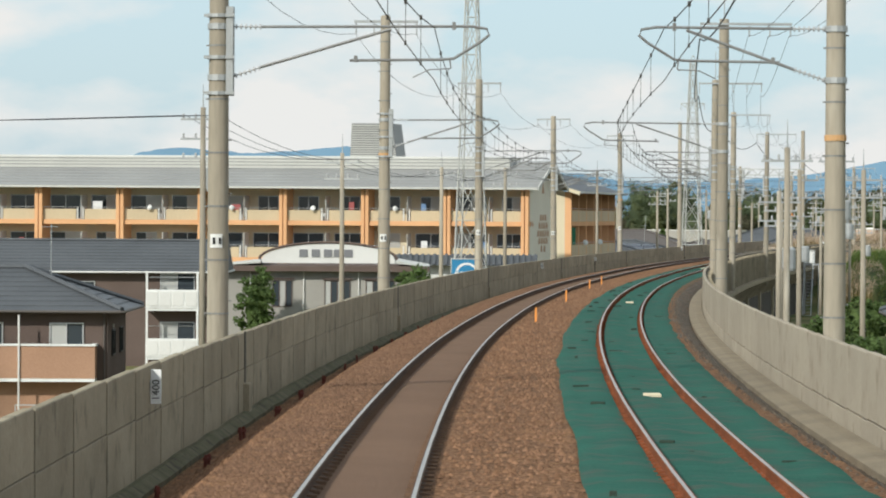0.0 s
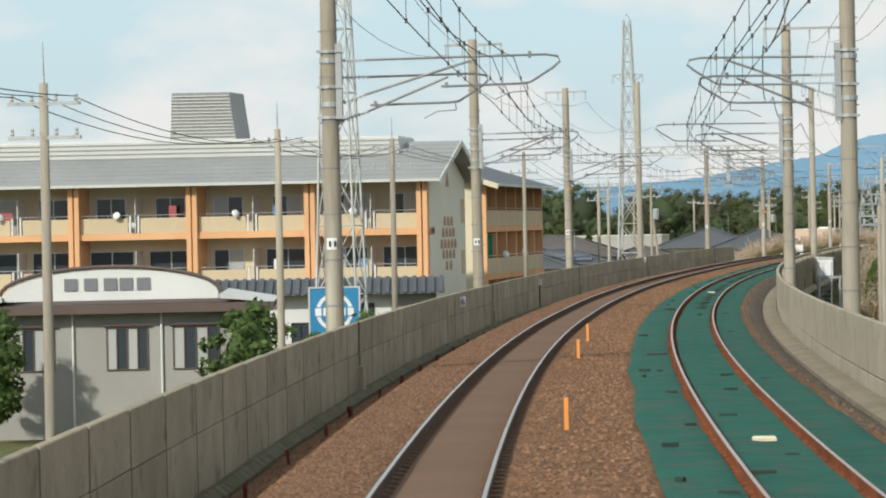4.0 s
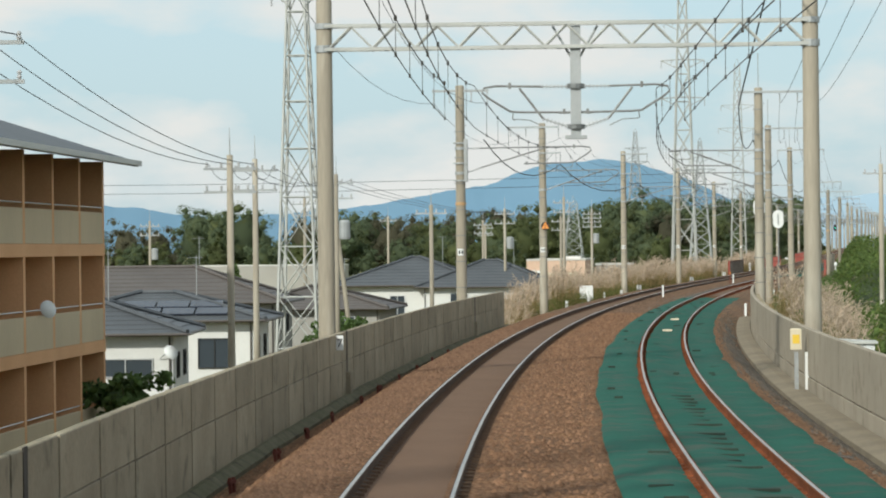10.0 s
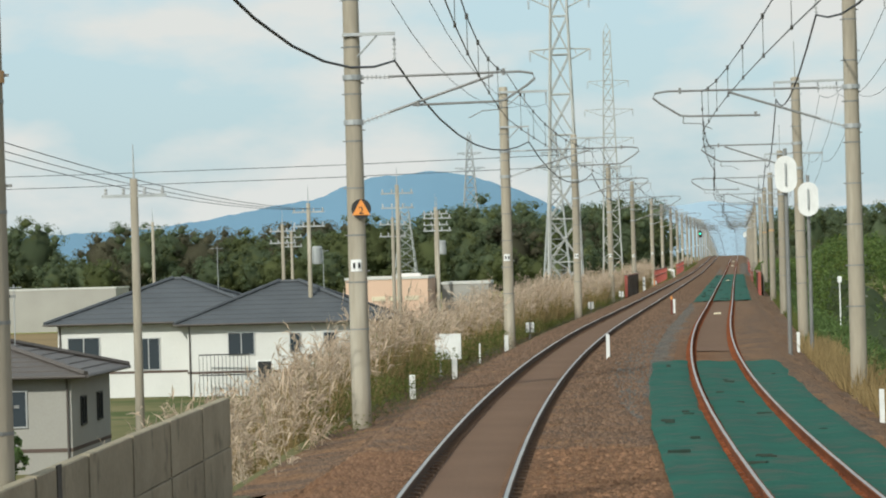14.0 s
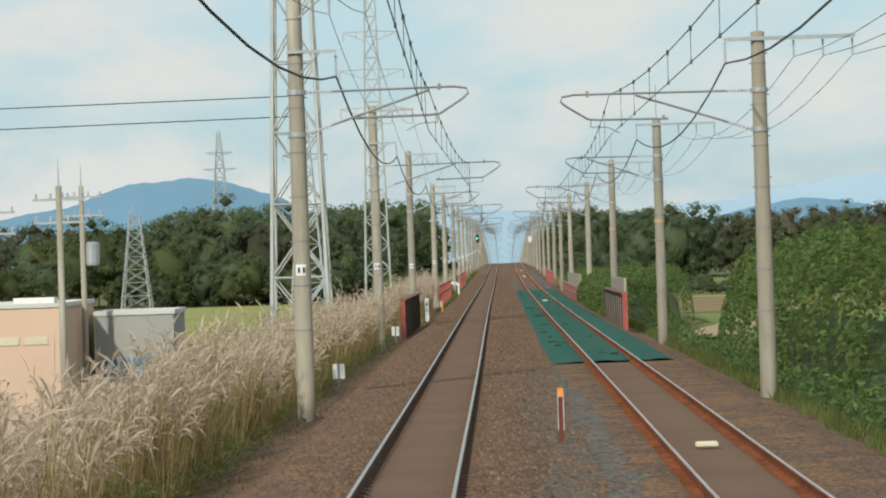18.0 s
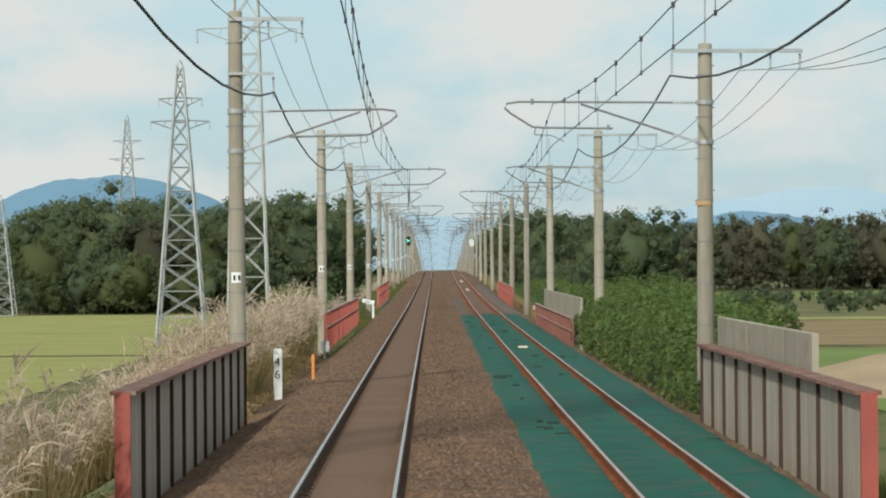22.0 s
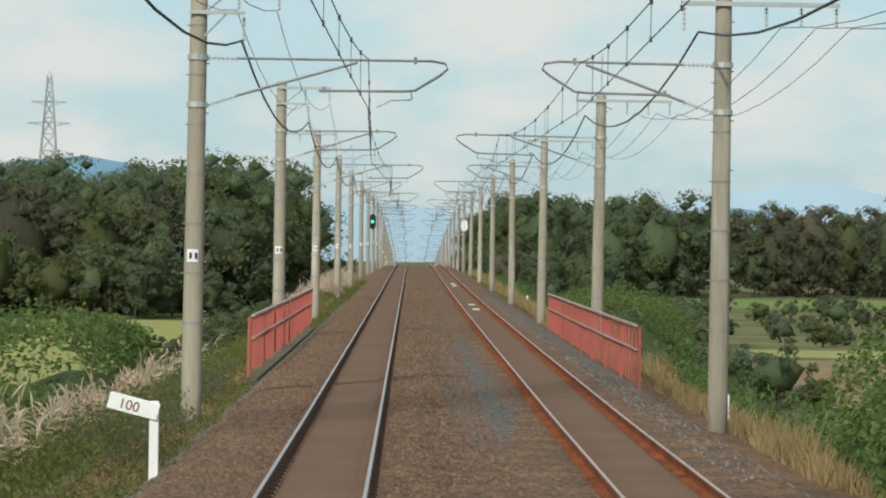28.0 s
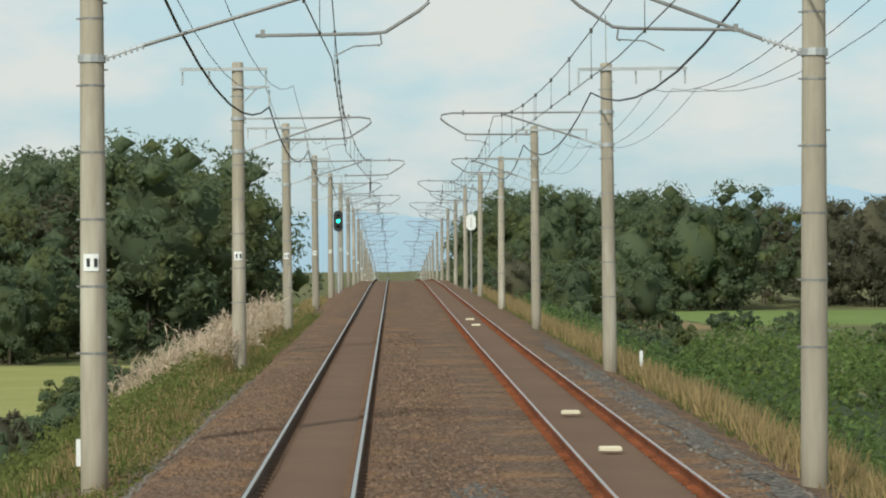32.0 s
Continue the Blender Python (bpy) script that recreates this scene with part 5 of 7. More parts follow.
def sign_board(x, y, turn, w, low, top, colours, label):
    """Upright board on two legs: bands of colour from the top down."""
    p = thing("sign_board", label, "sign", Matrix.Translation((x, y, 0)) @ Matrix.Rotation(radians(turn), 4, "Z"))
    part("board", Mesh().box(-w / 2, 0, low, w / 2, 0.08, top, bevel=0.01), M_WHITE, p)
    n = len(colours)
    for i, m in enumerate(colours):
        if m is not None:
            z1 = top - 0.08 - (top - low - 0.16) * i / n
            part("sign_mark", Mesh().box(-w / 2 + 0.1, -0.015, z1 - (top - low - 0.16) / n, w / 2 - 0.1, 0.0, z1), m, p)
    for q in (-w / 2 + 0.1, w / 2 - 0.1):
        part("leg", Mesh().box(q - 0.04, 0.08, -5.8, q + 0.04, 0.16, low + 0.3), M_STEEL, p)


sign_board(-17.9, 56.5, 2, 1.15, -4.1, -2.45, (None, M_REDPAINT, None, M_REDPAINT), "white sign board with red marks before the shop")
sign_board(-16.7, 57.0, 2, 1.1, -3.0, -2.1, (M_BLACK, None, M_BLUE), "white sign board with a dark and a blue band")
sign_board(-19.3, 56.8, 2, 0.9, -3.9, -2.4, (M_BLACK, M_TILE), "dark sign board with a pale rim")
fen = thing("yard_fence", "black steel fence on the terrace of the white house", "fence", Matrix.Translation((-21.6, 58.2, 0)))
part("rail", Mesh().box(-1.3, -0.03, -2.15, 1.3, 0.03, -2.09).box(-1.3, -0.03, -3.2, 1.3, 0.03, -3.14), M_BLACK, fen)
for i in range(14):
    part("bar", Mesh().box(-1.3 + 0.2 * i - 0.012, -0.012, -5.6, -1.3 + 0.2 * i + 0.012, 0.012, -2.12), M_BLACK, fen)
stay = thing("leaning_pole", "concrete stay pole leaning beside the lattice tower", "utility pole")
part("shaft", Mesh().tube([(-14.6, -27.5, -6.3), (-16.1, -26.0, 4.4)], 0.14, 9, 0.11), M_POLE, stay)


def flat_building(x, y, turn, w, d, top, low, walls, label):
    p = thing("building", label, "building", Matrix.Translation((x, y, 0)) @ Matrix.Rotation(radians(turn), 4, "Z"))
    part("wall", Mesh().box(-w / 2, -d / 2, low, w / 2, d / 2, top), walls, p)
    c = Mesh()
    for a, b, e, f in ((-w / 2 - 0.06, -d / 2 - 0.06, w / 2 + 0.06, -d / 2 + 0.14), (-w / 2 - 0.06, d / 2 - 0.14, w / 2 + 0.06, d / 2 + 0.06), (-w / 2 - 0.06, -d / 2 + 0.14, -w / 2 + 0.14, d / 2 - 0.14), (w / 2 - 0.14, -d / 2 + 0.14, w / 2 + 0.06, d / 2 - 0.14)):
        c.box(a, b, top, e, f, top + 0.16)
    part("coping", c, M_LIGHTMETAL, p)
    return p


pk = flat_building(-18.2, 112.5, 2, 5.4, 14.0, 1.25, -5.0, M_PINK, "peach rendered flat-roofed building")
part("wall_sign", Mesh().box(-2.45, -7.08, -0.35, -1.35, -7.0, 0.35), M_WHITE, pk, "white and red wall sign")
part("wall_sign", Mesh().box(-2.25, -7.11, -0.25, -1.85, -7.08, 0.2), M_REDPAINT, pk)
for i in range(3):
    part("sign_mark", Mesh().box(-1.0 + i * 1.1, -7.04, -0.15, -0.1 + i * 1.1, -7.0, 0.15), M_CREAM, pk)
part("roof_tank", Mesh().box(0.4, -3, 1.25, 2.0, -1.5, 1.6), M_WHITE, pk)
gb = flat_building(-13.6, 118.0, 2, 3.2, 8.0, 0.75, -5.0, M_GREYWALL, "grey flat-roofed building with a blue tarpaulin")
part("tarpaulin", Mesh().box(-1.3, -4.2, -2.4, 0.6, -4.0, -1.0, bevel=0.05), M_BLUE, gb, "blue tarpaulin")
flat_building(-75, 250, 0, 26, 8, 0.3, -4.5, M_GREYWALL, "long low shed beyond the fields")

# ---- far hills ----
def hills(name, dist, profile, material, label):
    """A ridge standing far off; profile of (bearing in degrees right of +y, height in metres)."""
    b = [q[0] for q in profile]
    h = [q[1] for q in profile]
    m = Mesh()
    n = int((b[-1] - b[0]) / 0.06)
    for i in range(n + 1):
        a = b[0] + (b[-1] - b[0]) * i / n
        z = np.interp(a, b, h) + 3.0 * noise.noise((a * 1.7, 1.0, dist * 0.01)) + 1.6 * noise.noise((a * 6.0, 2.0, dist * 0.01))
        x, y = math.sin(radians(a)), math.cos(radians(a))
        m.v += [(x * dist * 0.97, y * dist * 0.97, -12), (x * dist, y * dist, z * 0.55), (x * dist * 1.012, y * dist * 1.012, z)]
    m.f = [(3 * i + j, 3 * i + 3 + j, 3 * i + 4 + j, 3 * i + 1 + j) for i in range(n) for j in (0, 1)]
    return solid(name, m, material, label, "hills", "structure", True)


# the air holds no haze: its blue is put into the hill colours
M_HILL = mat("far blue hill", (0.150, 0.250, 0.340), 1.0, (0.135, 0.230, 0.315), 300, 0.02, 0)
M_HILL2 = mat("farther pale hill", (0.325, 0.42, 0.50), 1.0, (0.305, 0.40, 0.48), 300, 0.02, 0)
hills("backdrop", 4400, [(-40, 60), (-30, 70), (-24, 72), (-22, 86), (-21.1, 97), (-19.8, 90), (-19, 92), (-17.9, 101), (-17.1, 88), (-15.6, 76), (-14.7, 72), (-13.5, 63), (-12.8, 52), (-12, 49), (-10.5, 54), (-9.3, 63), (-8.3, 76), (-7.4, 88), (-7.0, 93), (-6.7, 104), (-6.2, 117), (-5.7, 120), (-5.2, 124), (-4.8, 121), (-4.4, 114), (-4.1, 107), (-3.6, 95), (-3.0, 72), (-2.2, 36), (-1.5, -12), (2.2, -12), (2.9, 28), (3.7, 45), (4.5, 60), (5.4, 71), (6.1, 66), (6.8, 54), (8, 50), (12, 40), (30, 30)], M_HILL, "wooded mountains far away, coloured blue for haze")
hills("backdrop_far", 4700, [(-40, 30), (-14, 60), (-10, 45), (-5, 60), (-1.5, 70), (-0.2, 75), (0.5, 70), (1.5, 60), (2.8, 66), (3.6, 74), (4.2, 76), (4.9, 88), (5.9, 100), (6.6, 108), (7.2, 108), (8, 96), (10, 80), (30, 40)], M_HILL2, "mountains at the horizon, coloured pale for haze")


# ---- plants ----
def kites(P, size, up=0.35, rng=None, long=1.5, thick=1.0, face=None):
    """Small bent leaves at the points P: vertices and faces."""
    rng = rng or np.random.default_rng(1)
    n = len(P)
    a = rng.normal(size=(n, 3))
    a[:, 2] += up
    if face is not None:
        a = a * 0.8 + face * 0.9 + [0, 0, 0.3]
    a /= np.linalg.norm(a, axis=1, keepdims=True)
    b = np.cross(a, rng.normal(size=(n, 3)))
    b /= np.linalg.norm(b, axis=1, keepdims=True) + 1e-9
    c = np.cross(a, b)
    s = (size * rng.uniform(0.6, 1.35, n))[:, None]
    V = np.stack([P - b * s * long * 0.5, P + c * s * 0.5 * thick - a * s * 0.12, P + b * s * long * 0.5, P - c * s * 0.5 * thick - a * s * 0.12], 1).reshape(-1, 3)
    F = np.arange(n)[:, None] * 4 + np.array([0, 1, 2, 3])
    return V, F


def stuff(name, chunks, material, label, category, smooth=False):
    """Many small faces in one mesh; chunks of (vertices, faces of one size)."""
    vs, loops, sizes, n = [], [], [], 0
    for V, F in chunks:
        V, F = np.asarray(V, np.float32), np.asarray(F, np.int32)
        vs.append(V)
        loops.append((F + n).ravel())
        sizes.append(np.full(len(F), F.shape[1], np.int32))
        n += len(V)
    vs, loops, sizes = np.concatenate(vs), np.concatenate(loops), np.concatenate(sizes)
    me = bpy.data.meshes.new(name)
    me.vertices.add(n)
    me.vertices.foreach_set("co", vs.ravel())
    me.loops.add(len(loops))
    me.loops.foreach_set("vertex_index", loops)
    me.polygons.add(len(sizes))
    me.polygons.foreach_set("loop_start", np.concatenate([[0], np.cumsum(sizes)[:-1]]).astype(np.int32))
    me.materials.append(material)
    me.update(calc_edges=True)
    return tagged(new(name, me), label, category, "", "stuff")


def land(x, y):
    s, o = near_line(x, y)
    return ground_level(s, o)


def by_line(s, off):
    t = np.interp(s, SG, TH)
    x = np.interp(s, SG, PX) + np.cos(t) * off
    y = np.interp(s, SG, PY) - np.sin(t) * off
    return x, y, ground_level(s, off)


def crown(rng, c, r, h, n, low=-0.9, leaf=0.3, clumps=30, fine=False):
    """Crown round c (radius r, height h): leaves over a billowing uneven shell, and its dense inner growth."""
    q = rng.uniform(-50, 50, 3)
    wide, lean = rng.uniform(0.85, 1.15, 2), rng.uniform(-0.12, 0.12, 2) * r

    def shell(D):
        g = np.array([1 + 0.34 * noise.noise((a * 1.5 + q[0], b * 1.5 + q[1], e * 1.5 + q[2])) + 0.30 * noise.noise((a * 3.6 + q[1], b * 3.6 + q[2], e * 3.6 + q[0]))
                      + 0.17 * noise.noise((a * 8.5 + q[2], b * 8.5 + q[0], e * 8.5 + q[1])) for a, b, e in D.tolist()])
        full = np.where(D[:, 2] < 0, 1.0, np.sqrt(np.clip(1 - 0.25 * D[:, 2] ** 2, 0, 1)))
        return g * full

    size = np.array([r * wide[0], r * wide[1], h * 0.5])
    # clumps of leaves spread over the shell
    u = (np.arange(clumps) + rng.uniform(0.1, 0.9, clumps)) / clumps
    zz, a = low + (0.98 - low) * u, np.arange(clumps) * 2.39996 + rng.normal(0, 0.3, clumps)
    ring = np.sqrt(1 - zz * zz)
    L = np.stack([np.cos(a) * ring, np.sin(a) * ring, zz], 1)
    cen = c + L * (shell(L) * 0.84)[:, None] * size + np.outer(zz, [lean[0], lean[1], 0])
    rad = rng.uniform(0.15, 0.30, clumps) * (r + h * 0.5) / 2
    k = rng.choice(clumps, n, p=rad ** 2 / (rad ** 2).sum())
    d = rng.normal(size=(n, 3)) + L[k] * 0.55 + [0, 0, 0.15]
    d /= np.linalg.norm(d, axis=1, keepdims=True)
    P = cen[k] + d * (rad[k] * rng.uniform(0.66, 1.12, n))[:, None] * [1.15, 1.15, 0.78]

    def lump(at_, radii, rows, cols, rough):
        D = np.array([(math.sin(p) * math.cos(t), math.sin(p) * math.sin(t), math.cos(p)) for p in np.linspace(0.1, math.pi - 0.15, rows + 1) for t in np.arange(cols) * 2 * math.pi / cols])
        F = np.array([(i * cols + j, (i + 1) * cols + j, (i + 1) * cols + (j + 1) % cols, i * cols + (j + 1) % cols) for i in range(rows) for j in range(cols)])
        return at_ + D * rng.uniform(1 - rough, 1 + rough, (len(D), 1)) * radii, F

    core = [lump(c, size * 0.58, 5, 8, 0.22)] + [lump(cen[i], rad[i] * np.array([0.62, 0.62, 0.42]), 2, 5, 0.3) for i in range(clumps)]
    V, F = kites(P, leaf, 0.3, rng, face=d)
    return (V.reshape(-1, 4, 3)[:, :3].reshape(-1, 3), np.arange(n)[:, None] * 3 + np.arange(3)) if fine else (V, F), core


def wood(name, region, count, seed, label, hmin, hmax, dark=0.7, leaf=0.3, n=1000, wide=1.0, olive=0.16):
    """A wood of many trees in a stretch of ground: region returns x, y."""
    rng = np.random.default_rng(seed)
    kinds, trunk = {"": [], "_autumn": [], "_olive": []}, Mesh()
    for i in range(count):
        x, y = region(rng)
        z = float(land(np.array([x]), np.array([y]))[0])
        h = rng.uniform(hmin, hmax)
        r = h * rng.uniform(0.28, 0.42) * wide
        lv, core = crown(rng, np.array([x, y, z + h * 0.5]), r, h * 1.0, n, -0.95, leaf, 28 if h > 8 else 14, True)
        u = rng.random()
        kinds["_autumn" if u > dark else "_olive" if u < olive else ""].extend([lv] + core)
        trunk.tube([(x, y, z - 0.3), (x + rng.uniform(-.4, .4), y, z + h * 0.4), (x + rng.uniform(-.8, .8), y + rng.uniform(-.6, .6), z + h * 0.8)], 0.13, 5, 0.04)
        for k in range(2):
            a = rng.uniform(0, 6.28)
            trunk.tube([(x, y, z + h * 0.35), (x + r * 0.6 * math.cos(a), y + r * 0.6 * math.sin(a), z + h * 0.65)], 0.06, 4, 0.02)
    for tail, m, more in (("", M_LEAF_DARK, ""), ("_autumn", M_LEAF_AUTUMN, ", turning brown"), ("_olive", M_LEAF_OLIVE, ", yellowing")):
        if kinds[tail]:
            stuff(name + tail, kinds[tail], m, label + more, "woodland")
    solid(name + "_trunks", trunk, M_BARK, "trunks and limbs of the woodland trees", "woodland", "stuff")


wood("woodland", lambda r: (r.uniform(-260, -16), r.uniform(575, 630)), 80, 3, "mixed woodland beyond the fields", 13, 19, 0.75, 0.44, 1900, 1.15)
wood("woodland_edge", lambda r: (r.uniform(-200, -14), r.uniform(560, 580)), 80, 4, "bushy woodland edge in dark green", 5, 10, 0.92, 0.36, 1200, 1.2, 0.4)
wood("woodland_near", lambda r: (-13 - 50 * r.random(), r.uniform(585, 690)), 72, 5, "dark woodland close to the line", 14.0, 20.5, 0.85, 0.44, 2200)
wood("woodland_right", lambda r: (r.uniform(17, 52), r.uniform(770, 860)), 70, 6, "green woodland to the side of the line", 12.5, 20, 0.9, 0.46, 1900)
wood("woodland_right_far", lambda r: (r.uniform(62, 150), r.uniform(800, 900)), 80, 7, "mixed woodland across the fields", 11, 19, 0.5, 0.50, 1600)
wood("tall_trees", lambda r: (r.uniform(-23, -15.5), r.uniform(600, 650)), 8, 75, "tall thin trees standing over the wood", 17, 20.5, 0.9, 0.36, 1100, 0.5)
wood("thicket_right", lambda r: (r.uniform(12, 30), r.uniform(620, 770)), 90, 8, "green thicket beside the bank", 3, 8, 0.95, 0.27, 900)
wood("woodland_far_left", lambda r: (r.uniform(-420, -230), r.uniform(560, 700)), 45, 9, "distant woodland", 11, 17, 0.7, 0.5, 1200)
wood("woodland_beyond", lambda r: (r.uniform(60, 190), r.uniform(250, 420)), 36, 10, "distant green woodland behind the bank", 8, 13, 0.8, 0.42, 1100)


def tree(x, y, z, h, r, material, label, seed, n=1800, leaf=0.17, cone=False):
    rng = np.random.default_rng(seed)
    t = thing("tree", label, "tree", Matrix.Translation((x, y, z)))
    tr = Mesh().tube([(0, 0, -0.3), (0.1, 0, h * 0.4), (0, 0.1, h * 0.85)], 0.16, 7, 0.04)
    for k in range(7):
        a, f = rng.uniform(0, 6.28), rng.uniform(0.3, 0.7)
        tr.tube([(0, 0, h * f), (r * 0.7 * math.cos(a), r * 0.7 * math.sin(a), h * (f + 0.18))], 0.06, 5, 0.015)
    part("trunk", tr, M_BARK, t)
    if cone:
        f = rng.uniform(0, 1, n)
        a, d = rng.uniform(0, 6.28, n), r * (1 - f) ** 0.8 * rng.uniform(0.6, 1.05, n)
        P = np.stack([d * np.cos(a), d * np.sin(a), h * (0.15 + 0.85 * f)], 1)
        chunks = [kites(P, leaf, 0.4, rng)]
    else:
        lv, core = crown(rng, np.array([0, 0, h * 0.6]), r, h * 0.8, n, -0.9, leaf)
        chunks = [lv] + core
    m = Mesh()
    for V, F in chunks:
        m.add(V.tolist(), F.tolist())
    part("crown", m, material, t)
    return t


tree(-2.5, -197.5, -6.3, 6.6, 1.7, M_LEAF, "round green garden tree beside the restaurant", 21)
tree(-12.0, -201.5, -6.3, 6.4, 1.2, M_LEAF, "slim green garden tree beside the restaurant", 22)
tree(2.6, -201.0, -6.3, 6.0, 1.9, M_LEAF, "broad green garden tree by the billboard", 23)
tree(-30.5, 18.0, -6, 7.6, 2.0, M_LEAF, "pointed green conifer among the houses", 24, 1200, 0.32, True)
tree(-10.0, -100, -6, 5.2, 1.6, M_LEAF, "small garden tree between the houses", 25)
tree(-15.5, -28, -6, 5.6, 1.6, M_LEAF, "small garden tree below the wall", 26)


def silvergrass(name, s0, s1, o0, o1, count, seed, hmin=1.6, hmax=2.6):
    """Clumps of feathery pale plumes, bent by the wind, over straw and green blades."""
    rng = np.random.default_rng(seed)
    clumps = max(6, count // 14)
    ci = rng.integers(0, clumps, count)
    s = np.clip(rng.uniform(s0, s1, clumps)[ci] + rng.normal(0, 0.28, count), s0, s1)
    o = np.clip(rng.uniform(o0, o1, clumps)[ci] + rng.normal(0, 0.28, count), o0 - 0.2, o1 + 0.2)
    x, y, z = by_line(s, o)
    h = (rng.uniform(hmin, hmax, clumps)[ci] * rng.uniform(0.55, 1.06, count)) * (0.92 + 0.16 * np.sin(s * 0.31 + seed) * np.sin(s * 0.11))
    B = np.stack([x, y, z], 1)
    lean = (rng.normal(0, 0.15, (count, 2)) + [0.07, 0.05]) * h[:, None]
    top = B + np.concatenate([lean, h[:, None]], 1)
    side = rng.normal(size=(count, 3)) * [1, 1, 0]
    side /= np.linalg.norm(side, axis=1, keepdims=True)
    knee = B + (top - B) * [0.42, 0.42, 0.58]
    stem = np.stack([B - side * 0.006, B + side * 0.006, knee + side * 0.005, knee - side * 0.005], 1).reshape(-1, 3)
    stem2 = np.stack([knee - side * 0.005, knee + side * 0.005, top], 1).reshape(-1, 3)
    Q, T = np.arange(count)[:, None] * 4 + np.arange(4), np.arange(count)[:, None] * 3 + np.arange(3)
    droop = lean / (np.linalg.norm(lean, axis=1, keepdims=True) + 1e-6)
    pl = []
    for k in range(9):
        base = top - (top - knee) * rng.uniform(0.0, 0.42, (count, 1))
        ln = rng.uniform(0.2, 0.46, (count, 1))
        d = np.concatenate([droop * rng.uniform(0.05, 0.75, (count, 1)), rng.uniform(-0.15, 0.85, (count, 1))], 1) + rng.normal(0, 0.27, (count, 3))
        tip = base + d * ln
        wv = np.cross(d, rng.normal(size=(count, 3)))
        wv *= rng.uniform(0.010, 0.020, (count, 1)) / (np.linalg.norm(wv, axis=1, keepdims=True) + 1e-9)
        mid = (base + tip) / 2 + [0, 0, 0.03]
        pl.append((np.stack([base, mid + wv, tip - [0, 0, 0.03], mid - wv], 1).reshape(-1, 3), Q))
    stuff(name + "_plumes", pl, M_PLUME, "feathery pale silvergrass plumes on the bank", "silvergrass")
    straw, green = [(stem, Q), (stem2, T)], []
    for k in range(4):
        d = rng.normal(0, 0.30, (count, 3)) * [1, 1, 0] * h[:, None]
        hk = h * rng.uniform(0.4, 0.86, count)
        tip = B + d + np.stack([0 * h, 0 * h, hk * 0.86], 1)
        mid = B + d * 0.42 + np.stack([0 * h, 0 * h, hk], 1)
        sd = side * 0.0055
        q = [(np.stack([B - sd, B + sd, mid + sd, mid - sd], 1).reshape(-1, 3), Q), (np.stack([mid - sd, mid + sd, tip], 1).reshape(-1, 3), T)]
        (green if k < 1 else straw).extend(q)
    stuff(name + "_straw", straw, M_DRY, "straw-coloured silvergrass stems and blades", "silvergrass")
    stuff(name + "_green", green, M_GRASS, "green blades among the silvergrass", "silvergrass")


silvergrass("silvergrass_bank", -69, 20, -9.0, -3.7, 9500, 11)
silvergrass("silvergrass_bank_on", 20, 116, -8.5, -3.6, 10000, 12)
silvergrass("silvergrass_bridge", 146, 192, -7.5, -3.5, 6800, 13, 1.7, 2.6)
silvergrass("silvergrass_far", 398, 450, -6.5, -3.4, 2200, 14, 0.9, 1.7)
silvergrass("silvergrass_right", -122, -46, 7.9, 12.0, 3600, 15, 1.9, 2.9)
silvergrass("silvergrass_dip", 262, 305, -6.5, -4.4, 900, 16, 0.8, 1.4)
silvergrass("silvergrass_slope", 238, 262, -7.5, -4.6, 1700, 17, 1.2, 2.1)


def weeds(name, s0, s1, o0, o1, count, seed, size, lift, material, label, lump=0.5):
    """Leafy weeds over the slope."""
    rng = np.random.default_rng(seed)
    s, o = rng.uniform(s0, s1, count), rng.uniform(o0, o1, count)
    x, y, z = by_line(s, o)
    bump = np.array([noise.noise((a * 0.35, b * 0.8, seed * 1.7)) for a, b in zip(s, o)]) * 0.5 + 0.5
    z = z + rng.uniform(0, 1, count) ** 0.7 * lift * (1 - lump + lump * 2 * bump)
    V, F = kites(np.stack([x, y, z], 1), size * 1.15, 0.7, rng)
    stuff(name, [(V.reshape(-1, 4, 3)[:, :3].reshape(-1, 3), np.arange(count)[:, None] * 3 + np.arange(3))], material, label, "weeds")


def blades(name, s0, s1, o0, o1, count, seed, h, material, label):
    """Upright grass."""
    rng = np.random.default_rng(seed)
    s, o = rng.uniform(s0, s1, count), rng.uniform(o0, o1, count)
    x, y, z = by_line(s, o)
    B = np.stack([x, y, z - 0.03], 1)
    hh = h * rng.uniform(0.5, 1.3, count) * np.array([0.7 + 0.6 * noise.noise((a * 0.25, b, seed)) for a, b in zip(s, o)])
    tip = B + np.concatenate([rng.normal(0, 0.3, (count, 2)) * hh[:, None], hh[:, None]], 1)
    sd = rng.normal(size=(count, 3)) * [1, 1, 0]
    sd *= 0.022 / np.linalg.norm(sd, axis=1, keepdims=True)
    stuff(name, [(np.stack([B - sd, B + sd, tip], 1).reshape(-1, 3), (np.arange(count)[:, None] * 3 + np.arange(3)).tolist())], material, label, "grass")


weeds("weeds_wall_end", -70, 20, -4.6, -2.9, 19000, 31, 0.050, 0.75, M_GRASS, "green weeds at the foot of the silvergrass")
weeds("weeds_bank_left", 20, 118, -4.2, -3.0, 14000, 32, 0.045, 0.45, M_GRASS, "green and brown weeds along the ballast")
weeds("weeds_left_slope", 192, 306, -9.0, -3.6, 24000, 33, 0.075, 0.8, M_GRASS, "green weeds on the slope")
weeds("weeds_left_late", 360, 470, -8.0, -3.3, 30000, 34, 0.07, 0.75, M_GRASS, "green weeds on the slope")
blades("grass_left_late", 360, 520, -6.5, -3.0, 16000, 35, 0.55, M_DRY, "dry grass along the bank")
blades("grass_left_late_green", 305, 520, -9.0, -3.0, 26000, 36, 0.5, M_GRASS, "green grass along the bank")
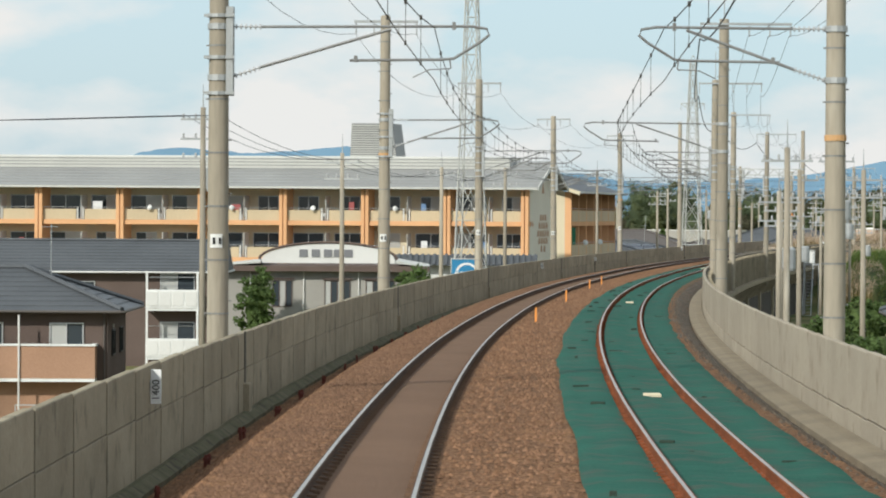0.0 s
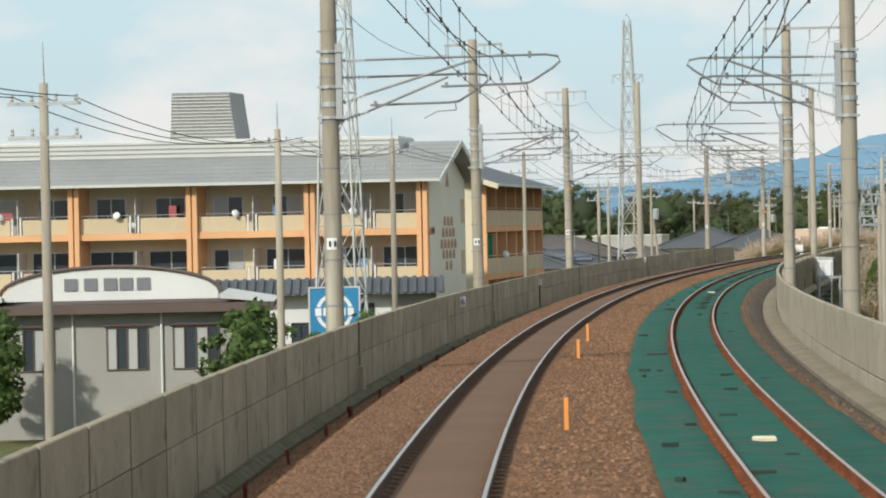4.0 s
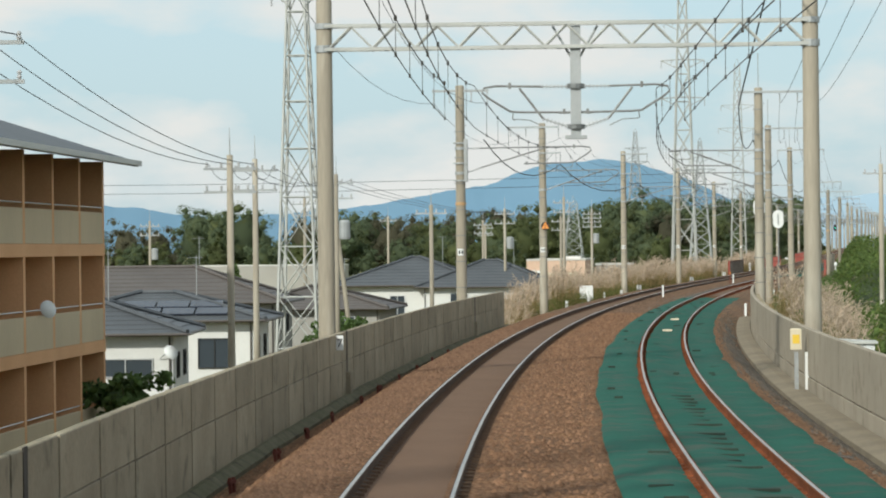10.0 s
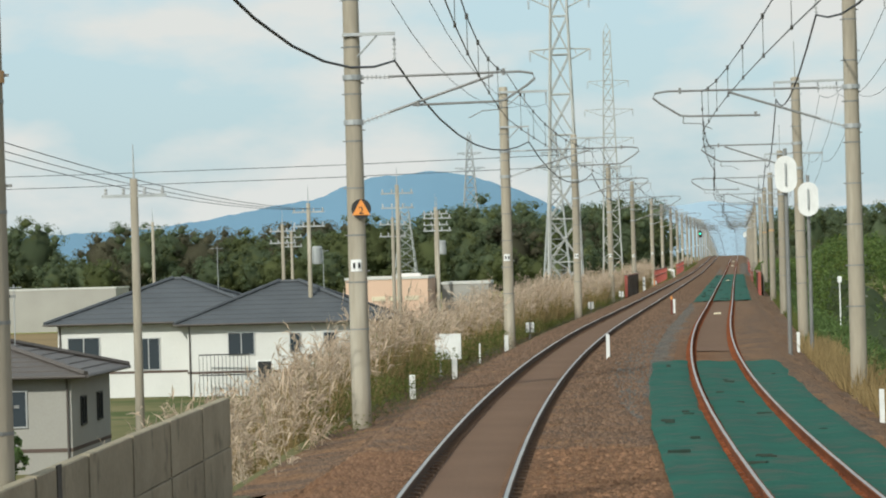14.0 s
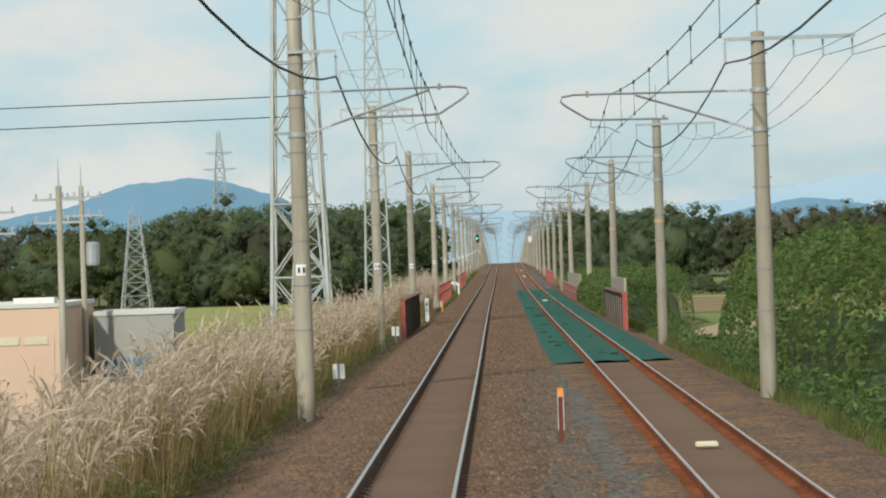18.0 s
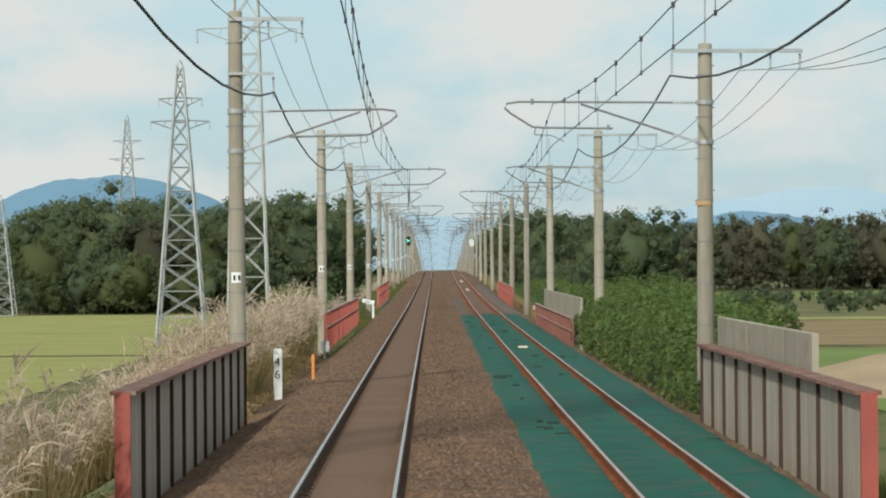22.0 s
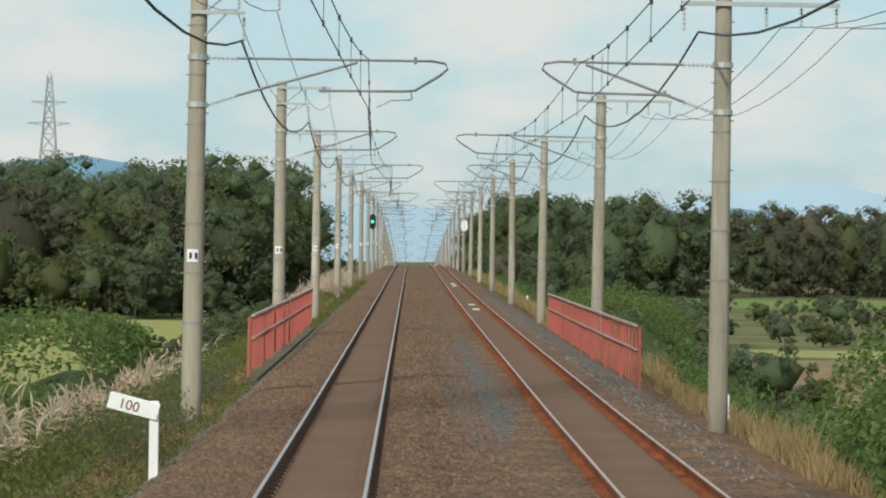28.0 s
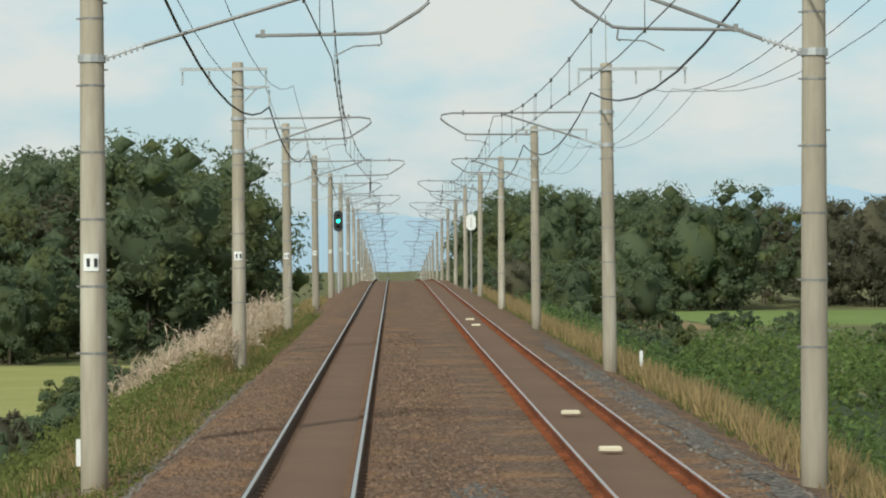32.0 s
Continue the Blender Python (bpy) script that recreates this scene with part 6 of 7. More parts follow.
weeds("shrub_left", 228, 262, -8.5, -4.4, 14000, 37, 0.085, 2.2, M_LEAF, "dark green shrubs on the slope", 0.7)
weeds("weeds_right_a", -64, 116, 7.3, 13, 28000, 38, 0.10, 0.9, M_LEAF, "green creepers and weeds on the slope", 0.6)
weeds("weeds_right_wall", -112, -60, 8.2, 16, 18000, 39, 0.10, 1.6, M_LEAF, "green creepers behind the wall", 0.7)
blades("grass_right_dry_a", -60, -5, 6.6, 7.7, 6500, 40, 0.7, M_DRY, "dry golden grass beside the track")
blades("grass_right_a", -5, 150, 6.9, 8.6, 16000, 41, 0.4, M_GRASS, "green grass beside the track")
weeds("weeds_right_b", 250, 312, 7.6, 16, 30000, 42, 0.09, 1.0, M_LEAF, "green creepers on the slope", 0.7)
weeds("weeds_right_c", 362, 520, 8.4, 18, 30000, 43, 0.115, 1.3, M_LEAF, "green creepers on the slope", 0.7)
blades("grass_right_dry_b", 262, 314, 6.9, 8.3, 7500, 44, 0.6, M_DRY, "dry golden grass beside the track")
blades("grass_right_dry_c", 362, 560, 6.9, 8.6, 18000, 45, 0.75, M_DRY, "dry golden grass beside the track")
blades("grass_right_green_c", 330, 560, 6.7, 11, 18000, 46, 0.45, M_GRASS, "green grass beside the track")


def mound(name, s0, s1, o0, o1, top, count, seed, leaf, label, material=None):
    """A bank of broad-leaved creeper: leaves over a lumpy rounded shell."""
    rng = np.random.default_rng(seed)
    u, v = rng.uniform(0, 1, count), rng.uniform(0, 1, count)
    s = s0 + (s1 - s0) * u
    e = np.minimum(1, 7 * np.minimum(u, 1 - u)) ** 0.5
    a = math.pi * v
    w = (o1 - o0) / 2
    o = (o0 + o1) / 2 - np.cos(a) * w * np.abs(np.cos(a)) ** -0.35 * (0.9 + 0.1 * e)
    x, y, z = by_line(s, np.clip(o, o0, o1))
    rail = np.interp(s, SG, PZ)
    lump = np.array([noise.noise((p * 0.45, q * 2.2, seed)) + 0.5 * noise.noise((p * 1.4, q * 5, seed)) for p, q in zip(s, v)])
    hgt = (rail + top - z) * np.sin(a) ** 0.45 * e * (1 + 0.16 * lump)
    x, y, _ = by_line(s, np.clip(o, o0 - 0.2, o1) + 0.25 * lump)
    P = np.stack([x, y, z + hgt * rng.uniform(0.86, 1.02, count)], 1)
    out = np.stack([0 * x, 0 * x, np.sin(a) ** 0.6], 1)
    tl = np.interp(s, SG, TH)
    out[:, 0], out[:, 1] = -np.cos(a) * np.cos(tl), np.cos(a) * np.sin(tl)
    V, F = kites(P, leaf, 0.55, rng, 1.25, face=out * 0.8)
    core = Mesh()
    k = 24
    for i in range(k + 1):
        ss = s0 + (s1 - s0) * (0.1 + 0.8 * i / k)
        ee = min(1, 7 * min(i / k, 1 - i / k)) ** 0.5
        for j in range(9):
            aa = math.pi * j / 8
            oo = (o0 + o1) / 2 - math.cos(aa) * w * 0.72
            gz_ = float(ground_level(np.array([ss]), np.array([oo]))[0])
            p = at(ss, oo)
            core.v.append((p.x, p.y, gz_ - 0.2 + (np.interp(ss, SG, PZ) + top - gz_) * 0.66 * math.sin(aa) ** 0.5 * ee))
    core.f = [(i * 9 + j, i * 9 + j + 1, (i + 1) * 9 + j + 1, (i + 1) * 9 + j) for i in range(k) for j in range(8)]
    b = thing(name, label, "hedge")
    m = Mesh()
    m.v, m.f = [tuple(q) for q in V.tolist()], [tuple(f) for f in F.tolist()]
    tagged(part("leaves", m, material or M_KUDZU, b), kind="stuff")
    part("inner_growth", core, M_LEAF_DARK, b, smooth=True)


mound("kudzu_hedge", 145, 208, 6.3, 10.0, 1.5, 26000, 51, 0.125, "dense bank of broad-leaved green creeper beside the track")
mound("kudzu_bush", 50, 99, 8.7, 13.4, 2.75, 19000, 53, 0.14, "tall bush smothered in green creeper")
mound("kudzu_bush", 206, 232, 7.6, 11.0, 0.7, 8000, 52, 0.12, "green creeper bush behind the slab fence")
mound("kudzu_bush", -118, -98, 9.4, 13, 0.3, 8000, 60, 0.135, "green creeper bush behind the wall")
mound("kudzu_bush", -40, 0, 9.6, 16.0, 1.9, 14000, 54, 0.14, "tall bush smothered in green creeper")
mound("kudzu_bush", 244, 268, 7.6, 12.0, 1.2, 8500, 55, 0.115, "green creeper bush beside the railing")
mound("kudzu_bush", 268, 300, 11, 18, 1.3, 11000, 56, 0.12, "green creeper bush on the slope")
mound("kudzu_bush", 372, 420, 9.5, 15, 0.25, 16000, 57, 0.10, "green creeper bush on the slope")
mound("kudzu_bush", 262, 282, -9.0, -5.0, -0.1, 9000, 58, 0.115, "green creeper bush on the slope")
mound("kudzu_bush", -98, -58, 10.2, 14.5, 0.1, 12000, 59, 0.135, "green creeper bush behind the wall")

# ---- fields ----
M_PADDY = mat("stubble paddy", (0.33, 0.315, 0.115), 1.0, (0.24, 0.235, 0.08), 6.0, 3, 0.3)
M_GREENFIELD = mat("green field", (0.19, 0.24, 0.075), 1.0, (0.13, 0.175, 0.05), 8.0, 3, 0.3)
M_SAND = mat("bare tan earth", (0.40, 0.305, 0.20), 1.0, (0.30, 0.22, 0.14), 3.0, 4, 0.5)
M_DRYFIELD = mat("bare field", (0.28, 0.20, 0.105), 1.0, (0.20, 0.145, 0.075), 8.0, 3, 0.3)


def field(x0, y0, x1, y1, material, label, z=-4.1, n=14):
    m = Mesh()
    for j in range(n + 1):
        for i in range(n + 1):
            x, y = x0 + (x1 - x0) * i / n, y0 + (y1 - y0) * j / n
            m.v.append((x, y, z + 0.02 + 0.012 * noise.noise((x * 0.2, y * 0.2, 0))))
    m.f = [(j * (n + 1) + i, j * (n + 1) + i + 1, (j + 1) * (n + 1) + i + 1, (j + 1) * (n + 1) + i) for j in range(n) for i in range(n)]
    solid("field", m, material, label, "field", "structure", True)


field(-160, 150, -20, 238, M_DRYFIELD, "brown harvested field", -4.28)
field(-170, 240, -20, 330, M_PADDY, "yellow-green stubble paddy", -4.28)
field(-180, 334, -16, 420, M_PADDY, "yellow-green stubble paddy", -4.28)
field(-190, 421, -14, 556, M_PADDY, "yellow-green stubble field before the wood", -4.28)
field(20, 320, 160, 400, M_DRYFIELD, "tan harvested field", -3.58)
field(22, 378, 140, 426, M_DRYFIELD, "tan harvested field below the slope", -3.6)
field(26, 432, 120, 450, M_PADDY, "pale stubble strip among the weeds", -3.6)
field(18, 640, 36, 760, M_DRYFIELD, "tan bare field beside the wood", -3.6)
field(37, 660, 220, 770, M_GREENFIELD, "green field before the wood", -3.6)
field(20, 150, 150, 310, M_GREENFIELD, "green field with weeds", -3.58)

sand = Mesh()
for i in range(13):
    for j in range(24):
        f, a = i / 12, 2 * math.pi * j / 24
        e = 1 + 0.3 * noise.noise((math.cos(a) * 1.4, math.sin(a) * 1.4, 3.0))
        x, y = 9.0 * f * e * math.cos(a), 14.0 * f * e * math.sin(a)
        sand.v.append((x, y, 2.3 * (1 - f) ** 0.8 * (0.8 + 0.5 * noise.noise((x * 0.25, y * 0.2, 1.0))) - 0.2))
sand.f = [(24 * i + j, 24 * i + (j + 1) % 24, 24 * (i + 1) + (j + 1) % 24, 24 * (i + 1) + j) for i in range(12) for j in range(24)]
solid("earth_mound", sand, M_SAND, "heap of bare tan earth in the field", "earth heap", smooth=True, m=Matrix.Translation((24.5, 236, -3.6)))

# ---- shrubs and weeds on the late slopes ----
wood("shrubs_right", lambda r: (r.uniform(19, 95), r.uniform(455, 640)), 130, 71, "low dark green shrubs over the waste ground", 1.2, 2.6, 1.0, 0.25, 420, 1.9)
wood("shrubs_right_slope", lambda r: (r.uniform(13, 20), r.uniform(350, 620)), 70, 72, "green bushes on the slope below the far track", 1.2, 2.8, 1.0, 0.19, 800, 1.5)
wood("shrubs_left_slope", lambda r: (r.uniform(-13, -8), r.uniform(375, 560)), 45, 73, "green bushes on the slope below the near track", 1.0, 2.6, 0.9, 0.19, 800, 1.5)
mound("kudzu_bush", 290, 313, -11.0, -6.0, 0.7, 9000, 74, 0.13, "broad green bush beside the paddy field")
weeds("weeds_left_edge", 238, 300, -4.9, -2.9, 15000, 75, 0.055, 0.6, M_GRASS, "green weeds round the gradient post", 0.8)
weeds("weeds_left_rust", 262, 292, -4.1, -2.8, 5000, 76, 0.05, 0.7, M_LEAF_AUTUMN, "rusty brown dead weeds along the ballast", 0.9)
weeds("weeds_bridge_edge", 142, 186, -4.0, -2.75, 7000, 77, 0.05, 0.45, M_DRY, "brown dead weeds along the ballast", 0.8)
weeds("weeds_shoulder_left", -60, 114, -3.4, -2.6, 9000, 78, 0.04, 0.28, M_LEAF_AUTUMN, "brown dead weeds at the edge of the ballast", 0.9)
weeds("weeds_shoulder_late", 336, 470, -3.6, -2.5, 9000, 79, 0.045, 0.3, M_GRASS, "green weeds at the edge of the ballast", 0.9)
blades("grass_edge_late", 236, 300, -3.4, -2.5, 2500, 80, 0.35, M_DRY, "dry grass at the edge of the ballast")
blades("grass_right_dry_d", 316, 366, 6.6, 9.6, 6000, 81, 0.6, M_DRY, "dry golden grass below the railing")
weeds("weeds_railing_foot", 187, 237, -2.85, -2.15, 6500, 83, 0.05, 0.3, M_GRASS, "green weeds along the foot of the railing", 0.9)
blades("grass_railing_foot", 187, 237, -2.6, -2.1, 1800, 84, 0.3, M_DRY, "dry grass along the foot of the railing")
weeds("weeds_left_creeping", 240, 293, -2.9, -2.1, 8000, 85, 0.05, 0.28, M_GRASS, "low green weeds creeping into the ballast", 0.9)
weeds("weeds_left_creeping_on", 338, 470, -3.0, -2.2, 14000, 86, 0.05, 0.32, M_GRASS, "low green weeds creeping into the ballast", 0.9)
blades("grass_left_creeping", 338, 470, -3.0, -2.25, 7000, 87, 0.35, M_DRY, "dry grass creeping into the ballast")
weeds("weeds_left_gravel", 262, 330, -3.4, -2.7, 3500, 82, 0.045, 0.25, M_DRY, "brown dead weeds along the ballast", 0.9)

# ---- ballast stones, sleepers, fastenings ----
def stones(name, s0, s1, bands, per_m, seed, material):
    rng = np.random.default_rng(seed)
    n = int((s1 - s0) * per_m)
    s = rng.uniform(s0, s1, n)
    k = rng.integers(0, len(bands), n)
    lo, hi = np.array([b[0] for b in bands])[k], np.array([b[1] for b in bands])[k]
    o = rng.uniform(lo, hi)
    zz = np.interp(o, [-3.75, -2.55, -1.75, 5.5, 6.35, 7.45], [-0.78, -0.62, -0.13, -0.13, -0.62, -0.78]) - 0.0
    t = np.interp(s, SG, TH)
    P = np.stack([np.interp(s, SG, PX) + np.cos(t) * o, np.interp(s, SG, PY) - np.sin(t) * o, np.interp(s, SG, PZ) + zz - 0.012], 1)
    r = rng.uniform(0.020, 0.052, n)[:, None]
    base = np.array([[1, 0, 0], [0, 1, 0], [-1, 0, 0], [0, -1, 0], [0, 0, 0.9]])
    a = rng.uniform(0, 6.28, n)
    V = np.empty((n, 5, 3))
    for i, (bx, by, bz) in enumerate(base):
        j = rng.uniform(0.6, 1.3, (n, 1))
        V[:, i] = P + r * j * np.stack([bx * np.cos(a) - by * np.sin(a), bx * np.sin(a) + by * np.cos(a), bz + 0 * a], 1)
    F = (np.arange(n)[:, None, None] * 5 + np.array([[0, 1, 4], [1, 2, 4], [2, 3, 4], [3, 0, 4]])).reshape(-1, 3)
    stuff(name, [(V.reshape(-1, 3), F)], material, "loose rust-brown ballast stones", "ballast")


stones("ballast_stones", -430, -66, [(-2.75, -1.7), (-2.6, -1.7), (0.75, 2.3), (0.9, 2.3)], 100, 61, M_STONE)
stones("ballast_stones_near", -400, -66, [(-1.75, -0.72), (-1.75, -1.0)], 110, 63, M_STONE3)
stones("ballast_stones_wall", -400, -66, [(5.42, 6.05)], 36, 64, M_STONE_GREY)
stones("ballast_stones_straight", -66, 420, [(-3.2, -1.7), (-2.6, -1.9), (0.75, 1.65), (0.9, 1.65), (5.95, 6.4)], 35, 62, M_STONE2)
stones("ballast_stones_grey", 255, 390, [(4.95, 6.25), (-2.8, -2.1)], 90, 66, M_STONE_PALE)
stones("ballast_stones_straight_near", -66, 390, [(-1.9, -0.72), (0.72, 2.3)], 110, 65, M_STONE4)

M_SLEEPER = mat("brown-dusted sleeper", (0.160, 0.090, 0.053), 0.95, (0.115, 0.068, 0.043), 0.8, 14, 0.3, island=0.10)


def sleepers(centre, s0, s1, name):
    m, c = Mesh(), Mesh()
    for s in np.arange(s0, s1, 0.62):
        f = here(s, centre, 0) @ Matrix.Rotation(CANT * float(np.interp(s, SG, PK)), 4, "Y")
        m.box(-1.0, -0.11, -0.22, 1.0, 0.11, -0.160, f, 0.02)
        for x in (-GAUGE, GAUGE):
            c.box(x - 0.13, -0.045, -0.150, x + 0.13, 0.045, -0.112, f)
    solid(name, m, M_SLEEPER, "concrete sleepers sunk in rusty ballast", "sleepers", "stuff")
    solid(name + "_clips", c, M_DUST if centre == 0 else M_RUST, "rusty rail fastening clips", "rail clips", "stuff")


sleepers(0.0, -428, 440, "sleepers_near")
sleepers(TRACK_GAP, -428, 440, "sleepers_far")


# ---- bridges ----
def plate_girder(s0, s1, off, side):
    """Rust-edged plate girder with stiffeners standing beside the track."""
    p = thing("bridge_girder", "rusty steel plate girder with upright stiffeners beside the track", "bridge girder", kind="")
    n = int((s1 - s0) / 2.2)
    rib = Mesh().box(-0.075, -0.014, -1.3, 0.075, 0.014, 0.96).data("stiffener", M_STIFF)
    for i in range(n):
        a = s0 + i * (s1 - s0) / n
        b = s0 + (i + 1) * (s1 - s0) / n
        part("plate", Mesh().sweep([(off - 0.02, -1.3), (off + 0.02, -1.3), (off + 0.02, 0.94), (off - 0.02, 0.94)], a + 0.01, b - 0.01, 3, closed=True), M_RUSTPANEL, p)
        part("stiffener", rib, M_STIFF, p, m=here(a, off) @ pose(0, 0, 0, 0, 0, random.uniform(-3, 3)))
    part("stiffener", rib, M_STIFF, p, m=here(s1, off))
    part("top_flange", Mesh().sweep([(off - 0.16, 0.96), (off + 0.16, 0.96), (off + 0.16, 1.01), (off - 0.16, 1.01)], s0, s1, 3, closed=True), M_FLANGE, p, "weathered brown-red top flange")
    part("end_post", Mesh().box(-0.10, -0.08, -1.3, 0.10, 0.04, 0.99), M_REDPAINT, p, "faded red end plate", m=here(s0, off))
    return p


plate_girder(115.7, 142.0, -2.85, -1)
plate_girder(114.0, 138.0, 6.2, 1)
slabs = thing("concrete_fence", "pale concrete slab fence behind the girder", "fence")
for a, b, o, top in ((122.5, 139, 6.55, 1.52), (195.6, 236, 6.42, 1.3)):
    n = int((b - a) / 2.0)
    for i in range(n):
        part("slab", Mesh().box(-0.05, 0.02, -1.4, 0.05, 1.96, top, bevel=0.015), M_CONC_R, slabs, m=here(a + i * 2.0, o))


def railing(s0, s1, off, paint=None, look_="faded red", top=0.93, mid=0.42, foot=-0.3):
    paint = paint or M_REDPAINT
    p = thing("bridge_railing", look_ + " steel bridge railing with flat bars and worn rails", "railing")
    n = int((s1 - s0) / 1.05)
    bar = Mesh().box(-0.025, -0.012, foot, 0.025, 0.012, top).data("baluster", paint)
    for i in range(n + 1):
        part("baluster", bar, paint, p, m=here(s0 + (s1 - s0) * i / n, off) @ pose(0, 0, random.uniform(-0.015, 0.01), 0, random.uniform(-1.2, 1.2), random.uniform(-6, 6)))
    for z, h in ((top, 0.05), (mid, 0.035)):
        q = Mesh().sweep([(off - 0.045, z), (off + 0.045, z), (off + 0.045, z + h), (off - 0.045, z + h)], s0 - 0.1, s1 + 0.1, 1.5, closed=True)
        q.v = [(x + 0.02 * noise.noise((y * 0.3, 2.0, z)), y, zz + 0.012 * noise.noise((y * 0.5, 5.0, 1.0))) for x, y, zz in q.v]
        part("rail_bar", q, M_WORNRAIL, p, "worn pale rail with flaking red paint")
    post = Mesh().box(-0.035, -0.04, -1.2, 0.035, 0.04, top - 0.02, bevel=0.01).data("post", paint)
    for i in range(int((s1 - s0) / 6.3) + 1):
        part("post", post, paint, p, m=here(min(s0 + i * 6.3, s1), off + (0.09 if off > 0 else -0.09)))
    solid("bridge_edge", Mesh().sweep([(off - 0.14, -0.95), (off + 0.14, -0.95), (off + 0.14, -0.48), (off - 0.14, -0.48)], s0 - 1, s1 + 1, 5, closed=True), M_FOOT, "dirty mossy concrete edge under the railing", "kerb", "structure")


M_WORNRAIL = mat("worn rail paint", (0.42, 0.34, 0.31), 0.75, (0.30, 0.15, 0.12), 0.4, 20, 0.1)
railing(189, 235, -2.62)
railing(196, 237, 6.02, M_RUSTPINK, "rusty pinkish-brown", 0.55, 0.08, -0.6)
railing(293, 339, -2.62)
railing(289, 335, 6.02)


# ---- towers and pylons ----
def lattice(name, x, y, z, w0, w1, h, n, label, arms=(), material=None, turn=0.0):
    p = thing(name, label, "lattice tower", Matrix.Translation((x, y, z)) @ Matrix.Rotation(radians(turn), 4, "Z"))
    mt = material or M_LATTICE
    r = 0.045 if w0 < 2.4 else 0.06 if w0 < 4 else 0.08 if w0 < 7 else 0.13
    zs = [h * (1 - (1 - i / n) ** 1.15) for i in range(n + 1)]

    def c(k, q):
        w = w0 + (w1 - w0) * (q / h)
        return ((-1, 1, 1, -1)[k] * w / 2, (-1, -1, 1, 1)[k] * w / 2, q)

    for k in range(4):
        part("leg", Mesh().tube([c(k, 0), c(k, h)], r * 1.5, 5, r), mt, p)
    for i in range(n):
        for k in range(4):
            j = (k + 1) % 4
            for q0, q1 in ((c(k, zs[i]), c(j, zs[i + 1])), (c(j, zs[i]), c(k, zs[i + 1])), (c(k, zs[i]), c(j, zs[i]))):
                part("brace", Mesh().tube([q0, q1], r * 0.6, 4), mt, p)
    for za, reach in arms:
        a = Mesh()
        for sx in (-1, 1):
            w = (w0 + (w1 - w0) * za / h) / 2
            a.tube([(0, 0, za + 0.1), (sx * reach, 0, za)], r * 0.8, 4).tube([(sx * w, 0, za - 0.7), (sx * reach, 0, za)], r * 0.7, 4)
            a.tube([(sx * reach * 0.5, 0, za + 0.05), (sx * reach * 0.55, 0, za - 0.33)], r * 0.5, 4)
        part("crossarm", a, mt, p)
        for sx in (-1, 1):
            part("insulator", insulator((sx * reach, 0, za), (sx * reach, 0, za - 0.75), 6, 0.09), M_PORC, p)
    part("peak", Mesh().tube([c(0, h), (0, 0, h + w1)], r * 0.7, 4).tube([c(2, h), (0, 0, h + w1)], r * 0.7, 4), mt, p)
    return p


lattice("lattice_tower", -2.2, -184.5, -6.3, 2.15, 0.55, 27.5, 10, "tall slender grey lattice tower behind the billboard")
lattice("lattice_tower", -18.6, -22.8, -5.6, 2.4, 0.6, 27, 11, "tall slender grey lattice tower among the houses", ((22, 1.4),))
lattice("lattice_tower", -6.4, 110.0, -3.8, 2.5, 0.6, 31, 12, "tall grey lattice tower beside the bank", ((20, 2.0), (23.5, 2.0), (27, 1.7)))
lattice("lattice_tower", -8.1, 250, -4.2, 2.3, 0.7, 31, 17, "white-grey lattice tower with crossed bracing", ((19.3, 2.6), (22.4, 2.6), (25.5, 2.2)))
lattice("pylon", -20.2, 368, -4.2, 4.3, 0.5, 24.5, 12, "tapered transmission pylon with crossarms", ((19.6, 2.6), (21.6, 1.9)), M_STEEL)
lattice("pylon", -81, 1000, -4.2, 8.0, 1.0, 48, 12, "distant grey transmission pylon with crossarms", ((37, 5.0), (42, 4.0)), M_STEEL)
lattice("pylon", -59.7, 550, -4.2, 5.0, 1.6, 16.5, 8, "small lattice pylon in the field", (), M_STEEL)
lattice("lattice_tower", -2.5, -312.0, -6.3, 1.5, 0.7, 20, 12, "slim steel lattice mast below the wall")


# ---- utility poles ----
def utility_pole(x, y, low, top, turn, label, arms=2, xf=False, thick=0.14):
    p = thing("utility_pole", label, "utility pole", Matrix.Translation((x, y, 0)) @ Matrix.Rotation(radians(turn), 4, "Z"), "utility poles")
    part("shaft", Mesh().lathe([(thick, low), (thick * 0.72, top)], 10), M_POLE, p, smooth=True)
    part("top_spike", Mesh().tube([(0, 0, top), (0, 0, top + 0.9)], 0.03, 5, 0.01), M_STEEL, p)
    for i in range(arms):
        z = top - 0.45 - i * 0.75
        part("crossarm", Mesh().box(-0.85, -0.05, z - 0.04, 0.85, 0.03, z + 0.04), M_STEEL, p)
        for xx in (-0.75, -0.28, 0.28, 0.75):
            part("insulator", Mesh().lathe([(0.03, z + 0.04), (0.055, z + 0.09), (0.03, z + 0.13), (0.05, z + 0.18), (0.02, z + 0.22)], 8), M_PORC, p, m=pose(xx, 0, 0))
    if xf:
        part("transformer", Mesh().lathe([(0.26, top - 3.2), (0.28, top - 3.1), (0.28, top - 2.35), (0.2, top - 2.25)], 12), M_STEEL, p, "grey transformer can", m=pose(0.4, 0, 0))
    return p


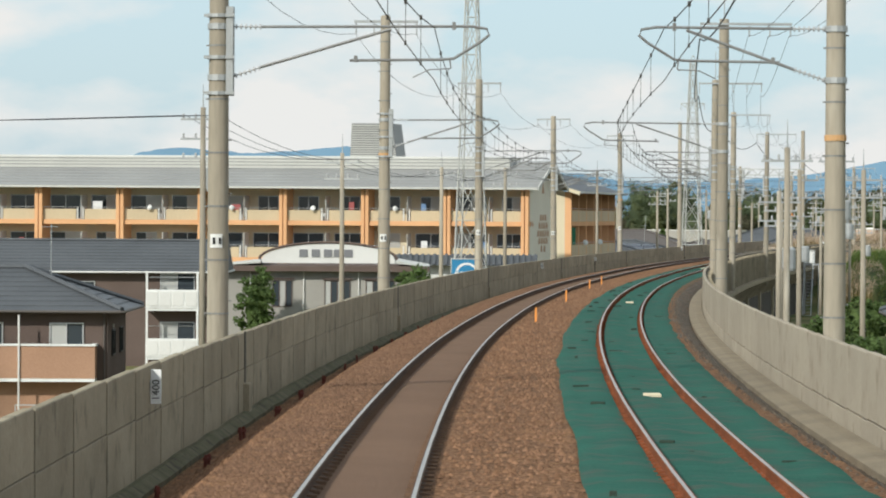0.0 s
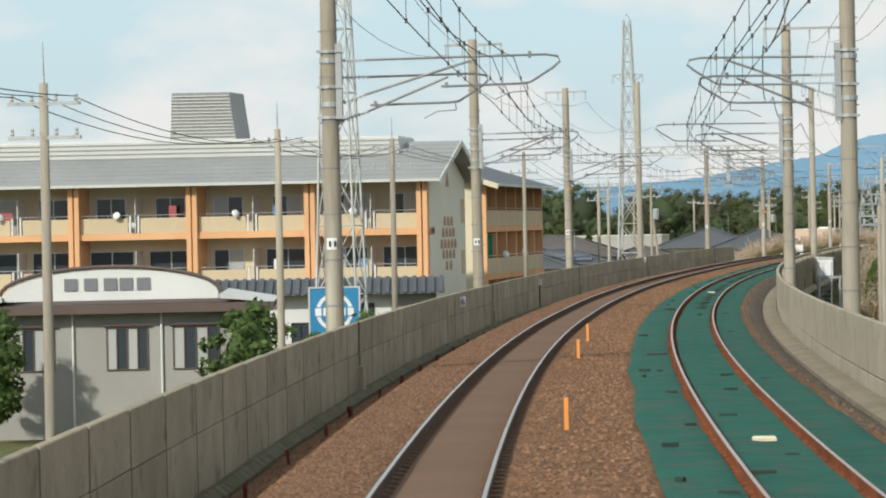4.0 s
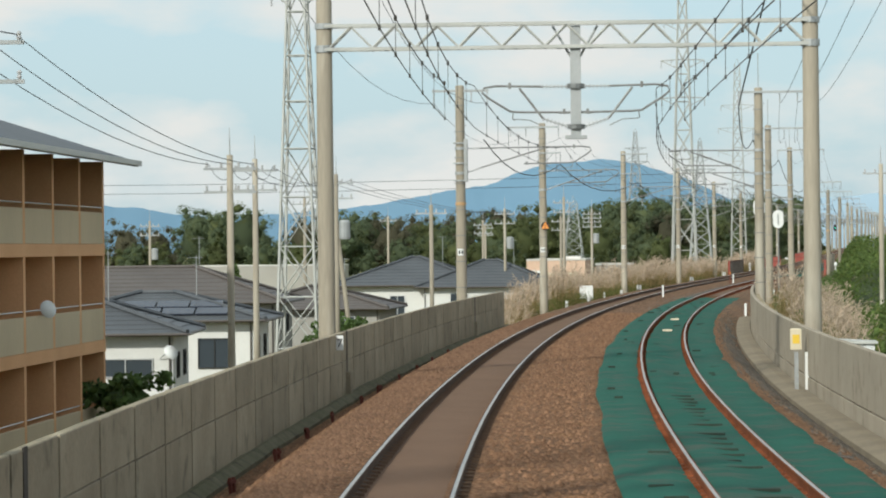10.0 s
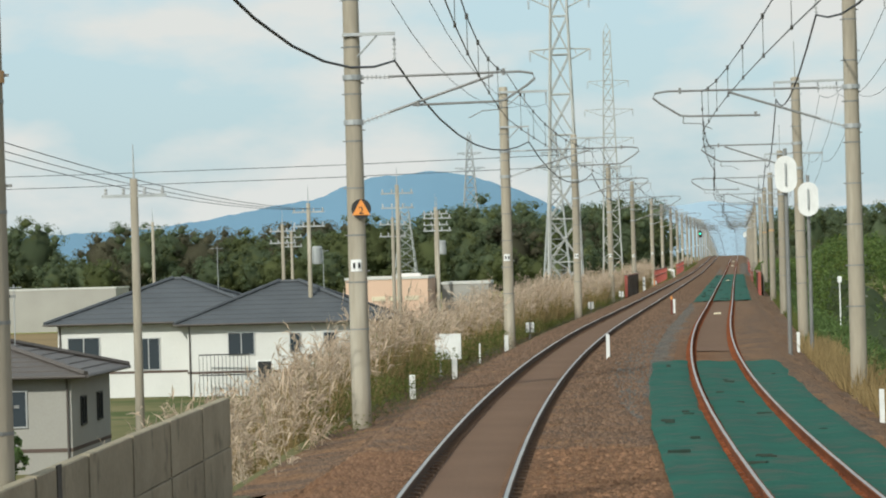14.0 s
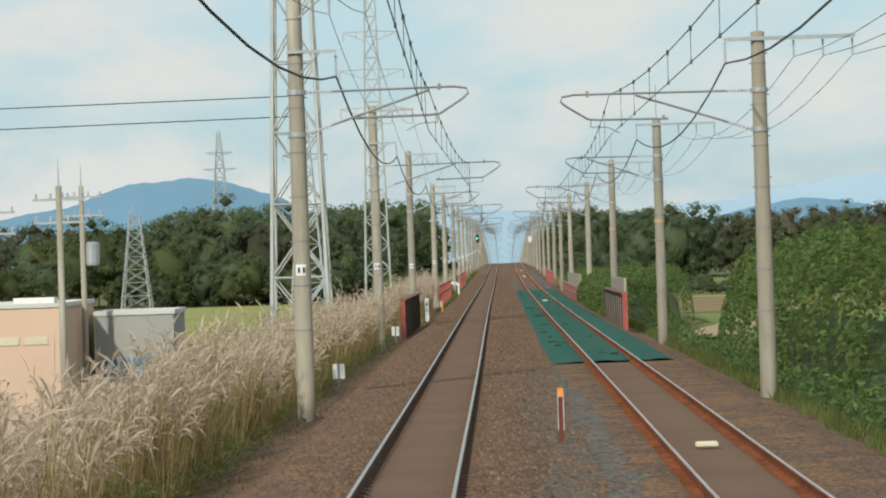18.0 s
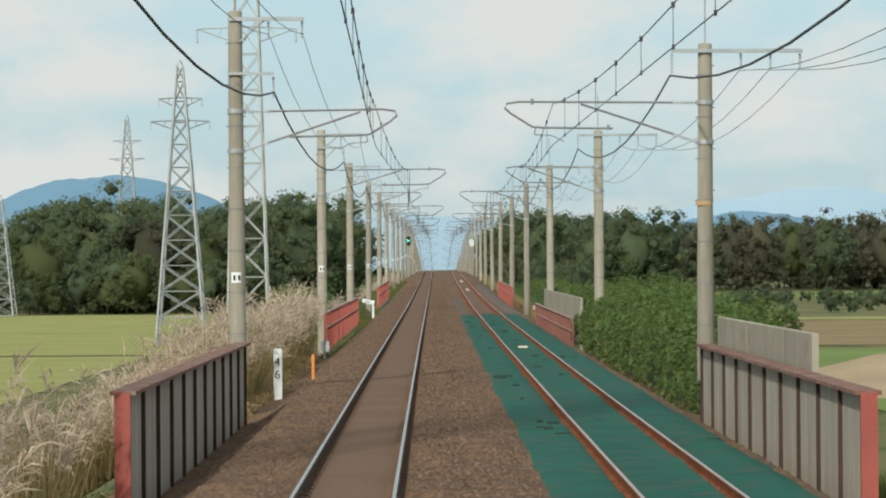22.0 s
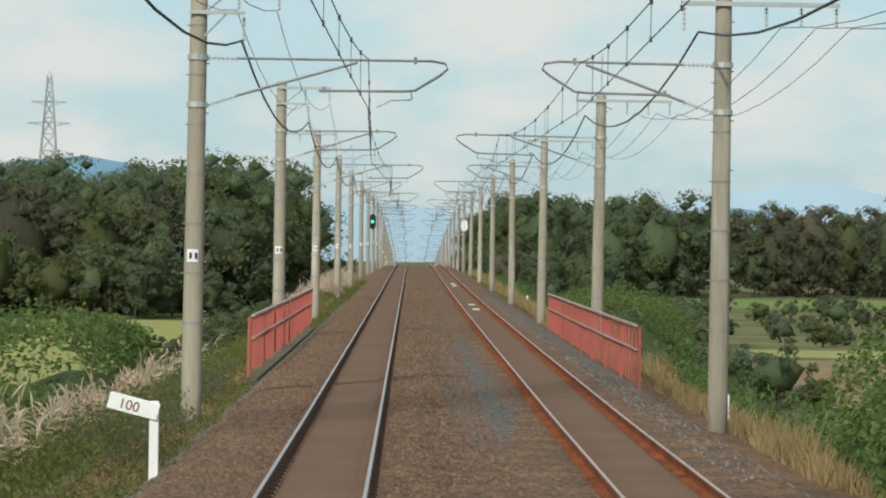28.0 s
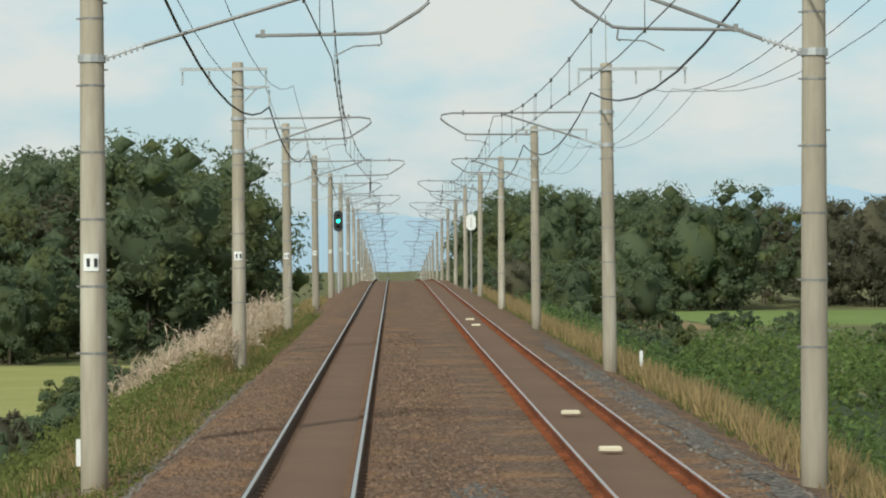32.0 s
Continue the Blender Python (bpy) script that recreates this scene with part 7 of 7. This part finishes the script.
UP = [(10.9, -256.9, 6.2, 0, 2, 0), (7.2, -226.1, 6.0, 5, 1, 0), (3.3, -196.5, 6.4, 10, 2, 0), (-3.9, -137.8, 7.0, 10, 2, 0), (-7.9, -94.2, 5.6, 5, 2, 0), (-10.9, -74.6, 6.0, 5, 2, 0),
      (-13.9, -38.5, 6.2, 0, 2, 1), (-11.0, -25.8, 4.8, 0, 1, 0), (14.1, -285.3, 7.4, 12, 3, 1), (-26, 20, 6.0, 0, 2, 0), (-17.5, 62, 5.6, 0, 2, 1), (-24, 100, 5.0, 0, 2, 0), (-13.0, 88, 5.4, 0, 2, 0),
      (-16.6, 97, 5.2, 5, 2, 0), (-30, 150, 5.0, 0, 2, 0), (-40, -5, 5.6, 0, 1, 0), (-48, 70, 5.0, 0, 2, 1), (-12.6, 60, 6.4, 4, 2, 0), (-35, 115, 5.6, 0, 1, 0), (-15.2, 112, 6.0, 0, 2, 1),
      (14.2, -99.6, 6.5, 0, 3, 1), (18.0, -150, 6.0, 10, 3, 1), (19.5, -160, 5.0, 10, 2, 0), (24, -60, 5.5, 0, 2, 0), (21, -128, 5.6, 0, 2, 1), (33, -250, 6.4, 15, 3, 1), (36, -262, 5.4, 15, 2, 0), (40, -240, 6.0, 15, 2, 0),
      (45, -290, 5.4, 10, 3, 0), (30, -180, 5.2, 5, 2, 0), (34, -60, 5.0, 0, 2, 0), (28, -20, 5.0, 0, 2, 0), (26.5, -205, 5.2, 10, 2, 1), (12.6, -40, 6.3, 0, 1, 0), (27, 40, 5.0, 0, 2, 0), (-62, 90, 5, 0, 2, 0), (-55, 30, 5.4, 0, 1, 0)]
for i, (x, y, top, turn, arms, xf) in enumerate(UP):
    utility_pole(x, y, -6.4, top, turn, "grey concrete utility pole with steel crossarms" + (" and a transformer" if xf else ""), arms, bool(xf))


def span(pts, label, r=0.012, sag=0.5):
    q = []
    for a, b in zip(pts, pts[1:]):
        for i in range(10):
            f = i / 10
            q.append(Vector(a).lerp(Vector(b), f) - Vector((0, 0, 4 * sag * f * (1 - f))))
    q.append(Vector(pts[-1]))
    solid("power_line", Mesh().tube(q, r, 4), M_WIRE, label, "wire", "structure")


for dx in (-0.7, 0.0, 0.7):
    span([(14.1 + dx, -285.3, 7.1), (10.9 + dx, -256.9, 5.9), (7.2 + dx, -226.1, 5.7), (3.3 + dx, -196.5, 6.1), (-3.9 + dx, -137.8, 6.7), (-7.9 + dx, -94.2, 5.3), (-10.9 + dx, -74.6, 5.7), (-13.9 + dx, -38.5, 5.9), (-17.5 + dx, 62, 5.3)], "power line along the street poles")
    span([(-40 + dx, -330, 8.5), (14.1 + dx, -285.3, 7.1)], "power line to the street pole", 0.012, 1.2)
    span([(18 + dx, -150, 5.7), (14.2 + dx, -99.6, 6.2), (24 + dx, -60, 5.2), (28 + dx, -20, 4.7)], "power line beyond the far wall")
for z in (9.2, 8.4):
    span([(-160, 75, z + 2), (-6.4, 110.0, z)], "power line to the lattice tower", 0.02, 1.5)


# ---- signals, boards and posts by the track ----
def colour_signal(s, off, z):
    p = thing("railway_signal", "black three-lens colour light signal showing green on a pole", "railway signal", here(s, off))
    part("mast", Mesh().lathe([(0.09, -1.2), (0.08, z + 0.6)], 10), M_STEEL, p)
    part("backboard", Mesh().prism([(0.34 * math.cos(a), z + (0.42 if math.sin(a) > 0 else -0.42) + 0.34 * math.sin(a)) for a in [2 * math.pi * i / 24 for i in range(24)]], -0.16, -0.10), M_BLACK, p, "black oval backboard")
    part("ladder", Mesh().box(-0.2, 0.1, -1, -0.17, 0.13, z).box(0.17, 0.1, -1, 0.2, 0.13, z), M_STEEL, p)
    for k, m in ((0.38, M_BLACK), (0.0, M_SIGNAL), (-0.38, M_BLACK)):
        part("lens", Mesh().lathe([(0.12, 0), (0.10, 0.04), (0.02, 0.06)], 14), m, p, "lit green lens" if m is M_SIGNAL else "", m=pose(0, -0.16, z + k, 90))
        part("hood", Mesh().prism([(0.15 * math.cos(a), z + k + 0.15 * math.sin(a)) for a in [math.pi * i / 8 for i in range(9)]] + [(0.13 * math.cos(a), z + k + 0.13 * math.sin(a)) for a in [math.pi * i / 8 for i in range(8, -1, -1)]], -0.42, -0.16), M_BLACK, p)


M_SIGNAL = plain("green signal light", (0.05, 0.9, 0.55), 0.3, 0, 4.0)
colour_signal(552, -2.9, 4.5)


def signal_back(s, off, z, label="white oval back of a signal head on a steel post"):
    """The pale back of a signal head for the other direction."""
    p = thing("railway_signal", label, "railway signal", here(s, off))
    part("mast", Mesh().lathe([(0.06, -1.2), (0.05, z + 0.7)], 10), M_TUBE, p)
    oval = [(0.30 * math.cos(a), z + (0.2 if math.sin(a) > 0 else -0.2) + 0.30 * math.sin(a)) for a in [2 * math.pi * i / 24 for i in range(24)]]
    part("backboard", Mesh().prism(oval, -0.22, -0.14), M_WHITE, p, "white oval board")
    part("lamp_case", Mesh().box(-0.03, -0.28, z - 0.3, 0.015, -0.22, z + 0.3, bevel=0.01), M_STEEL, p)


signal_back(522, 5.9, 4.1)
signal_back(-21, 5.95, 4.5)
signal_back(-14, 6.75, 3.9)


def triangle_board(s, off, z):
    p = thing("warning_board", "black round board with an orange triangle strapped to the pole", "warning sign", here(s, off))
    disc = [(0.19 * math.cos(2 * math.pi * i / 20), z + 0.19 * math.sin(2 * math.pi * i / 20)) for i in range(20)]
    part("disc", Mesh().prism(disc, -0.24, -0.21), M_BLACK, p)
    part("triangle", Mesh().prism([(-0.17, z - 0.12), (0.17, z - 0.12), (0, z + 0.19)], -0.255, -0.24), M_ORANGE, p)
    letters(p, "2", 0.2, pose(-0.05, -0.262, z - 0.10, 90), M_BLACK)


def letters(parent, text, size, m, material):
    c = bpy.data.curves.new("lettering", "FONT")
    c.body, c.size, c.extrude = text, size, 0.002
    c.materials.append(material)
    ob = new("lettering", c)
    ob.parent, ob.matrix_basis = parent, m
    return ob


triangle_board(-48.3, -3.03, 3.5)


def marker(s, off, h=0.75, w=0.16, material=None, label="small white marker post beside the track", top=None):
    p = thing("marker_post", label, "marker post", here(s, off))
    z = float(np.interp(off, [-3.75, -2.55, -1.75, 5.5, 6.35, 7.45], [-0.78, -0.62, -0.13, -0.13, -0.62, -0.78]))
    part("post", Mesh().box(-w / 2, -0.05, z - 0.15, w / 2, 0.05, z + h, bevel=0.012), material or M_WHITE, p)
    if top:
        part("cap", Mesh().box(-w / 2 - 0.004, -0.054, z + h - 0.12, w / 2 + 0.004, 0.054, z + h + 0.004), top, p)
    return p


def twin_board(s, off):
    p = thing("marker_board", "low white board with a dark centre stripe beside the track", "marker post", here(s, off, -0.62))
    part("board", Mesh().box(-0.15, -0.02, 0.25, -0.03, 0.02, 0.62).box(0.03, -0.02, 0.25, 0.15, 0.02, 0.62), M_WHITE, p)
    part("stake", Mesh().box(-0.03, -0.015, -0.2, 0.03, 0.015, 0.62), M_TUBE, p)


for s, o in ((11.5, -3.0), (63, -3.0), (110, -3.0), (187, -2.66), (359, -3.2)):
    twin_board(s, o)
for s, o in ((-36, -3.1), (-3, -2.9), (-25, -2.9), (206, -3.1)):
    marker(s, o, 0.55, 0.13)
km = marker(154.0, -2.70, 1.22, 0.2, label="white hundred-metre post with black figures")
letters(km, "4", 0.30, pose(-0.085, -0.056, 0.16, 90), M_BLACK)
letters(km, "6", 0.30, pose(-0.085, -0.056, -0.14, 90), M_BLACK)
marker(155.7, -1.92, 0.62, 0.07, M_ORANGE, "short orange stake in the ballast")
for s, o in ((-310, 1.25), (-283, 1.35), (-246, 1.2), (-258, 1.25)):
    marker(s, o, 0.42, 0.06, M_ORANGE, "short orange-brown stake between the tracks")
marker(27, 1.95, 0.75, 0.07, M_RUSTRED, "rusty stake with an orange cap between the tracks", M_ORANGE)
for s, o in ((-58, 6.2), (-52, 6.5), (-12, 6.4), (-28, 1.2), (30, 2.0), (280, 7.2), (402, 7.6)):
    marker(s, o, 0.6, 0.09)
marker(-13, -3.05, 0.6, 0.05, M_WHITE, "thin white stake in the grass")

grad = thing("gradient_post", "white gradient post with one raised arm and brown figures", "gradient post", here(259.6, -2.36, -0.60))
part("post", Mesh().box(-0.06, -0.05, -0.2, 0.06, 0.05, 1.12, bevel=0.01), M_WHITE, grad)
arm = part("arm", Mesh().box(-0.62, -0.03, -0.10, 0.06, 0.03, 0.12, bevel=0.01), M_WHITE, grad, m=pose(0, -0.06, 0.98, 0, 14, 0))
letters(arm, "100", 0.19, pose(-0.48, -0.035, -0.06, 90), M_RUSTRED)

sign = thing("notice_board", "weathered square white board on the grass bank", "sign", here(-20.5, -3.4, -0.75))
part("board", Mesh().box(-0.36, -0.02, 0.45, 0.36, 0.02, 1.15, bevel=0.01), M_WHITE, sign)
for x in (-0.22, 0.22):
    part("stake", Mesh().box(x - 0.025, 0.02, -0.3, x + 0.025, 0.06, 0.9), M_STEEL, sign)

cab = thing("relay_box", "cream relay box with a yellow label on a post", "relay box", here(-133, 6.35, 0))
part("case", Mesh().box(-0.12, -0.10, 0.50, 0.10, 0.10, 0.92, bevel=0.02), M_CREAM, cab)
part("case_label", Mesh().box(-0.08, -0.106, 0.62, 0.06, -0.10, 0.8), M_YELLOW, cab)
part("post", Mesh().box(-0.04, -0.04, -0.7, 0.04, 0.04, 0.45), M_STEEL, cab)
part("post", Mesh().box(0.16, -0.3, -0.9, 0.26, -0.2, 0.45), M_WHITE, cab)

crv = thing("curve_sign", "upright white plate with the curve radius fixed to the wall", "sign", here(-368.4, -3.06, 0))
part("plate", Mesh().box(0.01, -0.012, 0.36, 0.145, 0.012, 0.80, bevel=0.004), M_WHITE, crv)
part("bracket", Mesh().box(-0.02, 0.012, 0.5, 0.05, 0.03, 0.66), M_STEEL, crv)
letters(crv, "1400", 0.135, pose(0.122, -0.018, 0.40, 90) @ pose(0, 0, 0, 0, 0, 90), M_BLACK)

for s, z, ch in ((-230, 0.5, "6"), (-131.5, 0.6, "7")):
    q = thing("wall_plate", "small white plate" + (" with a black figure" if ch else "") + " fixed to the wall", "sign", here(s, -3.06, 0))
    part("plate", Mesh().box(0.0, -0.012, z - 0.08, 0.15, 0.012, z + 0.22, bevel=0.004), M_WHITE, q)
    if ch:
        letters(q, ch, 0.24, pose(0.015, -0.018, z - 0.01, 90), M_BLACK)
    else:
        part("plate_mark", Mesh().box(0.03, -0.018, z, 0.12, -0.013, z + 0.12), M_BLACK, q)

jb = thing("wall_junction_box", "small white junction box with a dark conduit on the wall", "junction box", here(-193.8, -3.06, 0))
part("case", Mesh().box(-0.01, -0.08, 0.40, 0.11, 0.08, 0.64, bevel=0.012), M_WHITE, jb)
part("conduit", Mesh().box(0.0, -0.03, -0.6, 0.05, 0.03, 0.40), M_CONC_DARK, jb, "dark conduit")

for s in (-356, -287, -191.5, -95.6, -80.5, 24, 179.7, 357.2, 367, 428, 437):
    q = thing("track_magnet", "flat cream track transponder between the rails", "track transponder", here(s, TRACK_GAP, -0.10))
    part("case", Mesh().box(-0.15, -0.10, 0.0, 0.15, 0.10, 0.06, bevel=0.02), M_CREAM, q)

rod = thing("lamp_stand", "thin white post with a square lamp beside the far track", "post", here(30, 9.0, -1.5))
part("pole", Mesh().tube([(0, 0, 0), (0, 0, 2.6)], 0.03, 6), M_WHITE, rod)
part("lamp", Mesh().box(-0.09, -0.06, 2.5, 0.09, 0.06, 2.75, bevel=0.02), M_WHITE, rod)

# ---- brick balcony of the near house ----
bal = part("balcony", Mesh().box(-4.3, -4.4, -3.0, 3.75, -3.6, -2.88, bevel=0.01), M_WHITE, near_house, "white balcony slab")
part("parapet", Mesh().box(-4.3, -4.4, -2.88, 3.75, -4.28, -1.66).box(3.63, -4.28, -2.88, 3.75, -3.6, -1.66), M_BRICKWALL, bal, "orange-brown brick balcony front")
part("coping", Mesh().box(-4.34, -4.44, -1.66, 3.8, -4.24, -1.58).box(3.6, -4.24, -1.66, 3.8, -3.6, -1.58), M_WHITE, bal, "white coping")
for x in (-1.6, 0.9):
    part("drain_pipe", Mesh().tube([(x, -4.46, -5.8), (x, -4.46, -0.5)], 0.04, 6), M_PLASTER, near_house)
part("brick_base", Mesh().box(-4.2, -3.66, -6.4, 4.2, -3.602, -3.0), M_BRICKWALL, near_house, "orange-brown brick lower wall")
part("slit_window", Mesh().box(4.15, -1.6, -1.6, 4.17, -1.35, -0.9), M_GLASS, near_house)

# ---- outer side of the viaduct beyond the far track ----
via = thing("viaduct_side", "shaded concrete outer side of the viaduct with ribs and haunches", "viaduct", kind="structure")
part("slab_edge", Mesh().sweep([(6.45, -0.96), (7.15, -0.96), (7.15, -1.2), (6.45, -1.3)], -330, -62, 4, closed=True), M_CONC, via, "concrete slab edge")
# girder and outer face: this side's shade is put into a darker concrete
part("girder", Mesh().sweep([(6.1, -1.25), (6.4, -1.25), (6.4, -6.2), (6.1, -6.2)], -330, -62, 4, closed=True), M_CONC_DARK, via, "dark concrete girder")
rib = Mesh().box(-0.05, -0.09, -0.94, 0.17, 0.09, 0.80, bevel=0.01).data("rib", M_CONC)
part("outer_face", Mesh().sweep([(6.684, -0.93), (6.70, -0.93), (6.70, 0.84), (6.684, 0.84)], -330, -63, 3, closed=True), M_CONC_DARK, via, "dark outer face of the parapet, shade and dirt in its colour")
haunch = Mesh().prism([(0, -1.22), (0.68, -1.22), (0.68, -1.32), (0, -2.3)], -0.12, 0.12).data("haunch", M_CONC)
for s in np.arange(-300, -64, 1.5):
    part("rib", rib, M_CONC, via, m=here(float(s), 6.73))
for s in np.arange(-300, -64, 3.0):
    part("haunch", haunch, M_CONC, via, m=here(float(s) + 0.75, 6.4))
pier = Mesh().box(-0.2, -0.5, -6.0, 0.95, 0.5, -1.9, bevel=0.03).data("pier", M_CONC)
for s in np.arange(-306, -70, 15.0):
    part("pier", pier, M_CONC, via, m=here(float(s), 5.6))

# ---- equipment cabinet with its stair outside the wall ----
f = here(-131.0, 7.05)
eq = thing("equipment_cabinet", "white steel equipment cabinet on a platform outside the wall", "cabinet", f)
part("body", Mesh().box(0.1, -0.35, -0.45, 1.0, 0.35, 0.55, bevel=0.02), M_WHITE, eq)
part("door", Mesh().box(0.16, -0.37, -0.4, 0.94, -0.345, 0.5), M_WHITE, eq)
part("roof", Mesh().prism([(0.04, 0.55), (1.06, 0.55), (1.06, 0.6), (0.04, 0.66)], -0.42, 0.42), M_LIGHTMETAL, eq)
part("platform", Mesh().box(0.05, -0.7, -0.62, 1.5, 0.8, -0.5), M_STEEL, eq)
for x, y in ((0.15, -0.6), (1.4, -0.6), (0.15, 0.7), (1.4, 0.7)):
    part("leg", Mesh().box(x - 0.05, y - 0.05, -5.6, x + 0.05, y + 0.05, -0.62), M_STEEL, eq)
st = thing("steel_stair", "light grey steel stair up to the cabinet platform", "stair", f)
for x in (0.25, 0.95):
    part("stringer", Mesh().prism([(-0.7, -0.55), (-0.7, -0.75), (-3.4, -4.9), (-3.4, -4.7)], x - 0.03, x + 0.03, SWAP), M_STEEL, st)
    part("handrail", Mesh().tube([(x, -0.7, 0.4), (x, -3.4, -3.8)], 0.025, 6), M_STEEL, st)
for i in range(16):
    k = i / 15
    part("step", Mesh().box(0.25, -0.95 - 2.45 * k, -0.72 - 4.0 * k, 0.95, -0.72 - 2.45 * k, -0.69 - 4.0 * k), M_STEEL, st)

# ---- houses and clutter beyond the far wall ----
q = at(-292, 18.5)
house(q.x, q.y, 12, 9.5, 8.0, -0.1, -5.6, 1.8, M_PLASTER, M_TILE, "white house with a grey roof below the far wall", 0.5, ((-2.2, -2.2, 1.8, 1.2, 2, False), (2.0, -2.2, 1.4, 1.2, 2, True)))
q = at(-236, 24)
house(q.x, q.y, 8, 10.0, 8.0, -0.6, -5.6, 1.7, M_GREYWALL, M_TILE, "grey house with a slate roof below the far wall", 0.5, ((-2.2, -2.6, 1.8, 1.2, 2, False),))
for i, (s, o, h, a) in enumerate(((-300, 9.2, 6.6, 1), (-276, 9.6, 5.4, 2), (-268, 10.6, 6.4, 2), (-244, 10.0, 5.2, 2), (-228, 12.5, 6.0, 3), (-206, 10.5, 5.0, 2), (-190, 13.0, 5.6, 2), (-176, 11.0, 4.6, 1), (-150, 12.0, 5.0, 2), (-118, 11.2, 4.4, 2), (-104, 13.5, 5.0, 2))):
    q = at(s, o)
    utility_pole(q.x, q.y, -5.4, q.z + h - 1.2, 10 + 7 * (i % 3), "grey concrete utility pole with steel crossarms beyond the far wall", a, i % 4 == 1, 0.13)
for s, o in ((-292, 11.0), (-281, 12.5), (-262, 12.0), (-224, 14.5)):
    q = at(s, o)
    tree(q.x, q.y, -5.2, 4.2, 1.5, M_LEAF, "small green garden tree below the far wall", int(-s))

# ---- rusty stubs along the footing of the near wall ----
stub = thing("steel_stub", "short rusty steel stub in the ballast beside the wall", "steel stub", here(-300, -2.55, -0.62), "stubs along the wall")
part("upright", Mesh().box(-0.02, -0.10, -0.1, 0.02, -0.06, 0.2).box(-0.02, 0.06, -0.1, 0.02, 0.10, 0.2), M_RUSTRED, stub)
part("cross_bar", Mesh().box(-0.025, -0.13, 0.12, 0.025, 0.13, 0.16), M_RUSTRED, stub)
for s in np.arange(-384, -66, 6.0):
    copy_thing(stub, here(float(s) + random.uniform(-0.4, 0.4), -2.55 + random.uniform(-0.05, 0.05), -0.62) @ pose(0, 0, 0, 0, random.uniform(-8, 8), random.uniform(-20, 20)))

# ---- wing walls where the viaduct meets the embankment ----
for poly in ([(6.3, -0.85), (7.4, -0.76), (17.0, -6.76), (6.3, -6.76)], [(-3.0, -0.85), (-3.0, -6.76), (-13.3, -6.76), (-3.9, -0.76)]):
    solid("wing_wall", Mesh().prism(poly, -0.2, 0.2), M_CONC, "sloping concrete wing wall at the end of the embankment", "wall", "structure", m=here(-66.2, 0.0))
